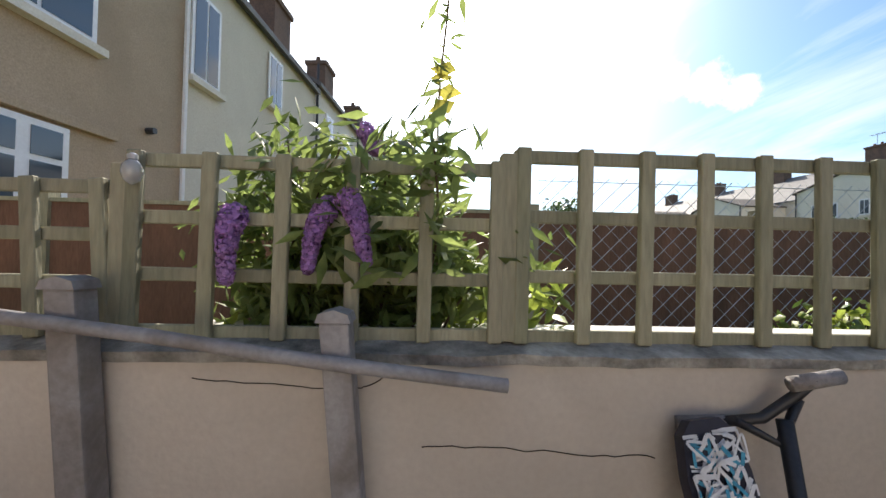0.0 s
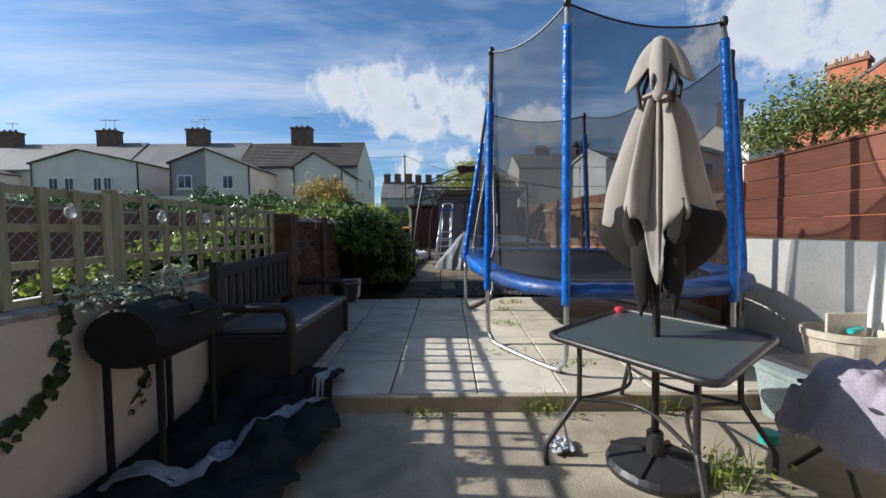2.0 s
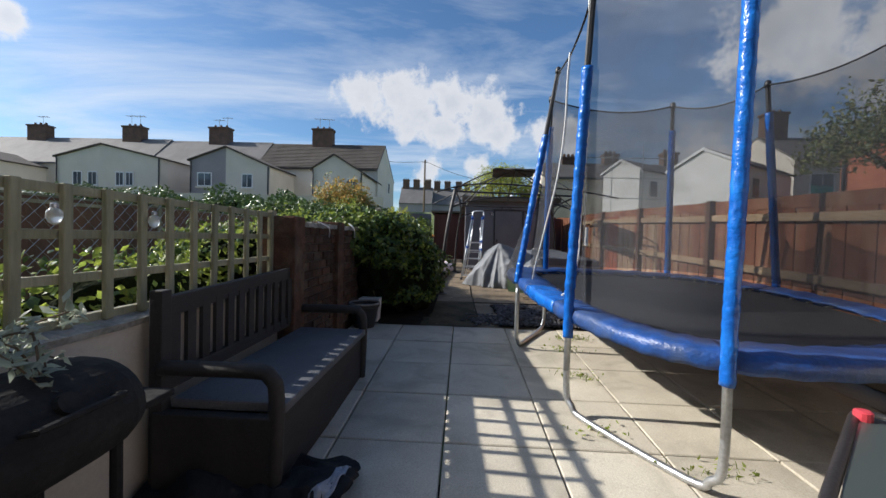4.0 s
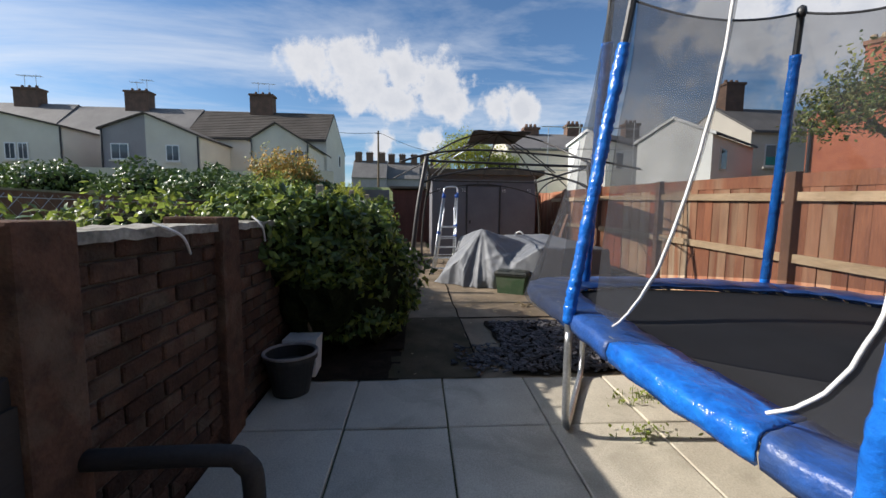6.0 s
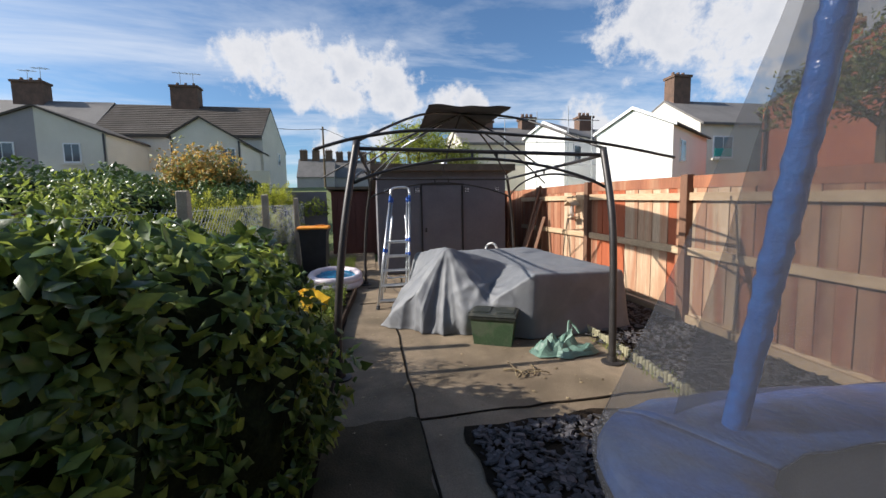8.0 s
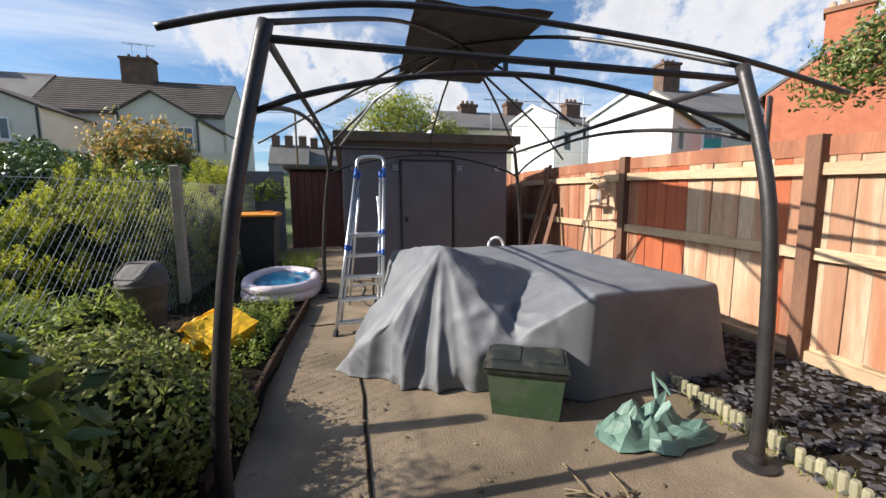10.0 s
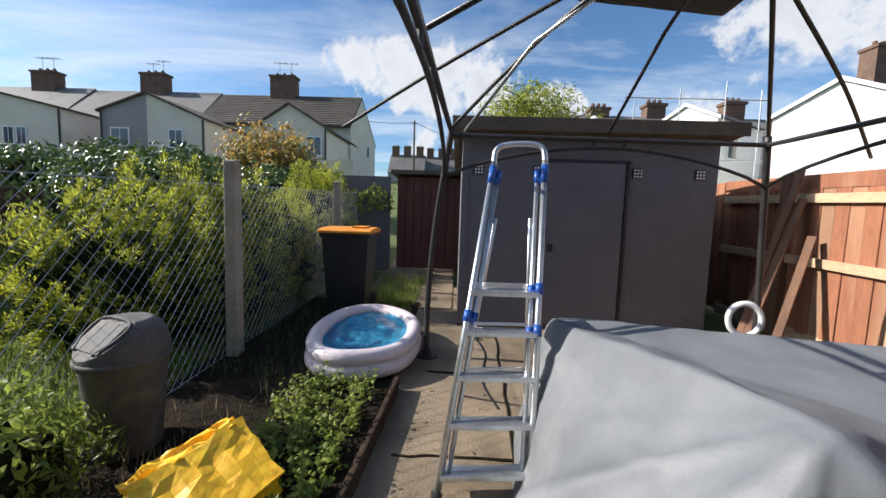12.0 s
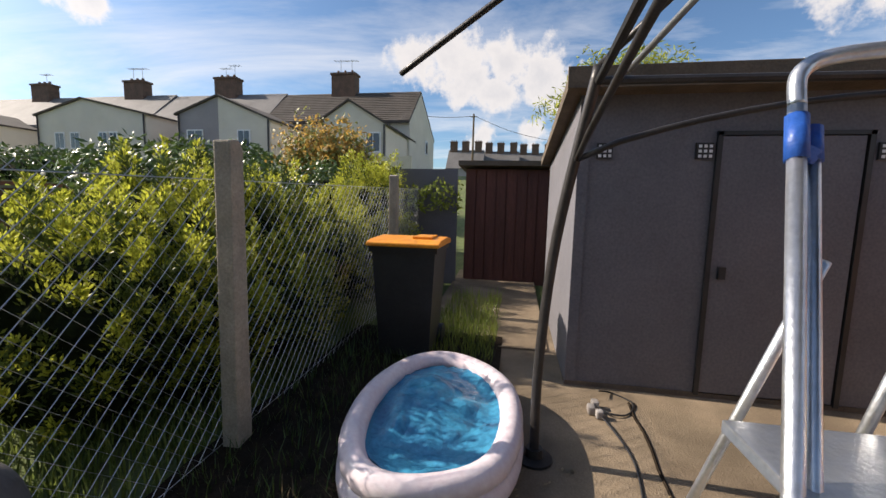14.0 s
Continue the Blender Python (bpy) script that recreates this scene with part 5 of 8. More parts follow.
# ---------------------------------------------------------------- glass table, parasol
def build_table():
    corners = [Vector((1.78, -1.40, 0.70)), Vector((1.07, -1.82, 0.70)), Vector((1.68, -2.535, 0.70)), Vector((2.42, -2.08, 0.70))]
    c = sum(corners, Vector()) / 4
    t = thing("garden_table", (c.x, c.y, 0.0), "glass-topped garden table with a dark metal frame", "table")

    def outline(off, rad=0.09):
        out = []
        for i in range(4):
            p, a, b = corners[i], corners[i - 1], corners[(i + 1) % 4]
            p = p + (p - c).normalized() * off
            da, db = (a - p).normalized(), (b - p).normalized()
            q0, q1 = p + da * rad, p + db * rad
            for k in range(6):
                s = k / 5
                out.append((q0 * (1 - s) ** 2 + p * 2 * s * (1 - s) + q1 * s * s))
        return out
    o = outline(-0.03)
    part("tabletop", prism([(p.x, p.y) for p in o], 0.692, 0.702, "z"), M_GLASSTOP, t, "smoked textured glass top")
    part("rim", tube(outline(0.0), 0.017, 8, closed=True), M_BRONZE, t, smooth=True)
    for i, p in enumerate(corners):
        d = (p - c).normalized()
        a, b = p - d * 0.17, p - d * 0.02
        leg = smooth_path([(a.x, a.y, 0.68), (a.x, a.y, 0.40), (a.x + d.x * 0.02, a.y + d.y * 0.02, 0.34), (b.x, b.y, 0.14), (b.x + d.x * 0.02, b.y + d.y * 0.02, 0.09), (b.x + d.x * 0.02, b.y + d.y * 0.02, 0.0)], 5)
        part("leg", tube(leg, 0.014, 8), M_BRONZE, t, smooth=True)
    for i in range(4):
        a, b = corners[i], corners[(i + 1) % 4]
        a, b = a - (a - c).normalized() * 0.17, b - (b - c).normalized() * 0.17
        m = (a + b) / 2 + (c - (a + b) / 2) * 0.45
        part("brace", tube(smooth_path([(a.x, a.y, 0.36), (m.x, m.y, 0.38), (b.x, b.y, 0.36)], 8), 0.010, 8), M_BRONZE, t, smooth=True)
    tagged(part("bottle_cap", lathe([(0.028, 0), (0.028, 0.03), (0.02, 0.036)], (2.33, -2.02, 0.703), 14), surf("red_plastic", (0.6, 0.06, 0.08), rough=0.4), None), "red plastic bottle cap on the glass table", "bottle cap")


build_table()


M_LINING = surf("dark_brown_lining", (0.020, 0.015, 0.014), (0.012, 0.010, 0.009), rough=0.95, scale=6, detail=120, bump=0.2)


def build_parasol():
    x, y = 1.728, -1.95
    t = thing("parasol", (x, y, 0.0), "closed taupe parasol with hanging folds and a dark pole", "parasol")
    part("pole", tube([(x, y, 0.03), (x, y, 2.12)], 0.019, 12), M_BRONZE, t, smooth=True)
    base = part("base", lathe([(0.235, 0.0), (0.24, 0.03), (0.225, 0.055), (0.12, 0.075), (0.045, 0.09), (0.04, 0.20), (0.028, 0.21)], (x, y, 0.0), 32), M_BLACKMETAL, t, "round dark ribbed base", smooth=False)
    for i in range(4):
        a = radians(45 + 90 * i)
        part("rib", bar((x + 0.05 * math.cos(a), y + 0.05 * math.sin(a), 0.095), (x + 0.23 * math.cos(a), y + 0.23 * math.sin(a), 0.06), 0.02, 0.014), M_BLACKMETAL, base)

    def vent(u, v):
        a = 2 * math.pi * u
        fold = 0.5 + 0.5 * math.cos(4 * a - radians(240))
        front = max(0.0, math.cos(a - radians(150)))
        r = 0.03 + (0.125 - 0.045 * front) * v ** 0.8 * (0.35 + 0.65 * fold)
        return x + r * math.cos(a), y + r * math.sin(a), 2.19 - 0.11 * v - v * v * (0.03 + 0.09 * fold + 0.10 * front * fold)
    part("vent_cap", sheet(vent, 96, 14, thick=0.004, wrap=True), M_TAUPE, t, smooth=True)
    # hanging gores: angle, height of the hem, reach at the hem
    gores = ((15, 1.16, 0.24), (60, 1.25, 0.295), (105, 1.31, 0.225), (150, 0.975, 0.135), (195, 1.30, 0.20), (240, 1.235, 0.295), (285, 1.18, 0.27), (330, 1.06, 0.22))

    def gore(u):
        """Hem height, reach, and how near the crest of its fold a direction lies."""
        k = (u * 8) % 8
        i, f = int(k) % 8, k % 1.0
        g = f * f * (3 - 2 * f)
        p, q = gores[i], gores[(i + 1) % 8]
        return p[1] + (q[1] - p[1]) * g, p[2] + (q[2] - p[2]) * g, abs(2 * f - 1)

    def cloth(u, v):
        a = 2 * math.pi * u + radians(15)
        hem, reach, crest = gore(u)
        hem += 0.07 * (1 - crest) ** 1.5
        deep = 1 - (0.60 - 0.22 * v) * (1 - crest ** 1.2)
        r = 0.92 * reach * (0.17 + 0.83 * v ** 0.66) * deep
        r += 0.012 * noise.noise((math.cos(a) * 4, math.sin(a) * 4, v * 3)) + 0.008 * math.sin(7 * v + 9 * a) * v
        if v > 0.94:
            r -= 0.35 * (v - 0.94)
        sw = 0.13 * math.sin(16 * math.pi * u + 1.0) * v
        return x + r * math.cos(a + sw), y + r * math.sin(a + sw), 1.93 - (1.93 - hem) * v + 0.008 * noise.noise((a, v * 6, 2))
    part("canopy", sheet(cloth, 256, 36, thick=0.004, wrap=True), M_TAUPE, t, "taupe cloth hanging in deep pointed folds", smooth=True)

    def lining(u, v):
        """The dark inner side, turned out below the hem of the side gores."""
        a = 2 * math.pi * u + radians(15)
        hem, reach, crest = gore(u)
        side = math.cos(a - radians(60)) ** 2
        front = max(0.0, math.cos(a - radians(150))) ** 3
        top = hem + 0.10
        low = hem - 0.06 - 0.15 * side - 0.16 * (1 - side) * (1 - front)
        r = (reach - 0.015) * (0.95 + 0.10 * math.sin(math.pi * v) - 0.50 * v ** 2.2) * (1 - 0.30 * (1 - crest ** 1.4)) * (1 - 0.35 * front)
        r += 0.014 * noise.noise((math.cos(a) * 4, math.sin(a) * 4, v * 4))
        return x + r * math.cos(a), y + r * math.sin(a), top + (low - top) * v
    part("lining", sheet(lining, 192, 18, thick=0.004, wrap=True), M_LINING, t, "dark inner folds of the parasol cloth", smooth=True)

    def tail(u, v):
        a = 2 * math.pi * u
        f = 0.5 + 0.5 * math.cos(3 * a + 1.3)
        r = 0.045 + 0.085 * math.sin(math.pi * min(1, 0.25 + v * 0.6)) * (0.35 + 0.65 * f)
        return x + r * math.cos(a), y + r * math.sin(a), 1.30 - (0.30 + 0.15 * f + 0.12 * noise.noise((math.cos(a) * 3, math.sin(a) * 3, 7))) * v
    part("inner_tail", sheet(tail, 120, 16, thick=0.004, wrap=True), M_LINING, t, "dark cloth bunched round the pole", smooth=True)
    for i in range(6):
        a = 2 * math.pi * (i + 0.3) / 6
        part("rib", tube([(x + 0.03 * math.cos(a), y + 0.03 * math.sin(a), 2.10), (x + 0.10 * math.cos(a), y + 0.10 * math.sin(a), 1.97), (x + 0.085 * math.cos(a), y + 0.085 * math.sin(a), 1.86)], 0.011, 6), M_BRONZE, t)
    part("strap", tube([(x + 0.07 * math.cos(a), y + 0.07 * math.sin(a), 1.915) for a in (2 * math.pi * i / 14 for i in range(14))], 0.012, 6, closed=True), M_TAUPE, t)
    part("finial", lathe([(0.0, 0.05), (0.03, 0.035), (0.035, 0.0), (0.02, -0.02)][::-1], (x, y, 2.165), 14), M_TAUPE, t, smooth=True)


build_parasol()

M_TUB = surf("grey_green_tub", (0.30, 0.36, 0.35), (0.22, 0.27, 0.26), rough=0.5, scale=5, detail=50, bump=0.12)
M_BEIGE = surf("beige_plastic_planter", (0.56, 0.49, 0.40), (0.46, 0.40, 0.32), rough=0.6, scale=5, detail=50, bump=0.15)
M_CLOTH = surf("grey_mauve_cloth", (0.34, 0.31, 0.35), (0.22, 0.20, 0.235), rough=0.95, scale=6, detail=120, bump=0.35)
M_TEAL = surf("turquoise_plastic", (0.03, 0.45, 0.40), rough=0.4)


def tapered_box(cx, cy, z0, z1, w0, d0, w1, d1, bm=None, turn=0.0):
    bm = bm or bmesh.new()
    ca, sa = math.cos(turn), math.sin(turn)
    V = []
    for w, d, z in ((w0, d0, z0), (w1, d1, z1)):
        for sx, sy in ((-1, -1), (1, -1), (1, 1), (-1, 1)):
            px, py = sx * w / 2, sy * d / 2
            V.append(bm.verts.new((cx + px * ca - py * sa, cy + px * sa + py * ca, z)))
    for f in ((3, 2, 1, 0), (4, 5, 6, 7), (0, 1, 5, 4), (1, 2, 6, 5), (2, 3, 7, 6), (3, 0, 4, 7)):
        bm.faces.new([V[i] for i in f])
    return bm


def build_right_corner():
    t = thing("storage_tub", (2.20, -3.17, 0.0), "grey-green plastic storage tub with a dark lid ajar", "storage tub")
    part("body", tapered_box(2.20, -3.17, 0.0, 0.33, 0.30, 0.34, 0.37, 0.41), M_TUB, t, bevel=0.02)
    part("rim", tapered_box(2.20, -3.17, 0.315, 0.35, 0.40, 0.44, 0.41, 0.45), M_TUB, t, bevel=0.008)
    part("lid", tapered_box(2.24, -3.32, 0.352, 0.378, 0.42, 0.52, 0.39, 0.48, turn=0.12), M_BLACKMETAL, t, "dark shiny lid", bevel=0.01)
    tagged(part("turquoise_cup", lathe([(0.045, 0), (0.05, 0.06), (0.055, 0.065)], (1.98, -2.74, 0.0), 16), M_TEAL, None), "turquoise plastic cup on the concrete", "cup")
    p = thing("planter", (2.52, -3.69, gz(2.52)), "beige ribbed round plastic planter beside the white wall", "planter")
    z0 = gz(2.52)
    bm = bmesh.new()
    n = 48
    rings = []
    for r, z in ((0.16, 0.0), (0.215, 0.34), (0.23, 0.35), (0.235, 0.40), (0.215, 0.40), (0.20, 0.33)):
        rings.append([bm.verts.new((2.52 + (r + (0.006 if j % 4 < 2 and z <= 0.34 else 0)) * math.cos(2 * math.pi * j / n), -3.69 + (r + (0.006 if j % 4 < 2 and z <= 0.34 else 0)) * math.sin(2 * math.pi * j / n), z0 + z)) for j in range(n)])
    for a, b in zip(rings, rings[1:]):
        for j in range(n):
            bm.faces.new((a[j], a[(j + 1) % n], b[(j + 1) % n], b[j]))
    bm.faces.new(rings[0][::-1])
    part("pot", bm, M_BEIGE, p)
    part("soil", lathe([(0.0, 0.34), (0.199, 0.335)], (2.52, -3.69, z0), 24), M_SOIL, p)
    part("trowel_handle", tube([(2.46, -3.68, z0 + 0.40), (2.50, -3.80, z0 + 0.41)], 0.02, 8), M_TEAL, p, "turquoise tool handle")
    part("divider", box((2.50, -3.84, z0 + 0.33), (2.52, -3.56, z0 + 0.52)), M_BEIGE, p, "pale plastic piece standing in the planter", bevel=0.006)
    # folding chair with cloth thrown over it
    c = thing("folding_chair", (1.55, -2.88, 0.0), "dark metal garden chair buried under clothes", "chair")
    for a, b in (((1.34, -2.64, 0.0), (1.70, -2.78, 0.46)), ((1.34, -3.14, 0.0), (1.70, -3.18, 0.46)), ((1.74, -2.66, 0.0), (1.40, -2.76, 0.46)), ((1.74, -3.16, 0.0), (1.40, -3.20, 0.46))):
        part("leg", tube([a, b], 0.013, 8), M_BRONZE, c, smooth=True)
    part("seat", box((1.34, -3.22, 0.445), (1.76, -2.70, 0.465)), M_BRONZE, c, bevel=0.005)

    def heap(u, v):
        a = 2 * math.pi * u
        r = 0.36 * v ** 0.7
        f = 1 + 0.22 * noise.noise((math.cos(a) * 2.2, math.sin(a) * 2.2, v * 2)) + 0.07 * math.cos(9 * a + 4 * v)
        z = 0.575 - 0.34 * v ** 2.2 + 0.06 * noise.noise((math.cos(a) * r * 18, math.sin(a) * r * 18, 1)) + 0.02 * math.cos(9 * a + 4 * v) * v
        return 1.55 + r * f * math.cos(a), -2.92 + r * f * math.sin(a), z
    tagged(part("clothing_heap", sheet(heap, 72, 22, thick=0.008, wrap=True), M_CLOTH, None, smooth=True), "heap of crumpled grey-mauve clothes on a garden chair", "clothes")
    # weeds at the kerb
    rng = np.random.default_rng(21)
    spots = ((2.37, -1.55, 0.15, 46), (2.38, -2.35, 0.13, 34), (1.62, -2.25, 0.19, 70), (2.37, -0.7, 0.06, 30), (2.9, -1.9, 0.04, 22), (4.2, -1.55, 0.05, 30), (3.3, -1.4, 0.03, 16), (5.3, -1.75, 0.06, 40), (4.9, -1.6, 0.05, 30))
    for x, y, h, k in spots:
        w = thing("weed", (x, y, gz(x)), "scruffy green weed growing from a crack", "weed", "weeds in the paving")
        P = np.stack([x + rng.normal(0, 0.05, k), y + rng.normal(0, 0.10, k), np.full(k, gz(x))], 1)
        tagged(link("blades", blade_mesh("blades", P, h, 0.007, rng, 0.9), L_GRASS, w), kind="stuff")
        Q = P + np.stack([rng.normal(0, .03, k), rng.normal(0, .04, k), rng.uniform(0.02, h * 0.8, k)], 1)
        tagged(link("leaves", leaf_mesh("leaves", Q, np.tile((0, 0, 1), (k, 1)), 0.035, 0.02, rng), L_LIGHT, w), kind="stuff")
    # crumpled wrapper by the table
    def wrap(u, v):
        return 1.93 + 0.16 * (u - .5) + 0.03 * noise.noise((u * 5, v * 5, 0)), -1.52 + 0.13 * (v - .5), 0.03 + 0.035 * noise.noise((u * 7, v * 7, 4))
    tagged(part("plastic_wrapper", sheet(wrap, 16, 14, thick=0.002), M_PALEPLASTIC, None), "crumpled clear plastic wrapper on the concrete", "wrapper")


build_right_corner()


# ---------------------------------------------------------------- shrubs beyond the trellis
def build_buddleia():
    rng = np.random.default_rng(31)
    t = thing("buddleia", (-0.3, 1.3, 0.5), "straggly buddleia bush with drooping purple flowers behind the trellis", "shrub")
    P, Nn = [], []
    tips = []
    for i in range(34):
        a = Vector((rng.uniform(-0.5, -0.05), rng.uniform(1.15, 1.45), 0.55))
        b = a + Vector((rng.uniform(-.22, .22), rng.uniform(-.15, .15), rng.uniform(0.38, 0.72)))
        c = b + Vector((rng.uniform(-.24, .22), rng.uniform(-.28, .12), rng.uniform(-0.05, 0.34)))
        if i % 4 == 0:
            c.z += 0.12
        sp = smooth_path([a, b, c], 8)
        part("stem", tube(sp, [0.007 * (1 - 0.7 * k / len(sp)) for k in range(len(sp))], 5), M_TWIG, t)
        tips.append(c)
        for k, p in enumerate(sp[3:]):
            for _ in range(13):
                P.append(p + Vector(rng.normal(0, 0.055, 3)))
                Nn.append((rng.normal(0, .5), rng.normal(-.3, .5), 0.8))
    link("leaves", leaf_mesh("leaves", P, Nn, 0.095, 0.028, rng, 0.6, droop=0.9), L_BUDD, t)
    k = 900
    Q = np.stack([rng.uniform(-0.6, 0.5, k), rng.uniform(1.12, 1.5, k), rng.uniform(0.75, 1.15, k)], 1)
    link("leaves", leaf_mesh("leaves", Q, np.tile((0, -0.4, 0.8), (k, 1)), 0.10, 0.035, rng, 0.7, droop=0.6), L_LIGHT, t)
    for x, y, z, r, dx in ((-0.475, 0.87, 1.24, 0.036, 0.0), (-0.245, 0.90, 1.27, 0.034, -0.04), (-0.185, 0.88, 1.29, 0.034, 0.05), (-0.165, 1.0, 1.51, 0.026, 0.05)):
        pts = smooth_path([(x, y + .03, z + 0.03), (x + dx * 0.6, y, z - 0.03), (x + dx, y, z - 0.13 if z < 1.4 else z - 0.02)], 16)
        F, D = [], []
        for j, p in enumerate(pts):
            rr = r * (1 - 0.55 * j / len(pts))
            for _ in range(34):
                d = Vector(rng.normal(0, 1, 3)).normalized()
                F.append(p + d * rr)
                D.append(d)
        link("flower", leaf_mesh("flower", F, D, 0.014, 0.012, rng, 0.3), L_PURPLE, t, "drooping purple flower spike")
    # tall thin stalk with yellowing leaves
    s = thing("tall_weed", (0.04, 1.25, 0.6), "tall thin weed stalk with yellowing leaves", "weed")
    sp = smooth_path([(0.05, 1.25, 0.6), (0.06, 1.25, 1.2), (0.05, 1.25, 1.7), (0.08, 1.25, 2.15), (0.05, 1.25, 2.4)], 10)
    part("stem", tube(sp, 0.0045, 5), L_DRY, s)
    P = [p + Vector(rng.normal(0, 0.03, 3)) for p in sp[14:] for _ in range(3)]
    link("leaves", leaf_mesh("leaves", P, np.tile((0, -0.5, 0.3), (len(P), 1)), 0.09, 0.02, rng, 0.8, droop=1.2), L_BUDD, s)
    P = [(0.05 + rng.normal(0, .02), 1.24, z) for z in (1.66, 1.70, 1.75, 1.80, 1.83)]
    link("leaves", leaf_mesh("leaves", P, np.tile((0, -1, 0.2), (len(P), 1)), 0.09, 0.06, rng, 0.3), L_YELLOW, s)
    # solar lamps and glass ornaments on the trellis
    for x, z in ((-0.72, 1.37), (1.55, 1.36), (2.15, 1.36), (2.6, 1.36)):
        l = thing("hanging_lantern", (x, 0.90, z), "small clear glass solar lantern on the trellis", "lantern", "trellis lanterns")
        part("globe", lathe([(0.008, 0.035), (0.022, 0.02), (0.025, 0.0), (0.018, -0.02), (0.004, -0.03)][::-1], (x, 0.885, z), 14), M_LANTERN, l, smooth=True)
        part("cap", lathe([(0.012, 0.033), (0.012, 0.045), (0.004, 0.05)], (x, 0.885, z), 10), M_GALV, l)


M_LANTERN = glass_material("clear_lantern_glass", (0.75, 0.75, 0.72), 0.08, 0.6)
build_buddleia()


def chain_link(x0, x1, y, z0, h, name_label, posts, group="chain-link fences"):
    t = thing("chain_link_fence", ((x0 + x1) / 2, y, z0), name_label, "fence", group)
    s = 0.088
    V, Fc = [], []

    def wire(a, b, r=0.0017):
        a, b = Vector(a), Vector(b)
        d = (b - a).normalized()
        u = d.cross(Vector((0, 1, 0))).normalized() * r
        w = Vector((0, 1, 0)) * r
        o = len(V)
        for p in (a, b):
            for q in (u, w, -u, -w):
                V.append(p + q)
        for j in range(4):
            Fc.append((o + j, o + (j + 1) % 4, o + 4 + (j + 1) % 4, o + 4 + j))
    zz = lambda x: z0 + (gz(x) - gz(x0)) * (1 if x0 > 5 else 0)
    k = int((x1 - x0 + h) / s)
    for i in range(k):
        xa = x0 - h + i * s
        for sg in (1, -1):
            a, b = (xa, 0.0), (xa + h, h)
            if a[0] < x0:
                a = (x0, x0 - xa)
            if b[0] > x1:
                b = (x1, x1 - xa)
            if b[0] - a[0] < 0.02:
                continue
            ya = y + 0.004 * sg
            za, zb = (a[1], b[1]) if sg == 1 else (h - a[1], h - b[1])
            wire((a[0], ya, zz(a[0]) + za), (b[0], ya, zz(b[0]) + zb), 0.0020 if sg == 1 else 0.0009)
    me = bpy.data.meshes.new("wire_mesh")
    me.from_pydata([tuple(v) for v in V], [], Fc)
    link("wire_mesh", me, M_GALV, t, "galvanised diamond wire mesh")
    for zz_ in (0.03, h - 0.02):
        part("line_wire", tube([(x0, y, zz(x0) + zz_), (x1, y, zz(x1) + zz_)], 0.0022, 4), M_GALV, t)
    for px in posts:
        b0 = zz(px) - 0.1
        p = part("post", prism([(px - 0.055, b0), (px + 0.055, b0), (px + 0.05, b0 + h + 0.22), (px + 0.02, b0 + h + 0.26), (px - 0.04, b0 + h + 0.25)], y - 0.10, y - 0.01, "y"), M_CONCPOST, t, "rough concrete post", bevel=0.008)


M_CONCPOST = surf("rough_concrete_post", (0.40, 0.35, 0.27), (0.28, 0.245, 0.19), rough=0.92, scale=7, detail=80, bump=0.5)
chain_link(0.55, 6.4, 1.75, 0.62, 0.95, "sagging galvanised chain-link fence behind the trellis", ())
chain_link(6.9, 15.3, 1.17, gz(6.9) + 0.02, 1.36, "old chain-link fence with concrete posts along the garden", (8.55, 11.29, 13.9))


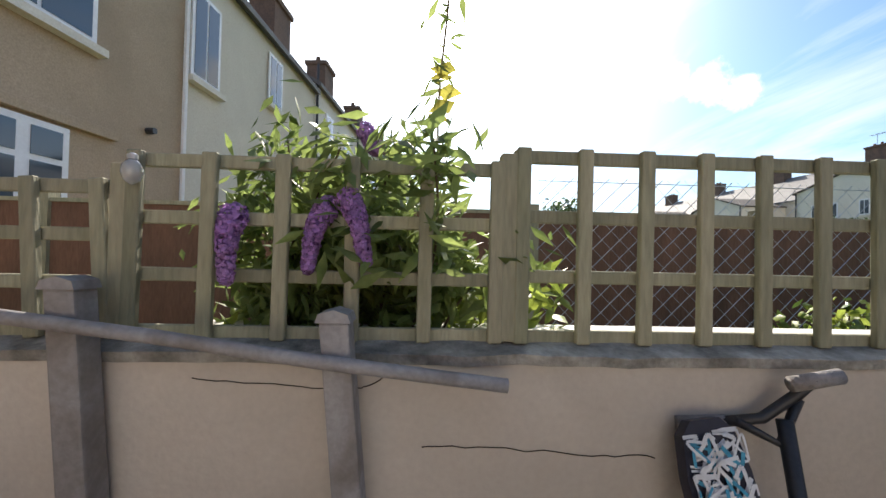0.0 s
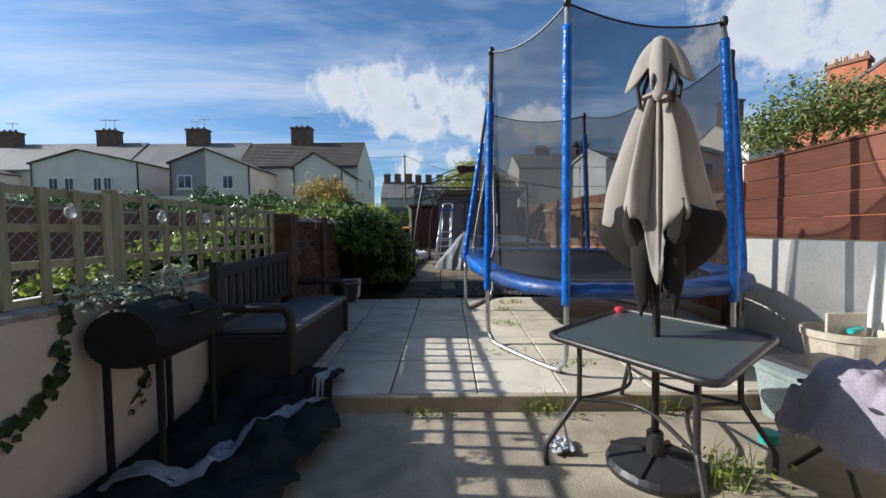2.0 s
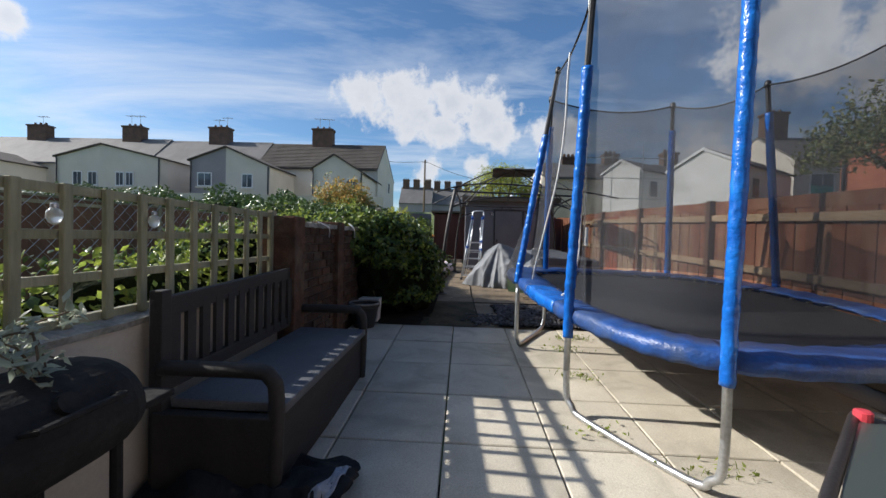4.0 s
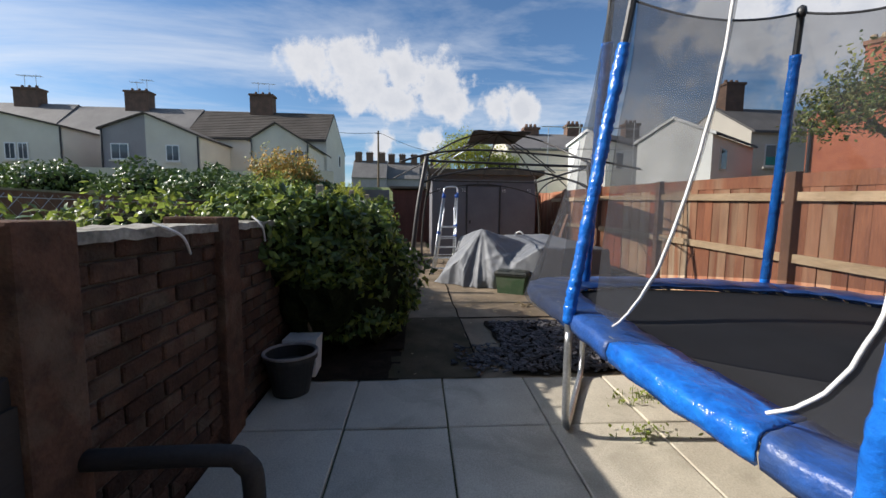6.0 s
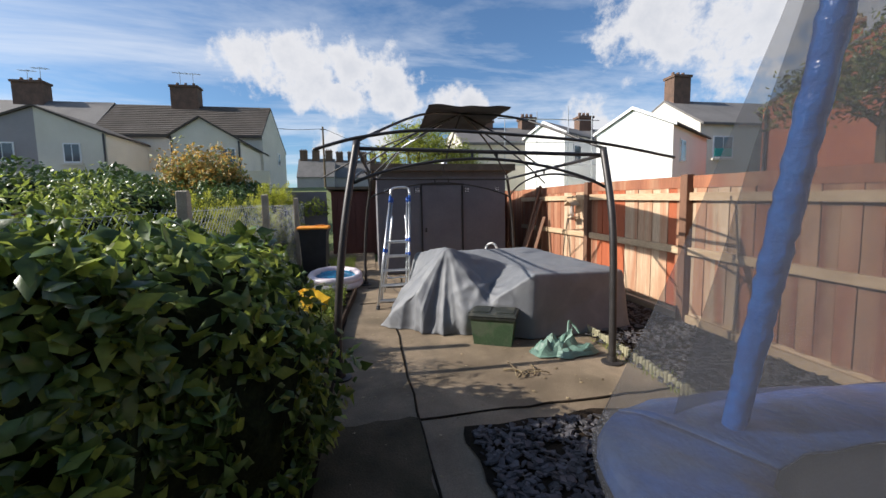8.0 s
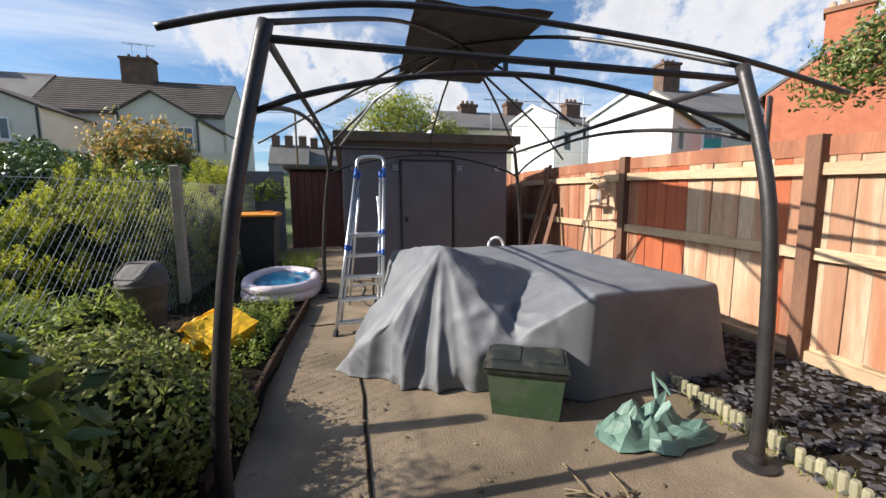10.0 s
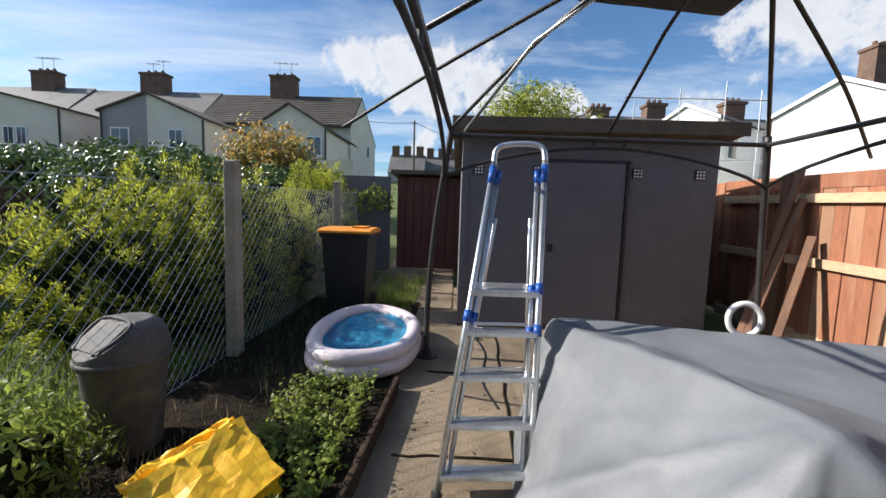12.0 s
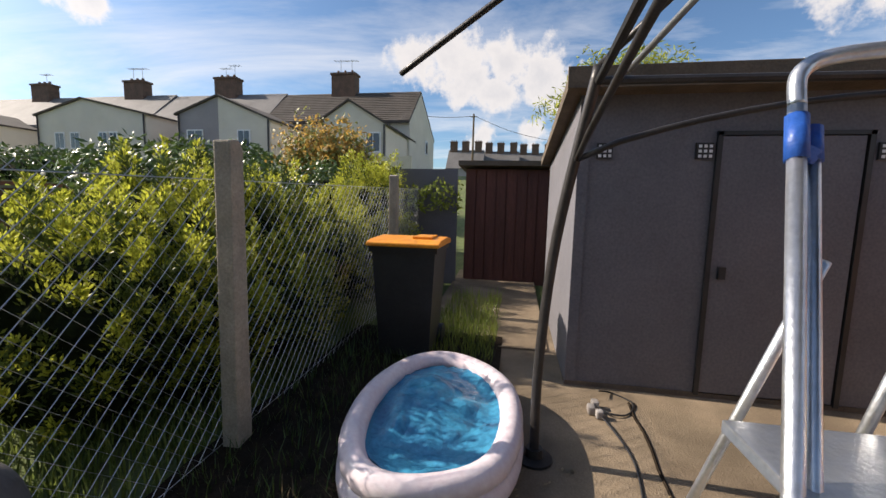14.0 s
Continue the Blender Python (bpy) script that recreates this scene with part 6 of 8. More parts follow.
# ---------------------------------------------------------------- trampoline
def build_trampoline():
    t = thing("trampoline", (4.2, -2.4, gz(4.2)), "large trampoline with blue padding, blue pole sleeves and black net", "trampoline")
    # poles round the rim, in order: foot and top
    poles = [((3.51, -1.27), (3.34, -1.30, 2.86)), ((2.70, -1.78), (2.62, -1.76, 2.88)), ((2.78, -3.10), (2.83, -3.02, 2.83)), ((3.45, -3.66), (3.45, -3.52, 2.85)),
             ((4.85, -3.62), (4.77, -3.39, 2.86)), ((5.68, -3.0), (5.40, -2.84, 2.86)), ((5.72, -1.57), (5.30, -1.48, 2.88)), ((4.88, -1.12), (4.84, -1.44, 3.0))]
    c = Vector((4.23, -2.43, 0))
    rim_z = 0.84
    rim = []
    for (fx, fy), _ in poles:
        rim.append(Vector((fx, fy, rim_z)) + (c - Vector((fx, fy, 0))).normalized() * 0.06)
        rim[-1].z = rim_z + 0.05 * (fx - 3.3)
    # one rim corner reaches out past its pole
    rim[6] = Vector((5.83, -1.33, rim[6].z))
    ring = smooth_path(rim, 8, closed=True)
    part("rim_tube", tube(ring, 0.021, 8, closed=True), M_GALV, t, smooth=True)
    k = len(ring)

    def inner(p, f):
        q = Vector((c.x, c.y, p.z))
        return q + (p - q) * f
    # mat, slightly sagging
    bm = bmesh.new()
    rows = []
    for f in (0.84, 0.6, 0.35, 0.12):
        rows.append([bm.verts.new(inner(p, f) - Vector((0, 0, 0.02 + 0.05 * (1 - f)))) for p in ring])
    for a, b in zip(rows, rows[1:]):
        for j in range(k):
            bm.faces.new((a[j], a[(j + 1) % k], b[(j + 1) % k], b[j]))
    bm.faces.new(rows[-1])
    part("jump_mat", bm, M_BLACKMAT, t, "black woven jumping mat", smooth=True)
    # padding: eight blue lengths, each hanging over the rim
    for s in range(8):
        seg = [ring[(s * 8 + i) % k] for i in range(9)]

        def pad(u, v, seg=seg, s=s):
            x = u * 8
            i = min(7, int(x))
            p = seg[i].lerp(seg[i + 1], x - i)
            w = 0.004 * math.sin(u * 40 + s) + 0.010 * noise.noise((p.x * 5, p.y * 5, v * 3))
            prof = ((1.035, -0.075), (1.045, -0.03), (1.035, 0.015), (1.0, 0.028), (0.92, 0.024), (0.82, 0.008))
            y = v * 5
            j = min(4, int(y))
            f = prof[j][0] + (prof[j + 1][0] - prof[j][0]) * (y - j)
            dz = prof[j][1] + (prof[j + 1][1] - prof[j][1]) * (y - j)
            q = inner(p, f)
            return q.x, q.y, q.z + dz + w
        if s < 7:
            part("pad", sheet(pad, 24, 10, thick=0.012), M_BLUEPAD, t, "sun-worn blue pad over the springs", smooth=True)
        else:
            # at the door slit, clear of the net, the pad's middle has a brighter colour
            for u0, u1, mt, lb in ((0.0, 0.30, M_BLUEPAD, "sun-worn blue pad over the springs"), (0.31, 0.80, M_BLUE, "shiny bright blue pad at the door slit"), (0.81, 1.0, M_BLUEPAD, "sun-worn blue pad over the springs")):
                part("pad", sheet(lambda u, v, u0=u0, u1=u1: pad(u0 + (u1 - u0) * u, v), 14, 10, thick=0.012), mt, t, lb, smooth=True)
    # springs under the pad edge: short stubs seen from below
    for s in range(48):
        p = ring[int(s * k / 48)]
        a, b = inner(p, 0.985), inner(p, 0.85)
        part("spring", tube([a - Vector((0, 0, 0.005)), b - Vector((0, 0, 0.03))], 0.009, 5), M_GALV, t)
    # U-shaped legs in pairs
    for a, b in ((0, 1), (2, 3), (4, 5), (6, 7)):
        pa, pb = Vector((*poles[a][0], 0)), Vector((*poles[b][0], 0))
        za, zb = gz(pa.x) + 0.025, gz(pb.x) + 0.025
        d = (pb - pa).normalized()
        pts = [(pa.x, pa.y, rim_z), (pa.x, pa.y, za + 0.16), (pa.x + d.x * 0.05, pa.y + d.y * 0.05, za + 0.05), (pa.x + d.x * 0.16, pa.y + d.y * 0.16, za),
               (pb.x - d.x * 0.16, pb.y - d.y * 0.16, zb), (pb.x - d.x * 0.05, pb.y - d.y * 0.05, zb + 0.05), (pb.x, pb.y, zb + 0.16), (pb.x, pb.y, rim_z)]
        part("leg", tube(smooth_path(pts, 5), 0.021, 10), M_GALV, t, "galvanised U-shaped leg", smooth=True)
    # poles with sleeves
    for i, ((fx, fy), top) in enumerate(poles):
        out = (Vector((fx, fy, 0)) - c).normalized() * 0.004
        f, tp = Vector((fx + out.x, fy + out.y, gz(fx) + 0.30)), Vector(top)
        pole = part("pole", tube([f, Vector((fx + out.x, fy + out.y, rim_z + 0.1)), tp], 0.0185, 10), M_GALV, t, smooth=True)
        part("pole_cap", lathe([(0.024, -0.03), (0.03, 0.0), (0.026, 0.03), (0.008, 0.045)], tp, 10), M_BLACKMETAL, pole, smooth=True)
        hi = {0: 2.42, 7: 2.38, 1: 2.72, 2: 2.70}.get(i, 2.6)
        lo = 0.89 if i == 7 else rim_z - 0.16
        pts, rs = [], []
        n = 80
        base = Vector((fx + out.x, fy + out.y, rim_z + 0.1))
        for j in range(n + 1):
            z = lo + (hi - lo) * j / n
            if z < base.z:
                p = Vector((base.x, base.y, z))
            else:
                p = base.lerp(tp, (z - base.z) / (tp.z - base.z))
            wr = {0: 0.003, 7: 0.004, 6: 0.003}.get(i, 0.0015)
            pts.append(p + Vector((random.uniform(-wr, wr), random.uniform(-wr, wr), 0)) * 0.7)
            rs.append(0.034 + random.uniform(-wr, wr))
        part("sleeve", tube(pts, rs, 12), M_BLUE, pole, "shiny wrinkled blue foam sleeve", smooth=True)
        if hi < tp.z - 0.2:
            part("black_tip", tube([base.lerp(tp, (hi - base.z) / (tp.z - base.z)), tp], 0.021, 8), M_BLACKMETAL, pole)
    # net: one panel between each two poles, its top edge sagging, drawn in at the foot
    for i in range(8):
        j = (i + 1) % 8
        ta, tb = Vector(poles[i][1]), Vector(poles[j][1])
        ba, bb = inner(rim[i], 0.95), inner(rim[j], 0.95)

        def net(u, v, ta=ta, tb=tb, ba=ba, bb=bb, i=i):
            sag = 4 * u * (1 - u)
            top = ta.lerp(tb, u) - Vector((0, 0, 0.10 * sag))
            bot = ba.lerp(bb, u) + (ba.lerp(bb, u) - Vector((c.x, c.y, ba.z))) * 0.10 * sag
            bot.z += 0.06
            p = bot.lerp(top, v)
            inw = (c - p)
            inw.z = 0
            p += inw.normalized() * (0.05 * sag * math.sin(v * math.pi) + 0.02 * noise.noise((p.x * 2, p.y * 2, p.z * 2)))
            if i == 7 and v < 0.75:
                p += inw.normalized() * 0.05 * math.sin(u * 9) * (0.75 - v)
            return p
        if i == 6:
            # this panel hangs down outside the pad
            flat = net

            def net(u, v, flat=flat):
                p = flat(u, v)
                q = Vector((c.x, c.y, p.z))
                return q + (p - q) * (1 + 0.12 * (1 - v) ** 2) - Vector((0, 0, 0.09 * (1 - v) ** 3))
        if i == 7:
            # the door: an open slit between two white edges
            slit_a = lambda v: 0.22 + 0.29 * (1 - math.exp(-v / 0.11))
            slit_b = lambda v: 0.80 + 0.17 * (1 - math.exp(-v / 0.08))
            nt = part("net_panel", sheet(lambda u, v: net(u * slit_a(v), v), 8, 30), M_NET, t, "fine black safety net", smooth=True)
            part("net_panel", sheet(lambda u, v: net(1 - (1 - u) * (1 - slit_b(v)), v), 6, 30), M_NET, t, "fine black safety net", smooth=True)
            for fn in (lambda v: net(slit_a(v), v), lambda v: net(slit_b(v), v)):
                part("door_edging", tube([fn((k / 40) ** 1.6) + Vector((0.010 * noise.noise((k * 0.4, 3, 0)), 0.014, 0)) for k in range(41)], 0.006, 6), M_WHITEP, t, "white door edging of the net", smooth=True)
        else:
            nt = part("net_panel", sheet(net, 12, 14), M_NET, t, "fine black safety net", smooth=True)
        part("top_cord", tube([net(u / 12, 1.0) for u in range(13)], 0.008, 6), M_BLACKMETAL, nt)
    part("label_tag", box((3.47, -1.365, 1.30), (3.53, -1.36, 1.42)), M_WHITEP, t, "white safety label on the net")


build_trampoline()


# ---------------------------------------------------------------- gazebo frame
def build_gazebo():
    t = thing("gazebo_frame", (9.7, -1.6, gz(9.7)), "dark bare metal gazebo frame with a scrap of roof cloth", "gazebo")
    g = lambda x: gz(x)
    corners = {"fl": ((7.935, -0.20), (8.0, -0.275), (8.155, -0.395, 2.25)), "fr": ((7.76, -2.51), (7.82, -2.525), (8.02, -2.55, 2.19)),
               "bl": ((11.52, -0.37), (11.50, -0.42), (11.33, -0.53, 2.25)), "br": ((11.55, -3.02), (11.53, -2.98), (11.37, -2.83, 2.24))}
    for k, (a, m, tp) in corners.items():
        r = 0.031 if k[0] == "f" else 0.024
        pts = smooth_path([(a[0], a[1], g(a[0])), (a[0], a[1], g(a[0]) + 0.5), (m[0], m[1], 1.55), tp], 8)
        p = part("post", tube(pts, r, 12), M_BRONZE, t, smooth=True)
        part("foot_plate", lathe([(0.09, 0.0), (0.09, 0.012), (0.045, 0.02), (0.04, 0.06)], (a[0], a[1], g(a[0])), 18), M_BRONZE, p)
    T = {k: Vector(v[2]) for k, v in corners.items()}
    for a, b in (("fl", "fr"), ("fr", "br"), ("br", "bl"), ("bl", "fl")):
        A, B = T[a] - Vector((0, 0, 0.06)), T[b] - Vector((0, 0, 0.06))
        part("top_rail", tube([A, B], 0.017, 8), M_BRONZE, t)
        L = (B - A).length
        pts = []
        for i in range(17):
            u = i / 16
            q = A.lerp(B, u) - Vector((0, 0, 0.30 - 0.24 * math.sin(math.pi * u) ** 0.75))
            # the ends bend in to meet the leaning posts
            for k, wgt in ((a, (1 - u) ** 5), (b, u ** 5)):
                m_, t_ = corners[k][1], corners[k][2]
                q += Vector((m_[0] - t_[0], m_[1] - t_[1], 0)) * 0.5 * wgt
            pts.append(q)
        ar = part("arch_rail", tube(pts, 0.013, 8), M_BRONZE, t, smooth=True)
        for u in (0.45, 0.55):
            q = A.lerp(B, u)
            part("spacer", tube([q, q - Vector((0, 0, 0.07))], 0.012, 6), M_BRONZE, ar)
    # roof ribs, bowed up to the crown
    crown = Vector((9.95, -1.70, 2.92))
    for k in T:
        mid = T[k].lerp(crown, 0.5) + Vector((0, 0, 0.10))
        part("roof_rib", tube(smooth_path([T[k], mid, crown], 8), 0.013, 8), M_BRONZE, t, smooth=True)
    for a, b in (("fl", "bl"), ("fr", "br"), ("bl", "br")):
        s = T[a].lerp(T[b], 0.5)
        part("roof_rib", tube([s, s.lerp(crown, 0.5) + Vector((0, 0, 0.06)), crown], 0.011, 8), M_BRONZE, t, smooth=True)
    # a loose bowed eave rod across the front, poking past the corner
    part("eave_rod", tube(smooth_path([(8.05, -0.055, 2.16), (8.08, -0.434, 2.27), (8.07, -1.0, 2.33), (8.05, -1.9, 2.29), (8.05, -2.57, 2.235), (8.05, -3.3, 2.115)], 8), 0.014, 8), M_BRONZE, t, smooth=True)
    part("eave_rod", tube(smooth_path([(11.2, 0.25, 2.20), (10.9, -0.5, 2.55), (10.4, -1.3, 2.82)], 8), 0.012, 8), M_BRONZE, t, smooth=True)
    part("eave_rod", tube(smooth_path([(11.3, -3.5, 2.10), (10.9, -2.9, 2.45), (10.4, -2.1, 2.80)], 8), 0.012, 8), M_BRONZE, t, smooth=True)
    part("pale_strut", tube([(11.25, -0.62, 2.20), (10.75, -1.0, 2.62), (10.2, -1.55, 2.88)], 0.012, 8), M_GALV, t, "bare bright metal strut", smooth=True)
    # sagging scrap of cloth on the crown
    A, B, C, D = Vector((8.92, -1.12, 2.76)), Vector((8.84, -1.99, 2.74)), Vector((11.10, -2.26, 2.95)), Vector((10.78, -1.24, 2.87))

    def cloth(u, v):
        p = A.lerp(B, u).lerp(D.lerp(C, u), v)
        return p.x, p.y, p.z + 0.10 * math.sin(math.pi * u) * math.sin(math.pi * v) + 0.02 * noise.noise((u * 4, v * 7, 0))
    part("roof_cloth", sheet(cloth, 24, 30, thick=0.006), surf("dark_grey_canvas", (0.07, 0.07, 0.075), (0.045, 0.045, 0.05), rough=0.9, scale=6, detail=140, bump=0.3), t, "dark grey leftover roof cloth", smooth=True)


build_gazebo()


# ---------------------------------------------------------------- sheds
def build_sheds():
    x, y0, y1, zb = 12.42, -3.16, -0.62, gz(12.5) - 0.02
    t = thing("grey_shed", (13.4, -1.9, zb), "flat-fronted grey painted garden shed with a pent roof", "shed")
    n = 1
    part("front_wall", box((x, y0, zb), (x + 0.03, y1, 2.42)), M_SHED, t, bevel=0.004)
    part("side_wall", prism([(x + 0.03, zb), (14.6, zb), (14.6, 2.2), (x + 0.03, 2.42)], y1 - 0.03, y1 - 0.001, "y"), M_SHED, t)
    part("side_wall", prism([(x + 0.03, zb), (14.6, zb), (14.6, 2.2), (x + 0.03, 2.42)], y0 + 0.001, y0 + 0.03, "y"), M_SHED, t)
    part("back_wall", box((14.6, y0, zb), (14.63, y1, 2.2)), M_SHED, t)
    part("roof", prism([(x - 0.16, 2.43), (14.75, 2.2), (14.75, 2.28), (x - 0.16, 2.51)], y0 - 0.14, y1 + 0.10, "y"), M_SHEDROOF, t, "felted roof with a brown edge", bevel=0.004)
    part("fascia", box((x - 0.185, y0 - 0.15, 2.415), (x - 0.162, y1 + 0.11, 2.545)), M_SHEDROOF, t, bevel=0.004)
    d = part("door", box((x - 0.018, -2.25, zb + 0.06), (x - 0.002, -1.47, 2.15)), M_SHED, t, "flush grey door", bevel=0.004)
    for yy in (-2.275, -1.465):
        part("door_trim", box((x - 0.026, yy - 0.014, zb + 0.04), (x - 0.002, yy + 0.014, 2.18)), M_BLACKMETAL, d)
    part("door_trim", box((x - 0.026, -2.29, 2.155), (x - 0.002, -1.45, 2.18)), M_BLACKMETAL, d)
    part("latch", box((x - 0.045, -1.56, 1.25), (x - 0.018, -1.52, 1.33)), M_BLACKMETAL, d)
    part("corner_trim", box((x - 0.012, y1 - 0.07, zb), (x, y1 - 0.001, 2.42)), M_SHED, t)
    part("base_board", box((x - 0.014, y0, zb), (x - 0.001, y1, zb + 0.05)), M_SHEDROOF, t)
    for yy in (-0.785, -1.385, -2.37, -2.98):
        v = part("vent", box((x - 0.016, yy - 0.05, 2.01), (x - 0.001, yy + 0.05, 2.11)), M_BLACKMETAL, t, "small square white lattice vent")
        for k in range(3):
            for q in range(3):
                part("vent_stud", box((x - 0.020, yy - 0.042 + 0.031 * k, 2.018 + 0.031 * q), (x - 0.0165, yy - 0.024 + 0.031 * k, 2.036 + 0.031 * q)), M_UPVC, v)
    # ornament on the roof
    tagged(part("white_ornament", lathe([(0.06, 0), (0.075, 0.05), (0.05, 0.11), (0.02, 0.14)], (12.55, -1.95, 2.50), 14), M_UPVC, None, smooth=True), "small white pot on the shed roof", "pot")
    b = thing("brown_shed", (16.4, -0.3, gz(16)), "low red-brown boarded shed in shadow", "shed")
    part("front_wall", box((15.6, -2.2, 0.3), (15.66, 0.52, 2.22)), M_BROWNSHED, b)
    for i in range(18):
        part("board", box((15.575, 0.37 - 0.15 * i, 0.4), (15.598, 0.505 - 0.15 * i, 2.2)), M_BROWNSHED, b)
    part("side_wall", box((15.66, 0.47, 0.3), (18.4, 0.52, 2.2)), M_SHED, b, "dark grey side wall")
    part("roof", prism([(15.45, 2.26), (18.6, 2.16), (18.6, 2.23), (15.45, 2.33)], -2.3, 0.62, "y"), M_SHEDROOF, b)
    part("back_wall", box((18.4, -2.2, 0.3), (18.45, 0.5, 2.2)), M_BROWNSHED, b)
    f = thing("far_fence", (16, 1.5, 0.5), "weathered grey boards along the end of the garden", "fence", kind="structure")
    part("side_wall", box((15.4, 0.62, 0.3), (15.46, 1.5, 2.20)), M_SHED, f)
    for i in range(16):
        part("board", box((15.6 + 0.16 * i, 1.9, 0.4), (15.74 + 0.16 * i, 1.93, 1.75 + 0.04 * (i % 3))), M_TRELLIS, f)
    # leaning planks by the far fence corner
    for (xa, ya, za), (xb, yb, zb_) in (((12.2, -3.35, 0.45), (12.3, -3.86, 2.12)), ((11.9, -3.45, 0.45), (12.1, -3.86, 1.5)), ((12.05, -3.3, 0.45), (12.25, -3.86, 1.85))):
        tagged(part("leaning_plank", bar((xa, ya, za), (xb, yb, zb_), 0.07, 0.022), M_POSTBROWN, None, bevel=0.003), "weathered plank leaning on the fence", "plank", "leaning planks")
    structure("wall_end", box((14.7, -3.95, 0.3), (14.85, -3.2, 2.1)), M_FENCEBROWN, "dark boards closing the garden's far corner", "wall")
    # cable and plug by the shed
    c = thing("extension_cable", (11.9, -1.0, gz(11.9)), "black cable with a grey socket on the ground by the shed", "cable")
    part("cable", tube(smooth_path([(12.10, -0.76, gz(12.1) + .03), (12.02, -0.84, gz(12) + .02), (12.05, -0.95, gz(12) + .01), (12.20, -1.02, gz(12.2) + .01), (12.32, -0.92, gz(12.3) + .01), (12.25, -0.82, gz(12.2) + .05)], 8), 0.006, 6), M_BLACKMETAL, c)
    part("cable", tube(smooth_path([(12.0, -0.78, gz(12) + .02), (11.6, -0.86, gz(11.6) + .008), (11.1, -0.80, gz(11.1) + .008), (10.7, -0.88, gz(10.7) + .008)], 8), 0.005, 6), M_BLACKMETAL, c)
    for px, py, w in ((12.04, -0.735, 0.035), (12.11, -0.77, 0.03), (11.99, -0.775, 0.025)):
        part("socket", box((px - w, py - 0.022, gz(px)), (px + w, py + 0.022, gz(px) + 0.05)), M_GREYPOST, c, bevel=0.012)


build_sheds()


# ---------------------------------------------------------------- covered furniture
def build_cover():
    g = gz
    pts = {"PL": (9.05, -1.31, 1.27), "PR": (9.95, -2.58, 1.14), "CM": (8.40, -2.07, 1.02), "CR": (8.62, -3.22, 0.97), "BL": (10.58, -1.12, 1.05), "BR": (10.42, -3.50, 0.86), "D": (8.62, -1.66, 0.70), "E": (8.92, -1.78, 0.80), "F": (9.3, -2.12, 1.0),
           "cm": (8.42, -2.05, g(8.4)), "cr": (8.52, -3.25, g(8.5)), "d": (8.66, -1.62, g(8.7)), "pl": (8.78, -1.08, g(8.8)), "t": (9.22, -0.56, g(9.2)), "u": (10.0, -0.86, g(10)), "bl": (10.66, -1.0, g(10.6)), "br": (10.5, -3.58, g(10.5)), "m": (8.95, -0.92, 0.80), "n": (9.7, -1.0, 0.85)}
    faces = ("CM CR PR F", "CR BR PR", "PR BR BL", "PL F PR BL", "D CM E", "E CM F", "D E PL", "E F PL", "cm cr CR CM", "d cm CM D", "pl d D PL", "pl PL m", "t pl m", "t m n u", "m PL n", "n PL BL", "u n BL bl", "cr br BR CR", "br bl BL BR")
    bm = bmesh.new()
    V = {k: bm.verts.new(p) for k, p in pts.items()}
    for f in faces:
        bm.faces.new([V[k] for k in f.split()])
    bmesh.ops.recalc_face_normals(bm, faces=bm.faces[:])
    bmesh.ops.triangulate(bm, faces=bm.faces[:])
    for _ in range(5):
        bmesh.ops.subdivide_edges(bm, edges=bm.edges[:], cuts=1, use_grid_fill=True)
        bmesh.ops.triangulate(bm, faces=[f for f in bm.faces if len(f.verts) > 4])
        if _ > 1:
            bmesh.ops.smooth_vert(bm, verts=[v for v in bm.verts if v.co.z > g(v.co.x) + 0.02], factor=0.22, use_axis_x=True, use_axis_y=True, use_axis_z=True)
    bm.normal_update()
    for v in bm.verts:
        c = v.co
        low = c.z - g(c.x)
        top = Vector((9.06, -1.31, 1.27))
        ang = math.atan2(c.y - top.y, c.x - top.x)
        dist = math.hypot(c.x - top.x, c.y - top.y)
        left = max(0.0, min(1.0, (c.y + 1.75) / 0.45)) * max(0.0, min(1.0, (10.3 - c.x) / 0.5))
        fold = (0.10 * (0.55 - abs(math.sin(ang * 4.5 + 0.7 * noise.noise(c * 1.5)))) + 0.03 * (0.5 - abs(math.sin(ang * 10.5 + 2)))) * left * min(1, dist * 1.6) * (1.15 - min(1, low * 0.75))
        dip = max(0.0, 1 - math.hypot(c.x - 8.85, (c.y + 1.72)) / 0.45)
        crease = 0.35 - abs(noise.noise(Vector((c.x * 2.2 + c.z, c.y * 2.2 - c.z * 1.5, c.z * 3.0))))
        wr = 0.008 * noise.noise(c * 5) + 0.004 * noise.noise(c * 12) + 0.014 * noise.noise(c * 2.0) + 0.05 * max(0.0, crease - 0.2) + 0.07 * dip * (0.3 - abs(noise.noise(c * 6)))
        front = max(0.0, min(1.0, (8.75 - c.x) / 0.2)) * (1 if c.y < -1.9 else 0)
        wr *= 1 - 0.55 * front
        if low < 0.02:
            wr *= 0.3
        v.co = c + v.normal * (fold + wr)
        v.co.z = max(v.co.z, g(v.co.x) + 0.006)
    bmesh.ops.solidify(bm, geom=bm.faces[:], thickness=0.004)
    tagged(part("furniture_cover", bm, M_COVER, None, smooth=True), "grey waterproof cover draped in folds over garden seating", "cover")
    # the end of a seat that peeps out at the back
    tagged(part("white_ring", tube([(10.75 + 0.02 * math.cos(a), -2.35 + 0.085 * math.cos(a), 1.03 + 0.10 * math.sin(a)) for a in (2 * math.pi * i / 28 for i in range(28))], 0.018, 8, closed=True), M_WHITEP, None, smooth=True), "white ring standing up behind the covered seating", "ring")


build_cover()

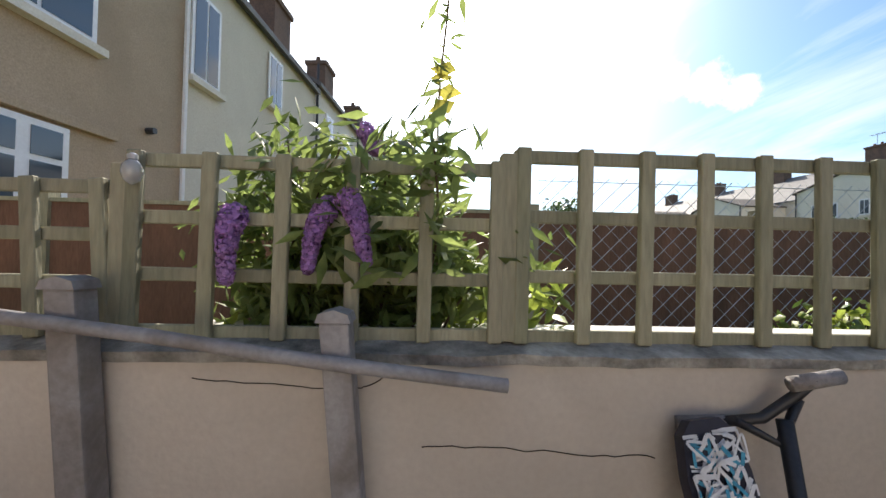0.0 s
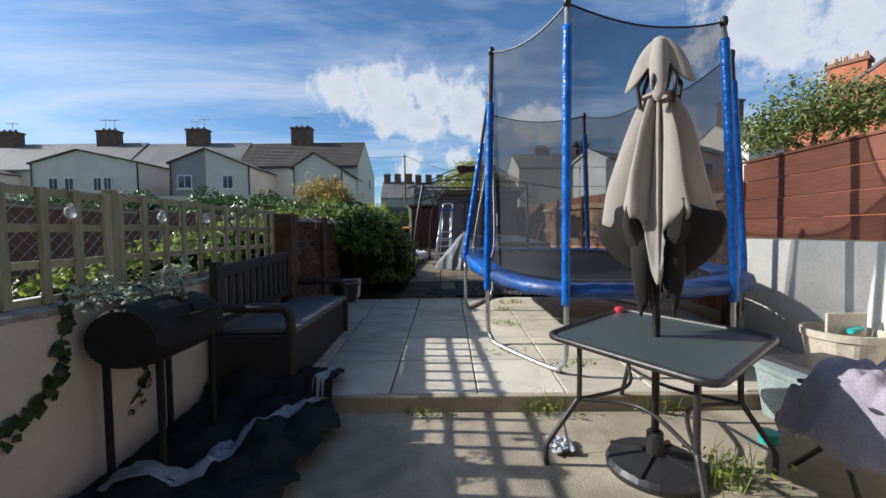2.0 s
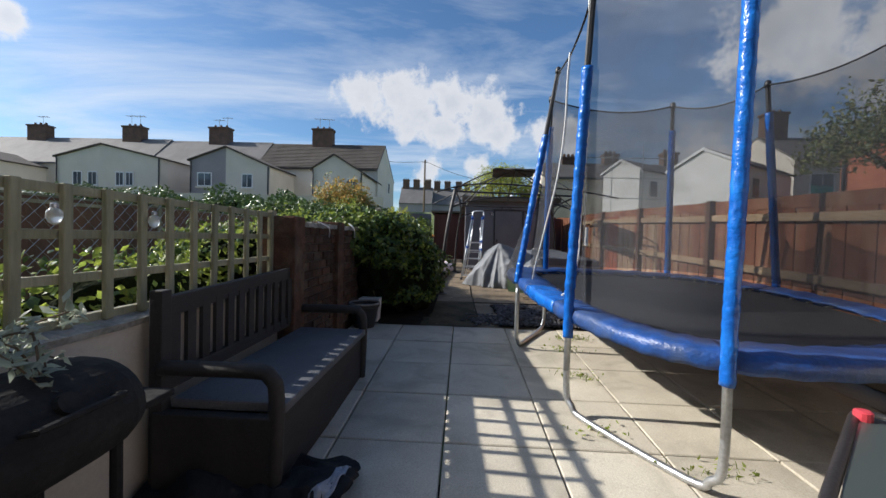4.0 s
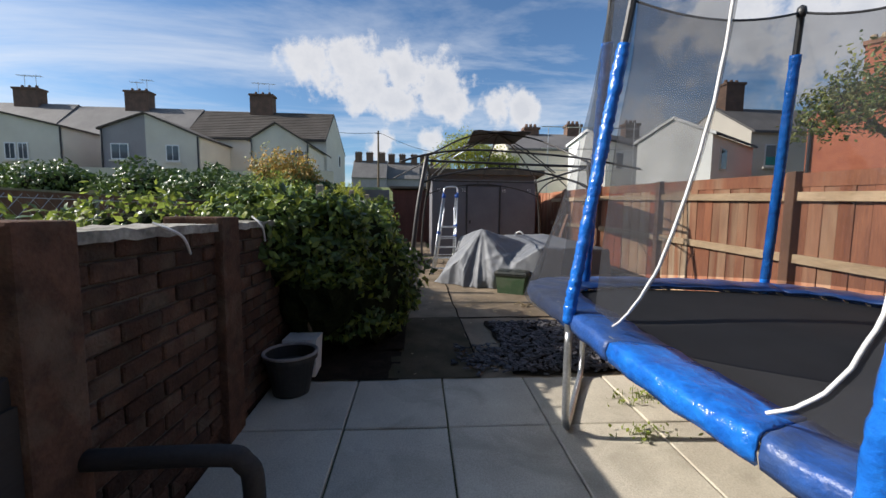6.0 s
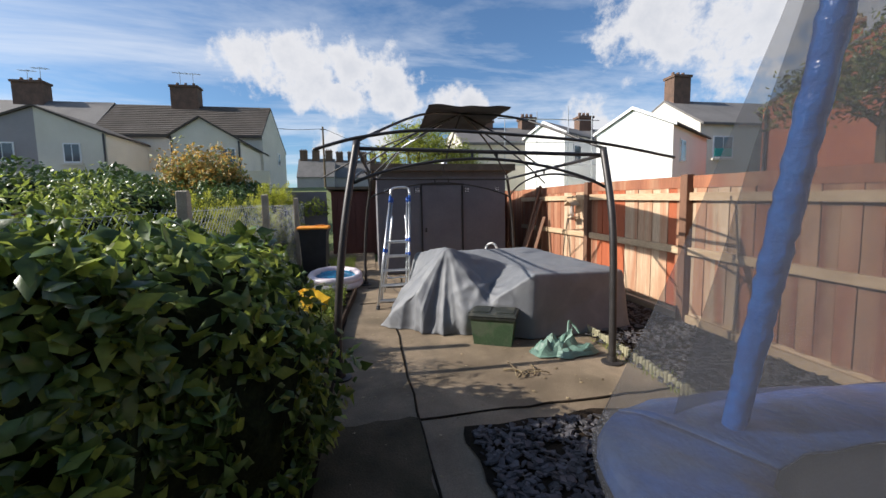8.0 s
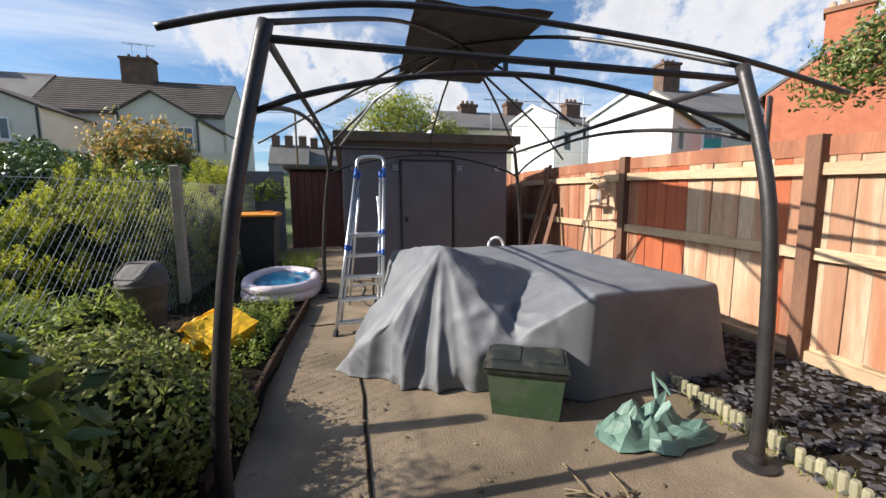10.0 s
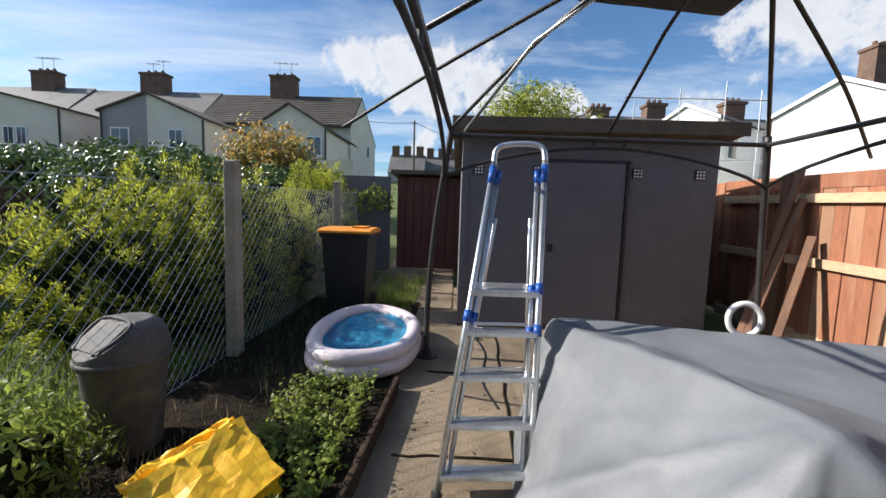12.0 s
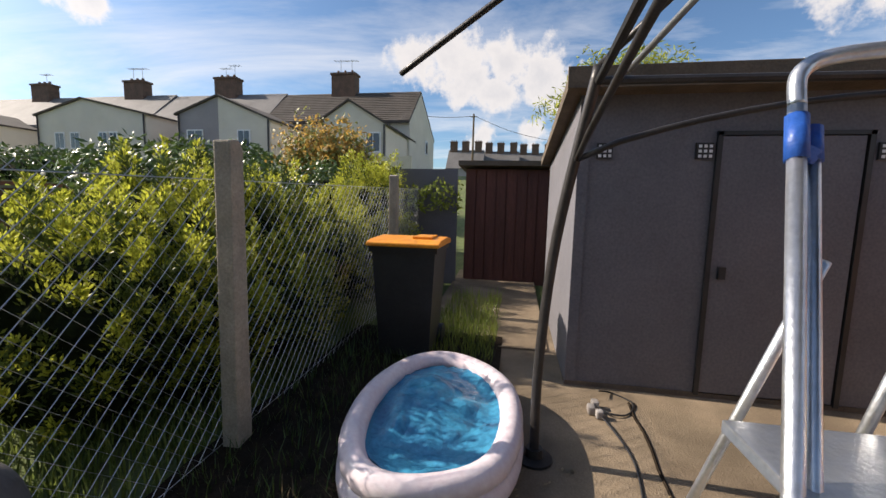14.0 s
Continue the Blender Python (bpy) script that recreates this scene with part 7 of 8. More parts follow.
M_GREENBOX = surf("green_recycling_plastic", (0.045, 0.085, 0.04), (0.03, 0.06, 0.03), rough=0.5, scale=5, detail=50, bump=0.15, spots=((0.12, 0.12, 0.09), 0.4, 5))
M_GREENLID = surf("dark_green_lid", (0.022, 0.027, 0.022), (0.014, 0.017, 0.014), rough=0.5, scale=5, detail=50, bump=0.15, spots=((0.14, 0.13, 0.10), 0.4, 6))
M_BAG = surf("green_woven_bag", (0.14, 0.24, 0.19), (0.085, 0.15, 0.12), rough=0.5, scale=6, detail=90, bump=0.3)
M_YELLOW = surf("yellow_plastic", (0.90, 0.54, 0.02), (0.78, 0.42, 0.015), rough=0.42, scale=6, detail=40, bump=0.25)
M_ORANGE = surf("orange_lid_plastic", (0.78, 0.30, 0.02), (0.66, 0.23, 0.015), rough=0.5, scale=6, detail=40, bump=0.1)
M_BINBLACK = surf("black_bin_plastic", (0.028, 0.028, 0.028), (0.018, 0.018, 0.018), rough=0.5, scale=6, detail=40, bump=0.12)
M_GREYBIN = surf("dull_grey_bin_plastic", (0.095, 0.092, 0.092), (0.065, 0.062, 0.062), rough=0.75, scale=6, detail=40, bump=0.12, spots=((0.25, 0.22, 0.18), 0.35, 5))


def build_garden_things():
    # recycling box
    cx, cy = 8.49, -1.68
    z = gz(8.4)
    t = thing("recycling_box", (cx, cy, z), "dark green recycling box with a closed lid", "recycling box")
    part("body", tapered_box(cx, cy, z, z + 0.28, 0.37, 0.29, 0.43, 0.34, turn=radians(63)), M_GREENBOX, t, bevel=0.025)
    part("rim", tapered_box(cx, cy, z + 0.262, z + 0.295, 0.455, 0.365, 0.46, 0.37, turn=radians(63)), M_GREENLID, t, bevel=0.008)
    lid = part("lid", tapered_box(cx, cy, z + 0.295, z + 0.322, 0.475, 0.385, 0.455, 0.365, turn=radians(63)), M_GREENLID, t, bevel=0.01)
    for o in (-0.12, 0.12):
        q = Matrix.Translation((cx, cy, 0)) @ Matrix.Rotation(radians(63), 4, "Z")
        part("lid_panel", box((o - 0.085, -0.135, z + 0.3215), (o + 0.085, 0.135, z + 0.330), m=q), M_GREENLID, lid)
    # limp green bag
    def bag(u, v):
        a = 2 * math.pi * u
        r = 0.27 * v ** 0.6
        f = 1 + 0.5 * noise.noise((math.cos(a) * 1.7, math.sin(a) * 1.7, 0.5))
        zz = gz(8.0) + 0.005 + 0.15 * (1 - v ** 1.5) * (0.35 + 1.5 * abs(noise.noise((math.cos(a) * r * 9, math.sin(a) * r * 9, 2)))) + 0.03 * abs(noise.noise((math.cos(a) * r * 24, math.sin(a) * r * 24, 6)))
        return 8.08 + r * f * math.cos(a) * 0.62, -2.20 + r * f * math.sin(a) * 1.05, max(zz, gz(8) + 0.004)
    b = thing("garden_bag", (8.08, -2.2, gz(8)), "limp pale green garden bag lying on the concrete", "bag")
    part("body", sheet(bag, 26, 8, thick=0.003, wrap=True), M_BAG, b, smooth=False)
    part("handle", tube(smooth_path([(8.15, -2.30, 0.46), (8.25, -2.36, 0.55), (8.30, -2.42, 0.52), (8.22, -2.46, 0.44)], 6), 0.012, 6), M_BAG, b)
    # dry twigs
    tw = thing("twigs", (7.75, -1.65, gz(7.7)), "few dry bent twigs on the path", "twigs")
    rng = random.Random(9)
    for i in range(9):
        a = rng.uniform(0, 6.28)
        p = Vector((7.78 + rng.uniform(-.1, .1), -1.66 + rng.uniform(-.16, .16), gz(7.7) + 0.012))
        d = Vector((math.cos(a), math.sin(a), 0)) * rng.uniform(.05, .12)
        part("twig", tube(smooth_path([p - d, p + Vector((rng.uniform(-.03, .03), rng.uniform(-.03, .03), 0.02)), p + d], 4), 0.005, 5), L_DRY, tw)
    # stepladder
    s = thing("stepladder", (10.4, -0.85, gz(10.3)), "paint-splashed aluminium stepladder standing open on the path", "stepladder")
    g = gz(9.9)
    fl, fr, tl, tr_ = Vector((9.90, -0.535, g)), Vector((9.95, -0.945, g)), Vector((10.55, -0.78, 1.90)), Vector((10.52, -1.05, 1.91))
    part("front_rail", tube([fl, tl], 0.0165, 10), M_ALU, s, smooth=True)
    part("front_rail", tube([fr, tr_], 0.0165, 10), M_ALU, s, smooth=True)
    part("top_loop", tube(smooth_path([tl, tl + Vector((0.02, -0.01, 0.07)), tl.lerp(tr_, 0.25) + Vector((0.03, 0, 0.10)), tl.lerp(tr_, 0.75) + Vector((0.03, 0, 0.10)), tr_ + Vector((0.02, 0.01, 0.07)), tr_], 6), 0.0165, 10), M_ALU, s, smooth=True)
    bl, br = Vector((10.85, -0.66, gz(10.9))), Vector((10.90, -1.08, gz(10.9)))
    pl, pr = fl.lerp(tl, 0.66), fr.lerp(tr_, 0.66)
    for base, tp, foot in ((fl, tl, bl), (fr, tr_, br)):
        # a second tube runs beside each front rail
        inner_side = Vector((0.012, -0.036, 0)) if base is fl else Vector((0.012, 0.036, 0))
        part("grab_rail", tube([base.lerp(tp, 0.07) + inner_side, base.lerp(tp, 0.93) + inner_side], 0.012, 8), M_ALU, s, smooth=True)
        part("rear_leg", tube([foot, base.lerp(tp, 0.80) + inner_side * 1.6], 0.012, 8), M_ALU, s, smooth=True)
    part("rear_brace", tube([bl.lerp(pl, 0.25), br.lerp(pr, 0.25)], 0.010, 6), M_ALU, s)
    part("rear_brace", tube([bl.lerp(pl, 0.6), br.lerp(pr, 0.6)], 0.010, 6), M_ALU, s)
    for u in (0.065, 0.19, 0.315, 0.44):
        a, b2 = fl.lerp(tl, u), fr.lerp(tr_, u)
        m = (a + b2) / 2
        w = (b2 - a).length
        dirn = math.atan2(b2.y - a.y, b2.x - a.x)
        st = part("step", box((-w / 2, -0.04, -0.012), (w / 2, 0.045, 0.012), m=Matrix.Translation(m + Vector((0.02, 0, 0))) @ Matrix.Rotation(dirn, 4, "Z")), M_ALU, s, bevel=0.004)
        for k in range(3):
            part("tread_rib", box((-w / 2 + 0.02, -0.028 + 0.025 * k, 0.012), (w / 2 - 0.02, -0.02 + 0.025 * k, 0.0145), m=Matrix.Translation(m + Vector((0.02, 0, 0))) @ Matrix.Rotation(dirn, 4, "Z")), M_ALU, st)
    a, b2 = fl.lerp(tl, 0.56), fr.lerp(tr_, 0.56)
    m = (a + b2) / 2 + Vector((0.10, 0, 0))
    w = (b2 - a).length
    dirn = math.atan2(b2.y - a.y, b2.x - a.x)
    part("platform", box((-w / 2, -0.12, -0.014), (w / 2, 0.12, 0.014), m=Matrix.Translation(m) @ Matrix.Rotation(dirn, 4, "Z")), M_ALU, s, "paint-spattered platform", bevel=0.005)
    blue = surf("blue_ladder_joint", (0.02, 0.10, 0.42), rough=0.4)
    for base, tp in ((fl, tl), (fr, tr_)):
        for u in ((0.45, 0.575, 0.955) if base is fr else (0.49, 0.955)):
            p = base.lerp(tp, u)
            d = (tp - base).normalized() * (0.028 if u < 0.9 else 0.05)
            jt = part("joint", tube([p - d, p + d], 0.021, 10), blue, s, "blue plastic joint", smooth=True)
            q = p + Vector((0.012, -0.036 if base is fl else 0.036, 0))
            part("clamp", bar(p - d * 0.6, q - d * 0.9, 0.030, 0.034), blue, jt, bevel=0.006)
            part("clamp", tube([q - d, q + d * 0.5], 0.017, 10), blue, jt, smooth=True)
        part("rubber_foot", tube([base, base + (tp - base).normalized() * 0.05], 0.026, 8), M_BLACKMETAL, s)
    # paddling pool
    c = Vector((11.55, 0.13, gz(11.5) + 0.03))
    p = thing("paddling_pool", tuple(c), "small inflatable pink and white paddling pool with a blue sheet inside", "paddling pool")
    ring_pts = lambda z, k: [(c.x + (0.62 + 0.035 * math.sin(3 * a + 0.4)) * k * math.cos(a), c.y + (0.415 + 0.025 * math.cos(2 * a)) * k * math.sin(a), z + 0.02 * math.sin(a + 0.8)) for a in (2 * math.pi * i / 40 for i in range(40))]
    for i, zz in enumerate((0.05, 0.145)):
        part("ring", tube(ring_pts(c.z + zz + 0.01, 1.0 - 0.02 * i), 0.060, 14, closed=True), M_PINK, p, "inflated pale pink ring", smooth=True)
    part("floor", sheet(lambda u, v: (c.x + 0.57 * v * math.cos(6.2832 * u), c.y + 0.38 * v * math.sin(6.2832 * u), c.z + 0.02), 40, 4, wrap=True), M_POOLBLUE, p)

    def liner(u, v):
        a = 2 * math.pi * u
        r = 0.93 * v
        zz = c.z + 0.09 + 0.11 * max(0, 1 - math.hypot(math.cos(a) * r - 0.25, math.sin(a) * r - 0.15) / 0.75) + 0.05 * max(0, noise.noise((math.cos(a) * r * 3 + 2, math.sin(a) * r * 3, 1))) + 0.022 * abs(noise.noise((math.cos(a) * r * 6, math.sin(a) * r * 6, 5))) + 0.05 * v ** 4
        return c.x + 0.59 * r * math.cos(a), c.y + 0.395 * r * math.sin(a), zz
    part("blue_sheet", sheet(liner, 64, 22, thick=0.004, wrap=True), M_POOLBLUE, p, "crumpled shiny blue plastic sheet", smooth=True)
    # grey swing-top bin
    bx, by, bz = 10.14, 1.0, gz(10.2) + 0.02
    w = thing("swing_bin", (bx, by, bz), "dull grey swing-top kitchen bin in the weeds", "bin")
    part("body", lathe([(0.135, 0.0), (0.145, 0.02), (0.185, 0.44), (0.192, 0.45), (0.192, 0.475)], (bx, by, bz), 28, squash=(1.0, 0.92)), M_GREYBIN, w, smooth=True)

    part("rim", lathe([(0.192, 0.462), (0.204, 0.466), (0.204, 0.484), (0.194, 0.49)], (bx, by, bz), 28, squash=(1.0, 0.92)), M_GREYBIN, w, smooth=True)

    def dome(u, v):
        a = 2 * math.pi * u
        r = 0.197 * math.cos(v * math.pi / 2) ** 0.55
        ex, ey = r * math.cos(a), r * 0.92 * math.sin(a)
        # the hood is cut off slantwise on one side, where the flap swings
        return bx + ex, by + ey, min(bz + 0.485 + 0.185 * math.sin(v * math.pi / 2), slant(ex * ca + ey * sa))
    ca, sa = math.cos(2.75), math.sin(2.75)
    slant = lambda s: bz + 0.655 - 0.80 * max(0.0, s - 0.01)
    lid = part("lid", sheet(dome, 56, 24, wrap=True), M_GREYBIN, w, "domed lid", smooth=False)
    edge = [(bx + ca * s - sa * k, by + sa * s + ca * k, slant(s) + 0.006) for s, k in ((0.165, -0.075), (0.10, -0.125), (0.03, -0.115), (0.015, 0.0), (0.03, 0.115), (0.10, 0.125), (0.165, 0.075))]
    part("hood_lip", tube(smooth_path(edge, 4), 0.008, 6), M_GREYBIN, lid)
    part("flap", sheet(lambda u, v: (bx + ca * (0.035 + 0.125 * v) - sa * (u - 0.5) * 0.21, by + sa * (0.035 + 0.125 * v) + ca * (u - 0.5) * 0.21, slant(0.035 + 0.125 * v) + 0.005), 10, 8, thick=0.004), M_GREYBIN, lid, "swing flap")
    # wheelie bin
    bx, by, bz = 12.75, 0.60, gz(12.7)
    w = thing("wheelie_bin", (bx, by, bz), "black wheelie bin with a bright orange lid", "wheelie bin")
    part("body", tapered_box(bx, by, bz + 0.04, bz + 0.90, 0.40, 0.40, 0.52, 0.50), M_BINBLACK, w, bevel=0.025)
    part("rim", tapered_box(bx, by, bz + 0.87, bz + 0.915, 0.55, 0.53, 0.56, 0.54), M_BINBLACK, w, bevel=0.01)
    part("lid", prism([(bx - 0.30, bz + 0.915), (bx + 0.26, bz + 0.915), (bx + 0.26, bz + 0.955), (bx + 0.1, bz + 0.975), (bx - 0.2, bz + 0.965), (bx - 0.30, bz + 0.945)], by - 0.285, by + 0.285, "y"), M_ORANGE, w, "orange plastic lid", bevel=0.01)
    part("lid_ridge", box((bx - 0.14, by - 0.2, bz + 0.965), (bx + 0.1, by - 0.04, bz + 0.988)), M_ORANGE, w, bevel=0.008)
    part("handle", tube([(bx + 0.30, by - 0.2, bz + 0.93), (bx + 0.30, by + 0.2, bz + 0.93)], 0.016, 8), M_BINBLACK, w)
    for sy in (-0.22, 0.22):
        part("wheel", lathe([(0.02, -0.025), (0.1, -0.025), (0.1, 0.025), (0.02, 0.025)], (bx + 0.2, by + sy, bz + 0.1), 18, m=Matrix.Rotation(radians(90), 4, "X")), M_BINBLACK, w)
    # yellow crate-like bag fallen in the bed
    q = Matrix.Translation((9.68, 0.30, gz(9.6) + 0.16)) @ Matrix.Rotation(radians(-28), 4, "Z") @ Matrix.Rotation(radians(24), 4, "X") @ Matrix.Rotation(radians(-14), 4, "Y")
    y = thing("yellow_bag", (9.68, 0.30, gz(9.6)), "bright yellow crumpled plastic bag lying in the bed", "bag")
    bm = bmesh.new()
    bmesh.ops.create_cube(bm, size=1, matrix=Matrix.Diagonal((0.42, 0.30, 0.22, 1)))
    bmesh.ops.subdivide_edges(bm, edges=bm.edges[:], cuts=7, use_grid_fill=True)
    for v in bm.verts:
        n = noise.noise(v.co * 9) * 0.035 + noise.noise(v.co * 22) * 0.012
        v.co += v.co.normalized() * n
        v.co = q @ v.co
    part("body", bm, M_YELLOW, y)
    part("torn_flap", sheet(lambda u, v: q @ Vector((0.20 - 0.4 * u, 0.14 + 0.10 * v, 0.10 + 0.05 * noise.noise((u * 6, v * 3, 0)) - 0.06 * v)), 14, 6, thick=0.003), M_YELLOW, y)
    # edging of the bed
    e = thing("bed_edging", (9.7, -0.14, gz(9.7)), "rotten dark timber edging along the path", "edging", kind="structure")
    pts = [(8.1, -0.06), (8.7, -0.10), (9.3, -0.12), (9.9, -0.16), (10.5, -0.20), (10.9, -0.22)]
    for (x0, y0), (x1, y1) in zip(pts, pts[1:]):
        part("edging_board", bar((x0, y0, gz(x0) + 0.04), (x1, y1, gz(x1) + 0.04), 0.03, 0.11), M_ROTTEN, e, bevel=0.006)
    # log roll edging before the slate
    lr = thing("log_edging", (8.0, -2.75, gz(8)), "short upright log edging between path and slate", "edging", "", "structure")
    lg = bpy.data.meshes.new("log")
    bm = lathe([(0.019, 0), (0.02, 0.08), (0.015, 0.09)], (0, 0, 0), 8)
    bm.to_mesh(lg)
    bm.free()
    for i in range(64):
        x = 6.9 + 0.042 * i
        link("log", lg, M_TRELLIS, lr, m=Matrix.Translation((x, -2.66 - 0.02 * (x - 6), gz(x) + random.uniform(-.015, .01))))
    # white container and dark pot at the foot of the hedge
    z0 = gz(5.6)
    cp = thing("plant_pot", (5.50, 0.60, z0), "round dark plant pot by the hedge", "plant pot")
    part("pot", lathe([(0.12, 0.0), (0.165, 0.24), (0.18, 0.245), (0.18, 0.28), (0.16, 0.28), (0.15, 0.20), (0.0, 0.19)], (5.50, 0.60, z0), 28), M_BINBLACK, cp, smooth=False)
    part("rim_ring", tube([(5.50 + 0.175 * math.cos(a), 0.60 + 0.175 * math.sin(a), z0 + 0.285) for a in (2 * math.pi * i / 28 for i in range(28))], 0.012, 6, closed=True), M_GREYPOST, cp)
    wc = thing("white_container", (5.80, 0.60, z0), "scuffed off-white square container by the hedge", "container")
    part("body", tapered_box(5.80, 0.60, z0, z0 + 0.30, 0.17, 0.22, 0.20, 0.25), M_WHITEP, wc, bevel=0.02)
    # white wires on the brick wall
    for a, b2 in (((4.45, 0.80, 1.44), (4.60, 0.74, 1.30)), ((5.35, 0.77, 1.46), (5.42, 0.72, 1.30))):
        m = ((a[0] + b2[0]) / 2 - 0.06, 0.70, (a[2] + b2[2]) / 2 + 0.02)
        tagged(part("bare_stem", tube(smooth_path([a, m, b2], 6), 0.006, 5), M_WHITEP, None), "pale bare stem hanging over the brick wall", "stem", "pale stems")
    # bird feeder on the fence
    bf = thing("bird_feeder", (10.95, -3.82, 1.5), "small wooden bird feeder hanging on the fence", "bird feeder")
    part("tray", box((10.85, -3.9, 1.50), (11.05, -3.76, 1.515)), M_RAIL, bf)
    part("roof", prism([(10.83, 1.70), (10.95, 1.78), (11.07, 1.70), (11.07, 1.715), (10.95, 1.795), (10.83, 1.715)], -3.91, -3.75, "y"), M_RAIL, bf)
    part("tube", lathe([(0.03, 1.515), (0.03, 1.70)], (10.95, -3.83, 0), 12), M_LANTERN, bf)
    part("bracket", tube([(10.95, -3.92, 1.86), (10.95, -3.83, 1.86), (10.95, -3.83, 1.79)], 0.006, 6), M_BLACKMETAL, bf)
    # utility pole with wires
    u = thing("utility_pole", (60.0, 5.3, 4), "tall wooden utility pole with drooping wires", "utility pole")
    part("pole", tube([(60, 5.3, 3), (60, 5.3, 12.9)], [0.16, 0.11], 8), M_TWIG, u)
    part("cross_arm", box((59.95, 4.9, 12.5), (60.05, 5.7, 12.6)), M_TWIG, u)
    part("wire", tube(smooth_path([(60, 5.5, 12.6), (57, 9, 11.9), (53, 14, 11.7)], 6), 0.03, 4), M_DRAIN, u)
    part("wire", tube(smooth_path([(60, 5.1, 12.6), (66, 0, 11.6), (75, -8, 11.4)], 6), 0.03, 4), M_DRAIN, u)


build_garden_things()


# ---------------------------------------------------------------- planting
def shrub(name, label, blobs, mat, k, size, seed, trunk=True, low=-0.5, jitter=0.8, category="shrub", shell=0.55, mat2=None, core=0.62, lump=0.25):
    """Overlapping leafy masses with stems inside. blobs: centre, radii."""
    rng = np.random.default_rng(seed)
    c0 = blobs[0][0]
    t = thing(name, (c0[0], c0[1], gz(c0[0])), label, category)
    P, N = [], []
    for c, r in blobs:
        p, n = blob_points(rng, int(k / len(blobs) * 1.3), c, r, low, lump=lump, shell=shell)
        P.append(p)
        N.append(n)
    P, N = np.concatenate(P), np.concatenate(N)
    ok = np.ones(len(P), bool)
    for c, r in blobs:
        q = (((P - np.array(c)) / np.array(r)) ** 2).sum(1)
        ok &= (q > 0.30)
    g = np.array([gz(x) for x in P[:, 0]])
    ok &= P[:, 2] > g + 0.01
    P, N = P[ok], N[ok]
    if mat2 is not None:
        pick = rng.random(len(P)) < 0.3
        link("crown", leaf_mesh("crown", P[pick], N[pick], size[0], size[1], rng, jitter), mat2, t)
        P, N = P[~pick], N[~pick]
    link("crown", leaf_mesh("crown", P, N, size[0], size[1], rng, jitter), mat, t)
    if trunk:
        for c, r in blobs:
            for i in range(4):
                b = Vector((c[0] + rng.uniform(-.3, .3) * r[0], c[1] + rng.uniform(-.3, .3) * r[1], gz(c[0])))
                e = Vector(c) + Vector((rng.uniform(-.6, .6) * r[0], rng.uniform(-.6, .6) * r[1], rng.uniform(0, .5) * r[2]))
                part("branch", tube(smooth_path([b, b.lerp(e, 0.5) + Vector((rng.uniform(-.08, .08), rng.uniform(-.08, .08), 0)), e], 4), [0.02 - 0.0017 * j for j in range(9)], 5), M_TWIG, t)
    # near-black filler body: shade between the leaves, put into its colour
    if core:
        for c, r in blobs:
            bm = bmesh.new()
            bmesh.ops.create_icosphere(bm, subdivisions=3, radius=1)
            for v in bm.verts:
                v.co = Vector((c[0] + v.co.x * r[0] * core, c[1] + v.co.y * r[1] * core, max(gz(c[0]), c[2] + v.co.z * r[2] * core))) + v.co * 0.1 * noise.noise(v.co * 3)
            part("shade_core", bm, M_INNERSHADE, t)
    return t


# almost black, standing in for the unlit depth of the foliage
M_INNERSHADE = surf("inner_shade_filler", (0.020, 0.026, 0.010), (0.008, 0.011, 0.006), spec=0.05, rough=1.0, scale=20, detail=60, bump=1.0)
# few leaves at the foot, where the black filler shows as deep shade
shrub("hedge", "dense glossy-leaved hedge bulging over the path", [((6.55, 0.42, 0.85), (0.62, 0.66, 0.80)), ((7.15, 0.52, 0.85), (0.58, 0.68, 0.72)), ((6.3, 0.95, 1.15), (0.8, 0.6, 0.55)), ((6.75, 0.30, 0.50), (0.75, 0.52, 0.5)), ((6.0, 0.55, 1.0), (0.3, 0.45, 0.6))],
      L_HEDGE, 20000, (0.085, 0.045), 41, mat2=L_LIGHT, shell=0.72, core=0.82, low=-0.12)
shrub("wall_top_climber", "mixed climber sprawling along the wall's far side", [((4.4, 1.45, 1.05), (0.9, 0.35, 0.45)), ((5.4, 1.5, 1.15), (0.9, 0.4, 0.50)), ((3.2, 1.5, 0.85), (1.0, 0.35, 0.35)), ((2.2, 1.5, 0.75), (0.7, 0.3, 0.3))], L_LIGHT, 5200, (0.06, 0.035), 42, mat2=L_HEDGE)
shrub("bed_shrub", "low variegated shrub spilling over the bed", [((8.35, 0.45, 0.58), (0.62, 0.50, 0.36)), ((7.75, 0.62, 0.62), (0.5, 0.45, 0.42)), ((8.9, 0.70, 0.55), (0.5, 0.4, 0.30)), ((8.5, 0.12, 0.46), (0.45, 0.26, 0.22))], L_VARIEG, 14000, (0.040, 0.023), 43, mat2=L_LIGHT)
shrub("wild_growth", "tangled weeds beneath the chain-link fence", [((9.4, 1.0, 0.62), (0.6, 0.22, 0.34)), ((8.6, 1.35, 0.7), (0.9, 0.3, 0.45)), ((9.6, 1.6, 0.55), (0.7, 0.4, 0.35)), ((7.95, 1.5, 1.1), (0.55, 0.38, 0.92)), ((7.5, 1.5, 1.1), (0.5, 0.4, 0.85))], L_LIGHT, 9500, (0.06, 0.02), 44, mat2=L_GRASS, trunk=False)


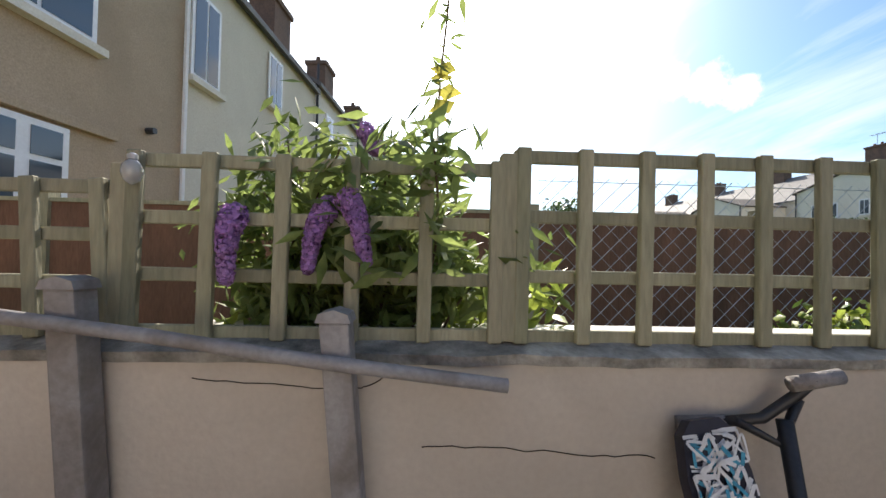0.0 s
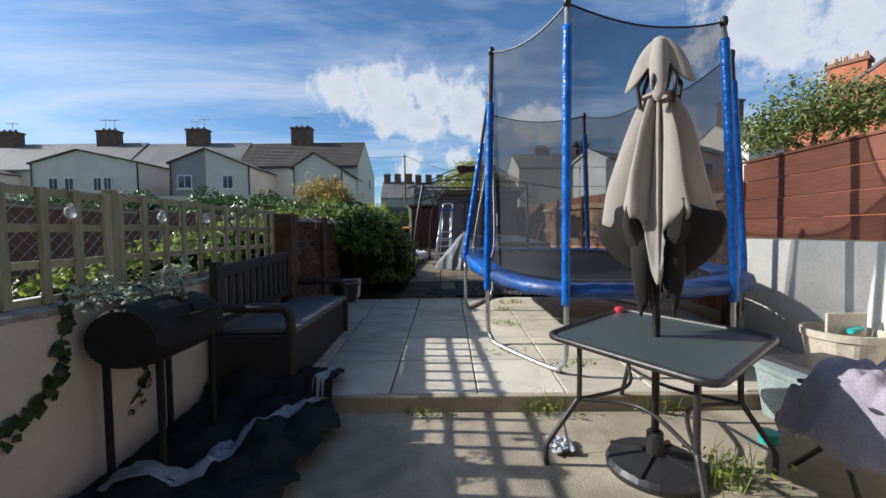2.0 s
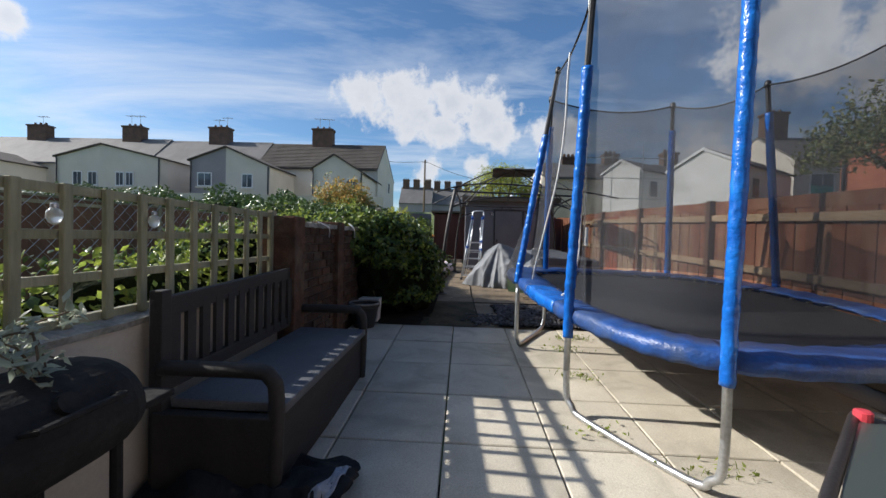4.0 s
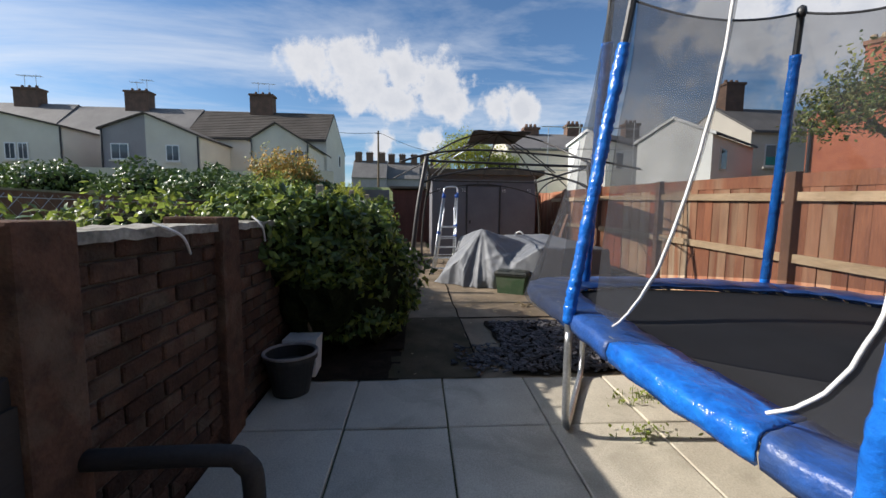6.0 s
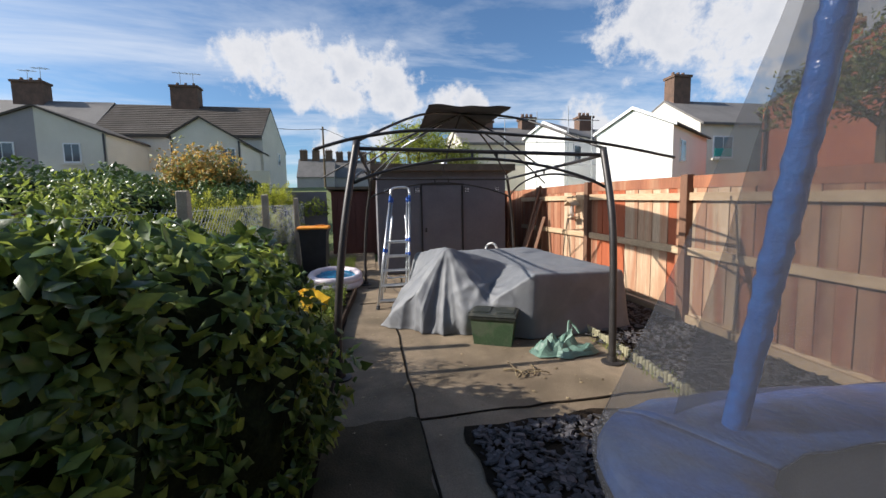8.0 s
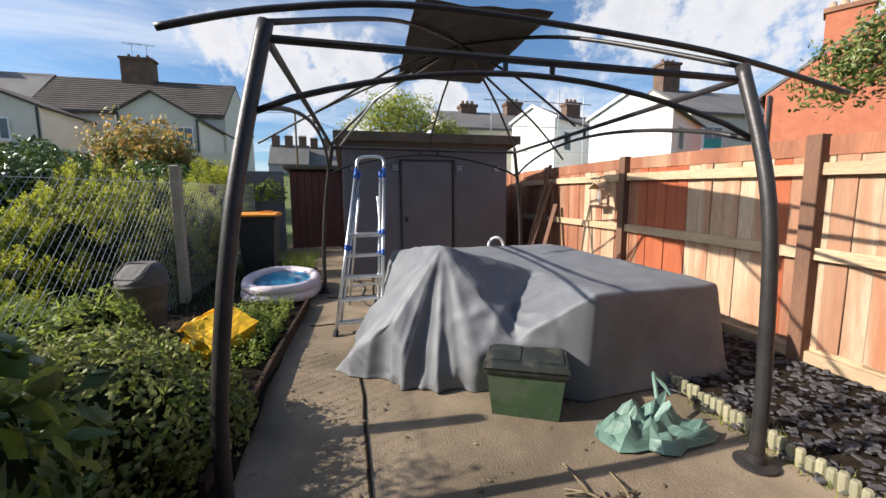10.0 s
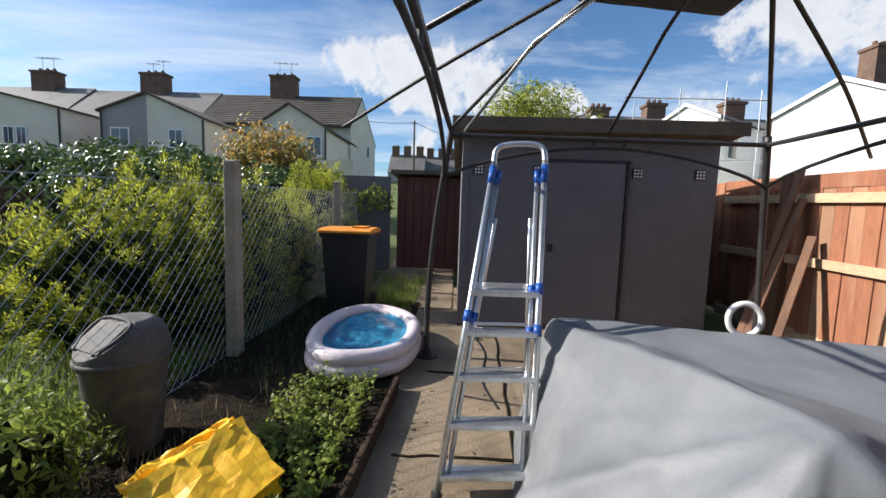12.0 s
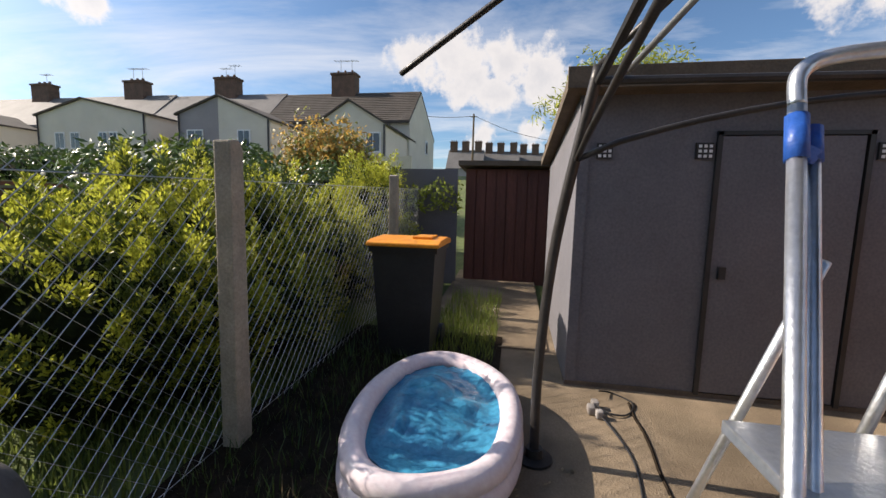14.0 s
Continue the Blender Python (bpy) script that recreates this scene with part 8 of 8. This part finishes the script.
def conifer(name, label, blobs, plumes, seed, reach=(0.13, 0.27), gold=0.7):
    """Soft conifer masses: upswept feathery plumes, coloured lit or shaded, round a dark core. blobs: centre, radii."""
    rng = np.random.default_rng(seed)
    c0 = blobs[0][0]
    t = thing(name, (c0[0], c0[1], gz(c0[0])), label, "shrub")
    deep, bright = ([], []), ([], [])
    area = sum(r[0] * r[2] for _, r in blobs)
    for c, r in blobs:
        k = int(plumes * r[0] * r[2] / area)
        P, N = blob_points(rng, k, c, r, -0.55, lump=0.45, freq=2.6, shell=0.86)
        for p, n in zip(P, N):
            if p[2] < gz(p[0]) + 0.05 or any((((p - np.array(q)) / np.array(w)) ** 2).sum() < 0.55 for q, w in blobs):
                continue
            axis = n * 0.55 + np.array((0, 0, 0.75)) + rng.normal(0, 0.16, 3)
            axis /= np.linalg.norm(axis)
            ln = rng.uniform(*reach)
            m = 96
            h = rng.uniform(0, 1, m)
            off = rng.normal(0, 1, (m, 3))
            off -= axis * (off @ axis)[:, None]
            wide = ln * 0.24 * np.clip(1.15 - h, 0.1, 1)
            Q = p + axis * (h * ln)[:, None] + off * wide[:, None] * 0.7
            T = axis + off * 0.55
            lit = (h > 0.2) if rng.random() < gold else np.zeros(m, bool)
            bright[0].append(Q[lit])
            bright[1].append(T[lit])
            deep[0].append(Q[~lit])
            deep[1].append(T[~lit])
    # two colours of one foliage: shaded body dark, sunlit tips bright
    for (Q, T), mat, lb in ((deep, L_CONIFERSHADE, "inner sprays coloured dark green as if in shade"), (bright, L_CONIFER, "feathery tips coloured yellow-green as if sunlit")):
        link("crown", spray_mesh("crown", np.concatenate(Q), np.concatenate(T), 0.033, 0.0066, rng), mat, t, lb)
    for c, r in blobs:
        b = Vector((c[0], c[1], gz(c[0])))
        part("branch", tube(smooth_path([b, b.lerp(Vector(c), 0.6) + Vector((0.05, 0.03, 0)), Vector(c)], 4), [0.035 - 0.003 * j for j in range(9)], 6), M_TWIG, t)
        # near-black filler again, painting the shade inside the plumes
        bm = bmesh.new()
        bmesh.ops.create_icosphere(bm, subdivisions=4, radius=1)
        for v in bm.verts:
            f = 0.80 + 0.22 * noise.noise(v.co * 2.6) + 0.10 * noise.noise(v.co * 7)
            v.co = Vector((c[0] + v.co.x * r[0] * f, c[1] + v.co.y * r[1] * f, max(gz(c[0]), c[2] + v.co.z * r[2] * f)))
        part("shade_core", bm, M_INNERSHADE, t)
    return t


conifer("conifer_hedge", "feathery yellow-green conifer hedge behind the wire", [((11.35, 2.15, 0.90), (0.55, 0.62, 0.58)), ((12.1, 2.3, 1.02), (0.54, 0.56, 0.70)), ((12.9, 2.15, 1.03), (0.52, 0.56, 0.70)), ((13.75, 2.1, 0.92), (0.56, 0.56, 0.62)), ((12.5, 1.75, 0.75), (0.72, 0.36, 0.44)), ((11.75, 1.8, 0.8), (0.46, 0.36, 0.48)), ((14.4, 1.9, 0.80), (0.5, 0.5, 0.52))], 3400, 45)
conifer("thuja", "bright green upright conifer by the far fence post", [((15.0, 1.75, 1.2), (0.42, 0.42, 0.85))], 420, 46, (0.2, 0.4), 0.9)
shrub("far_climber", "leafy climber on the end of the brown shed", [((15.5, 0.95, 1.75), (0.3, 0.4, 0.38))], L_LIGHT, 900, (0.07, 0.035), 47, core=0)
shrub("bush", "dark green garden bush beyond the wire fence", [((14.5, 4.6, 1.4), (1.3, 1.0, 1.2)), ((16.2, 5.0, 1.5), (1.3, 1.0, 1.1)), ((18, 4.0, 1.5), (1.4, 1.2, 1.1))], L_HEDGE, 8000, (0.12, 0.06), 48)
shrub("bush", "sprawling mixed green bush in the neighbouring garden", [((8.5, 4.6, 0.7), (1.4, 0.9, 0.5)), ((10.5, 5.6, 0.8), (1.3, 0.9, 0.55)), ((13.5, 6.6, 1.1), (1.5, 1.0, 0.7)), ((6.6, 3.2, 0.9), (0.9, 0.7, 0.5))], L_LIGHT, 9000, (0.10, 0.05), 49, mat2=L_HEDGE)
shrub("bush", "tall dark hedge far down the gardens", [((24, 10, 2.0), (3, 2.0, 1.6)), ((27, 15, 2.4), (3, 2.5, 1.7)), ((28, 21, 2.6), (2.5, 3.5, 1.7)), ((29, 28, 2.8), (2.5, 4.0, 1.7)), ((22, 5, 1.8), (2, 1.6, 1.3))], L_HEDGE, 12000, (0.30, 0.16), 50)


def tree(name, label, at, trunk_h, crown, mat, k, size, seed, mat2=None, category="tree"):
    rng = np.random.default_rng(seed)
    t = thing(name, at, label, category)
    a = Vector(at)
    top = a + Vector((0.1, 0.05, trunk_h))
    tr = part("trunk", tube(smooth_path([a, a + Vector((0.05, 0, trunk_h * 0.5)), top, top + Vector((0, 0, crown[0][1][2] * 0.5))], 5), [0.22 - 0.011 * i for i in range(16)], 8), M_TWIG, t)
    P, N = [], []
    for c, r in crown:
        e = Vector(c)
        part("limb", tube(smooth_path([top, top.lerp(e, 0.5) + Vector((0, 0, 0.1)), e], 5), [0.09 - 0.0065 * i for i in range(11)], 6), M_TWIG, t)
        for i in range(5):
            q = e + Vector((rng.uniform(-.8, .8) * r[0], rng.uniform(-.8, .8) * r[1], rng.uniform(-.3, .8) * r[2]))
            part("limb", tube([e, e.lerp(q, 0.5) + Vector((0, 0, .05)), q], [0.03, 0.02, 0.01], 5), M_TWIG, t)
        p, n = blob_points(rng, int(k / len(crown)), c, r, -0.8, lump=0.5, shell=0.25)
        P.append(p)
        N.append(n)
    P, N = np.concatenate(P), np.concatenate(N)
    if mat2 is not None:
        pick = rng.random(len(P)) < 0.4
        link("crown", leaf_mesh("crown", P[pick], N[pick], *size, rng, 0.9), mat2, t)
        P, N = P[~pick], N[~pick]
    link("crown", leaf_mesh("crown", P, N, *size, rng, 0.9), mat, t)


tree("autumn_tree", "rounded tree with yellowing autumn leaves", (22.0, 5.9, 1.2), 1.4, [((22.0, 5.9, 3.3), (1.45, 1.45, 1.15)), ((22.3, 6.6, 3.0), (1.0, 1.0, 0.8)), ((21.7, 5.2, 2.9), (1.0, 0.9, 0.8))], L_AUTUMN, 7000, (0.16, 0.09), 61, mat2=L_VARIEG)
tree("feathery_tree", "feathery light green tree behind the grey shed", (17.5, -2.0, 0.6), 1.7, [((17.5, -1.7, 3.5), (1.0, 1.0, 0.6)), ((17.6, -2.6, 3.45), (1.0, 0.9, 0.65)), ((17.3, -2.1, 3.95), (0.9, 0.9, 0.5)), ((17.6, -3.4, 3.3), (0.8, 0.7, 0.45))], L_LIGHT, 9500, (0.13, 0.028), 62, mat2=L_CONIFER)
tree("garden_tree", "leafy tree with thin yellow-green leaves beyond the fence", (12.0, -12.2, 0.4), 3.0, [((12.0, -12.2, 4.8), (1.5, 1.5, 1.0)), ((12.9, -11.6, 4.3), (1.2, 1.1, 0.9)), ((11.2, -12.9, 4.5), (1.3, 1.3, 1.0))], L_VARIEG, 6500, (0.15, 0.07), 63, mat2=L_HEDGE)
tree("skyline_tree", "dark tree on the skyline of the far gardens", (12.0, 34.0, 0.5), 2.5, [((12, 34, 4.6), (2.0, 2.0, 1.6)), ((14, 35, 4.0), (1.8, 1.6, 1.3))], L_HEDGE, 3500, (0.35, 0.2), 64)


def build_low_plants():
    rng = np.random.default_rng(71)
    # herb leaves in the bed
    b = thing("herb_patch", (10.3, 0.2, gz(10.3)), "patch of low mint-like green herbs in the bed", "herbs")
    k = 420
    P = np.stack([rng.uniform(9.3, 10.85, k), rng.uniform(-0.08, 0.42, k), np.zeros(k)], 1)
    Q = []
    for x, y, _ in P:
        h = rng.uniform(0.04, 0.16)
        z = gz(x) + 0.04
        for q in range(7):
            Q.append((x + rng.normal(0, .018), y + rng.normal(0, .018), z + h * (q + 1) / 7))
    link("leaves", leaf_mesh("leaves", Q, np.tile((0, 0, 1.0), (len(Q), 1)), 0.035, 0.024, rng, 0.5), L_LIGHT, b)
    # lawn and weeds as tufts
    def tufts(name, label, x0, x1, y0, y1, k, h, mat, z=None, w=0.006):
        P = np.stack([rng.uniform(x0, x1, k), rng.uniform(y0, y1, k), np.zeros(k)], 1)
        P[:, 2] = [gz(x) - 0.02 if z is None else z for x in P[:, 0]]
        tagged(link(name, blade_mesh(name, P, h, w, rng, 0.7), mat), label, "grass", "", "stuff")
    tufts("long_grass", "long sunlit grass beyond the wire fence", 7.5, 13.5, 1.25, 4.2, 16000, 0.20, L_GRASS, w=0.010)
    tufts("rough_grass", "rough grass and weeds round the bins", 10.9, 13.9, -0.1, 1.15, 2600, 0.15, L_HEDGE)
    tufts("shed_weeds", "grassy weeds between path and far post", 12.6, 14.6, -0.1, 0.5, 1500, 0.20, L_LIGHT)
    tufts("verge_grass", "thin grass along the slate bed", 6.6, 8.3, -2.85, -2.62, 700, 0.07, L_LIGHT)
    tufts("strip_grass", "pale weeds on the strip behind the trellis", -3.0, 3.8, 1.1, 1.6, 2500, 0.14, L_LIGHT, 0.60)
    tufts("dry_stalks", "dry straw stalks lying in the bed", 9.6, 11.2, 0.3, 1.0, 130, 0.14, L_DRY, w=0.007)
    tufts("dead_stems", "matted dead straw stems round the bin", 8.9, 10.1, 0.35, 1.0, 420, 0.20, L_DRY, w=0.006)
    # fallen leaves on path
    k = 260
    P = np.stack([rng.uniform(5.7, 11.5, k), rng.uniform(-2.6, -0.2, k), np.zeros(k)], 1)
    P[:, 2] = [gz(x) + 0.008 for x in P[:, 0]]
    tagged(link("fallen_leaves", leaf_mesh("fallen_leaves", P, np.tile((0, 0, 1.0), (k, 1)), 0.035, 0.02, rng, 0.15), L_DRY), "scattered dry leaves and crumbs on the path", "leaves", "", "stuff")


build_low_plants()


# ---------------------------------------------------------------- paving slabs of the patio
def build_patio():
    p = structure("patio", sheet(lambda u, v: (2.44 + 3.23 * u, -3.95 + 4.74 * v, gz(2.44 + 3.23 * u) - 0.035), 8, 8), M_SOIL, "patio of square pale concrete slabs with dark joints", "patio")
    xs = [2.435 + 0.648 * i for i in range(6)]
    ys = [0.775, 0.155, -0.465, -1.085, -1.705, -2.325, -2.945, -3.565, -3.95]
    rnd = random.Random(4)
    for i in range(5):
        for j in range(8):
            x0, x1, y0, y1 = xs[i] + 0.005, xs[i + 1] - 0.005, ys[j + 1] + 0.005, ys[j] - 0.005
            dz = rnd.uniform(-0.004, 0.004)
            bm = bmesh.new()
            V = []
            for z in (-0.045, 0.0):
                for x, y in ((x0, y0), (x1, y0), (x1, y1), (x0, y1)):
                    V.append(bm.verts.new((x, y, gz(x) + z + dz)))
            for f in ((3, 2, 1, 0), (4, 5, 6, 7), (0, 1, 5, 4), (1, 2, 6, 5), (2, 3, 7, 6), (3, 0, 4, 7)):
                bm.faces.new([V[k] for k in f])
            bmesh.ops.bevel(bm, geom=bm.edges[:], offset=0.006, segments=1, affect="EDGES")
            part("paving_slab", bm, M_SLAB, p)


build_patio()
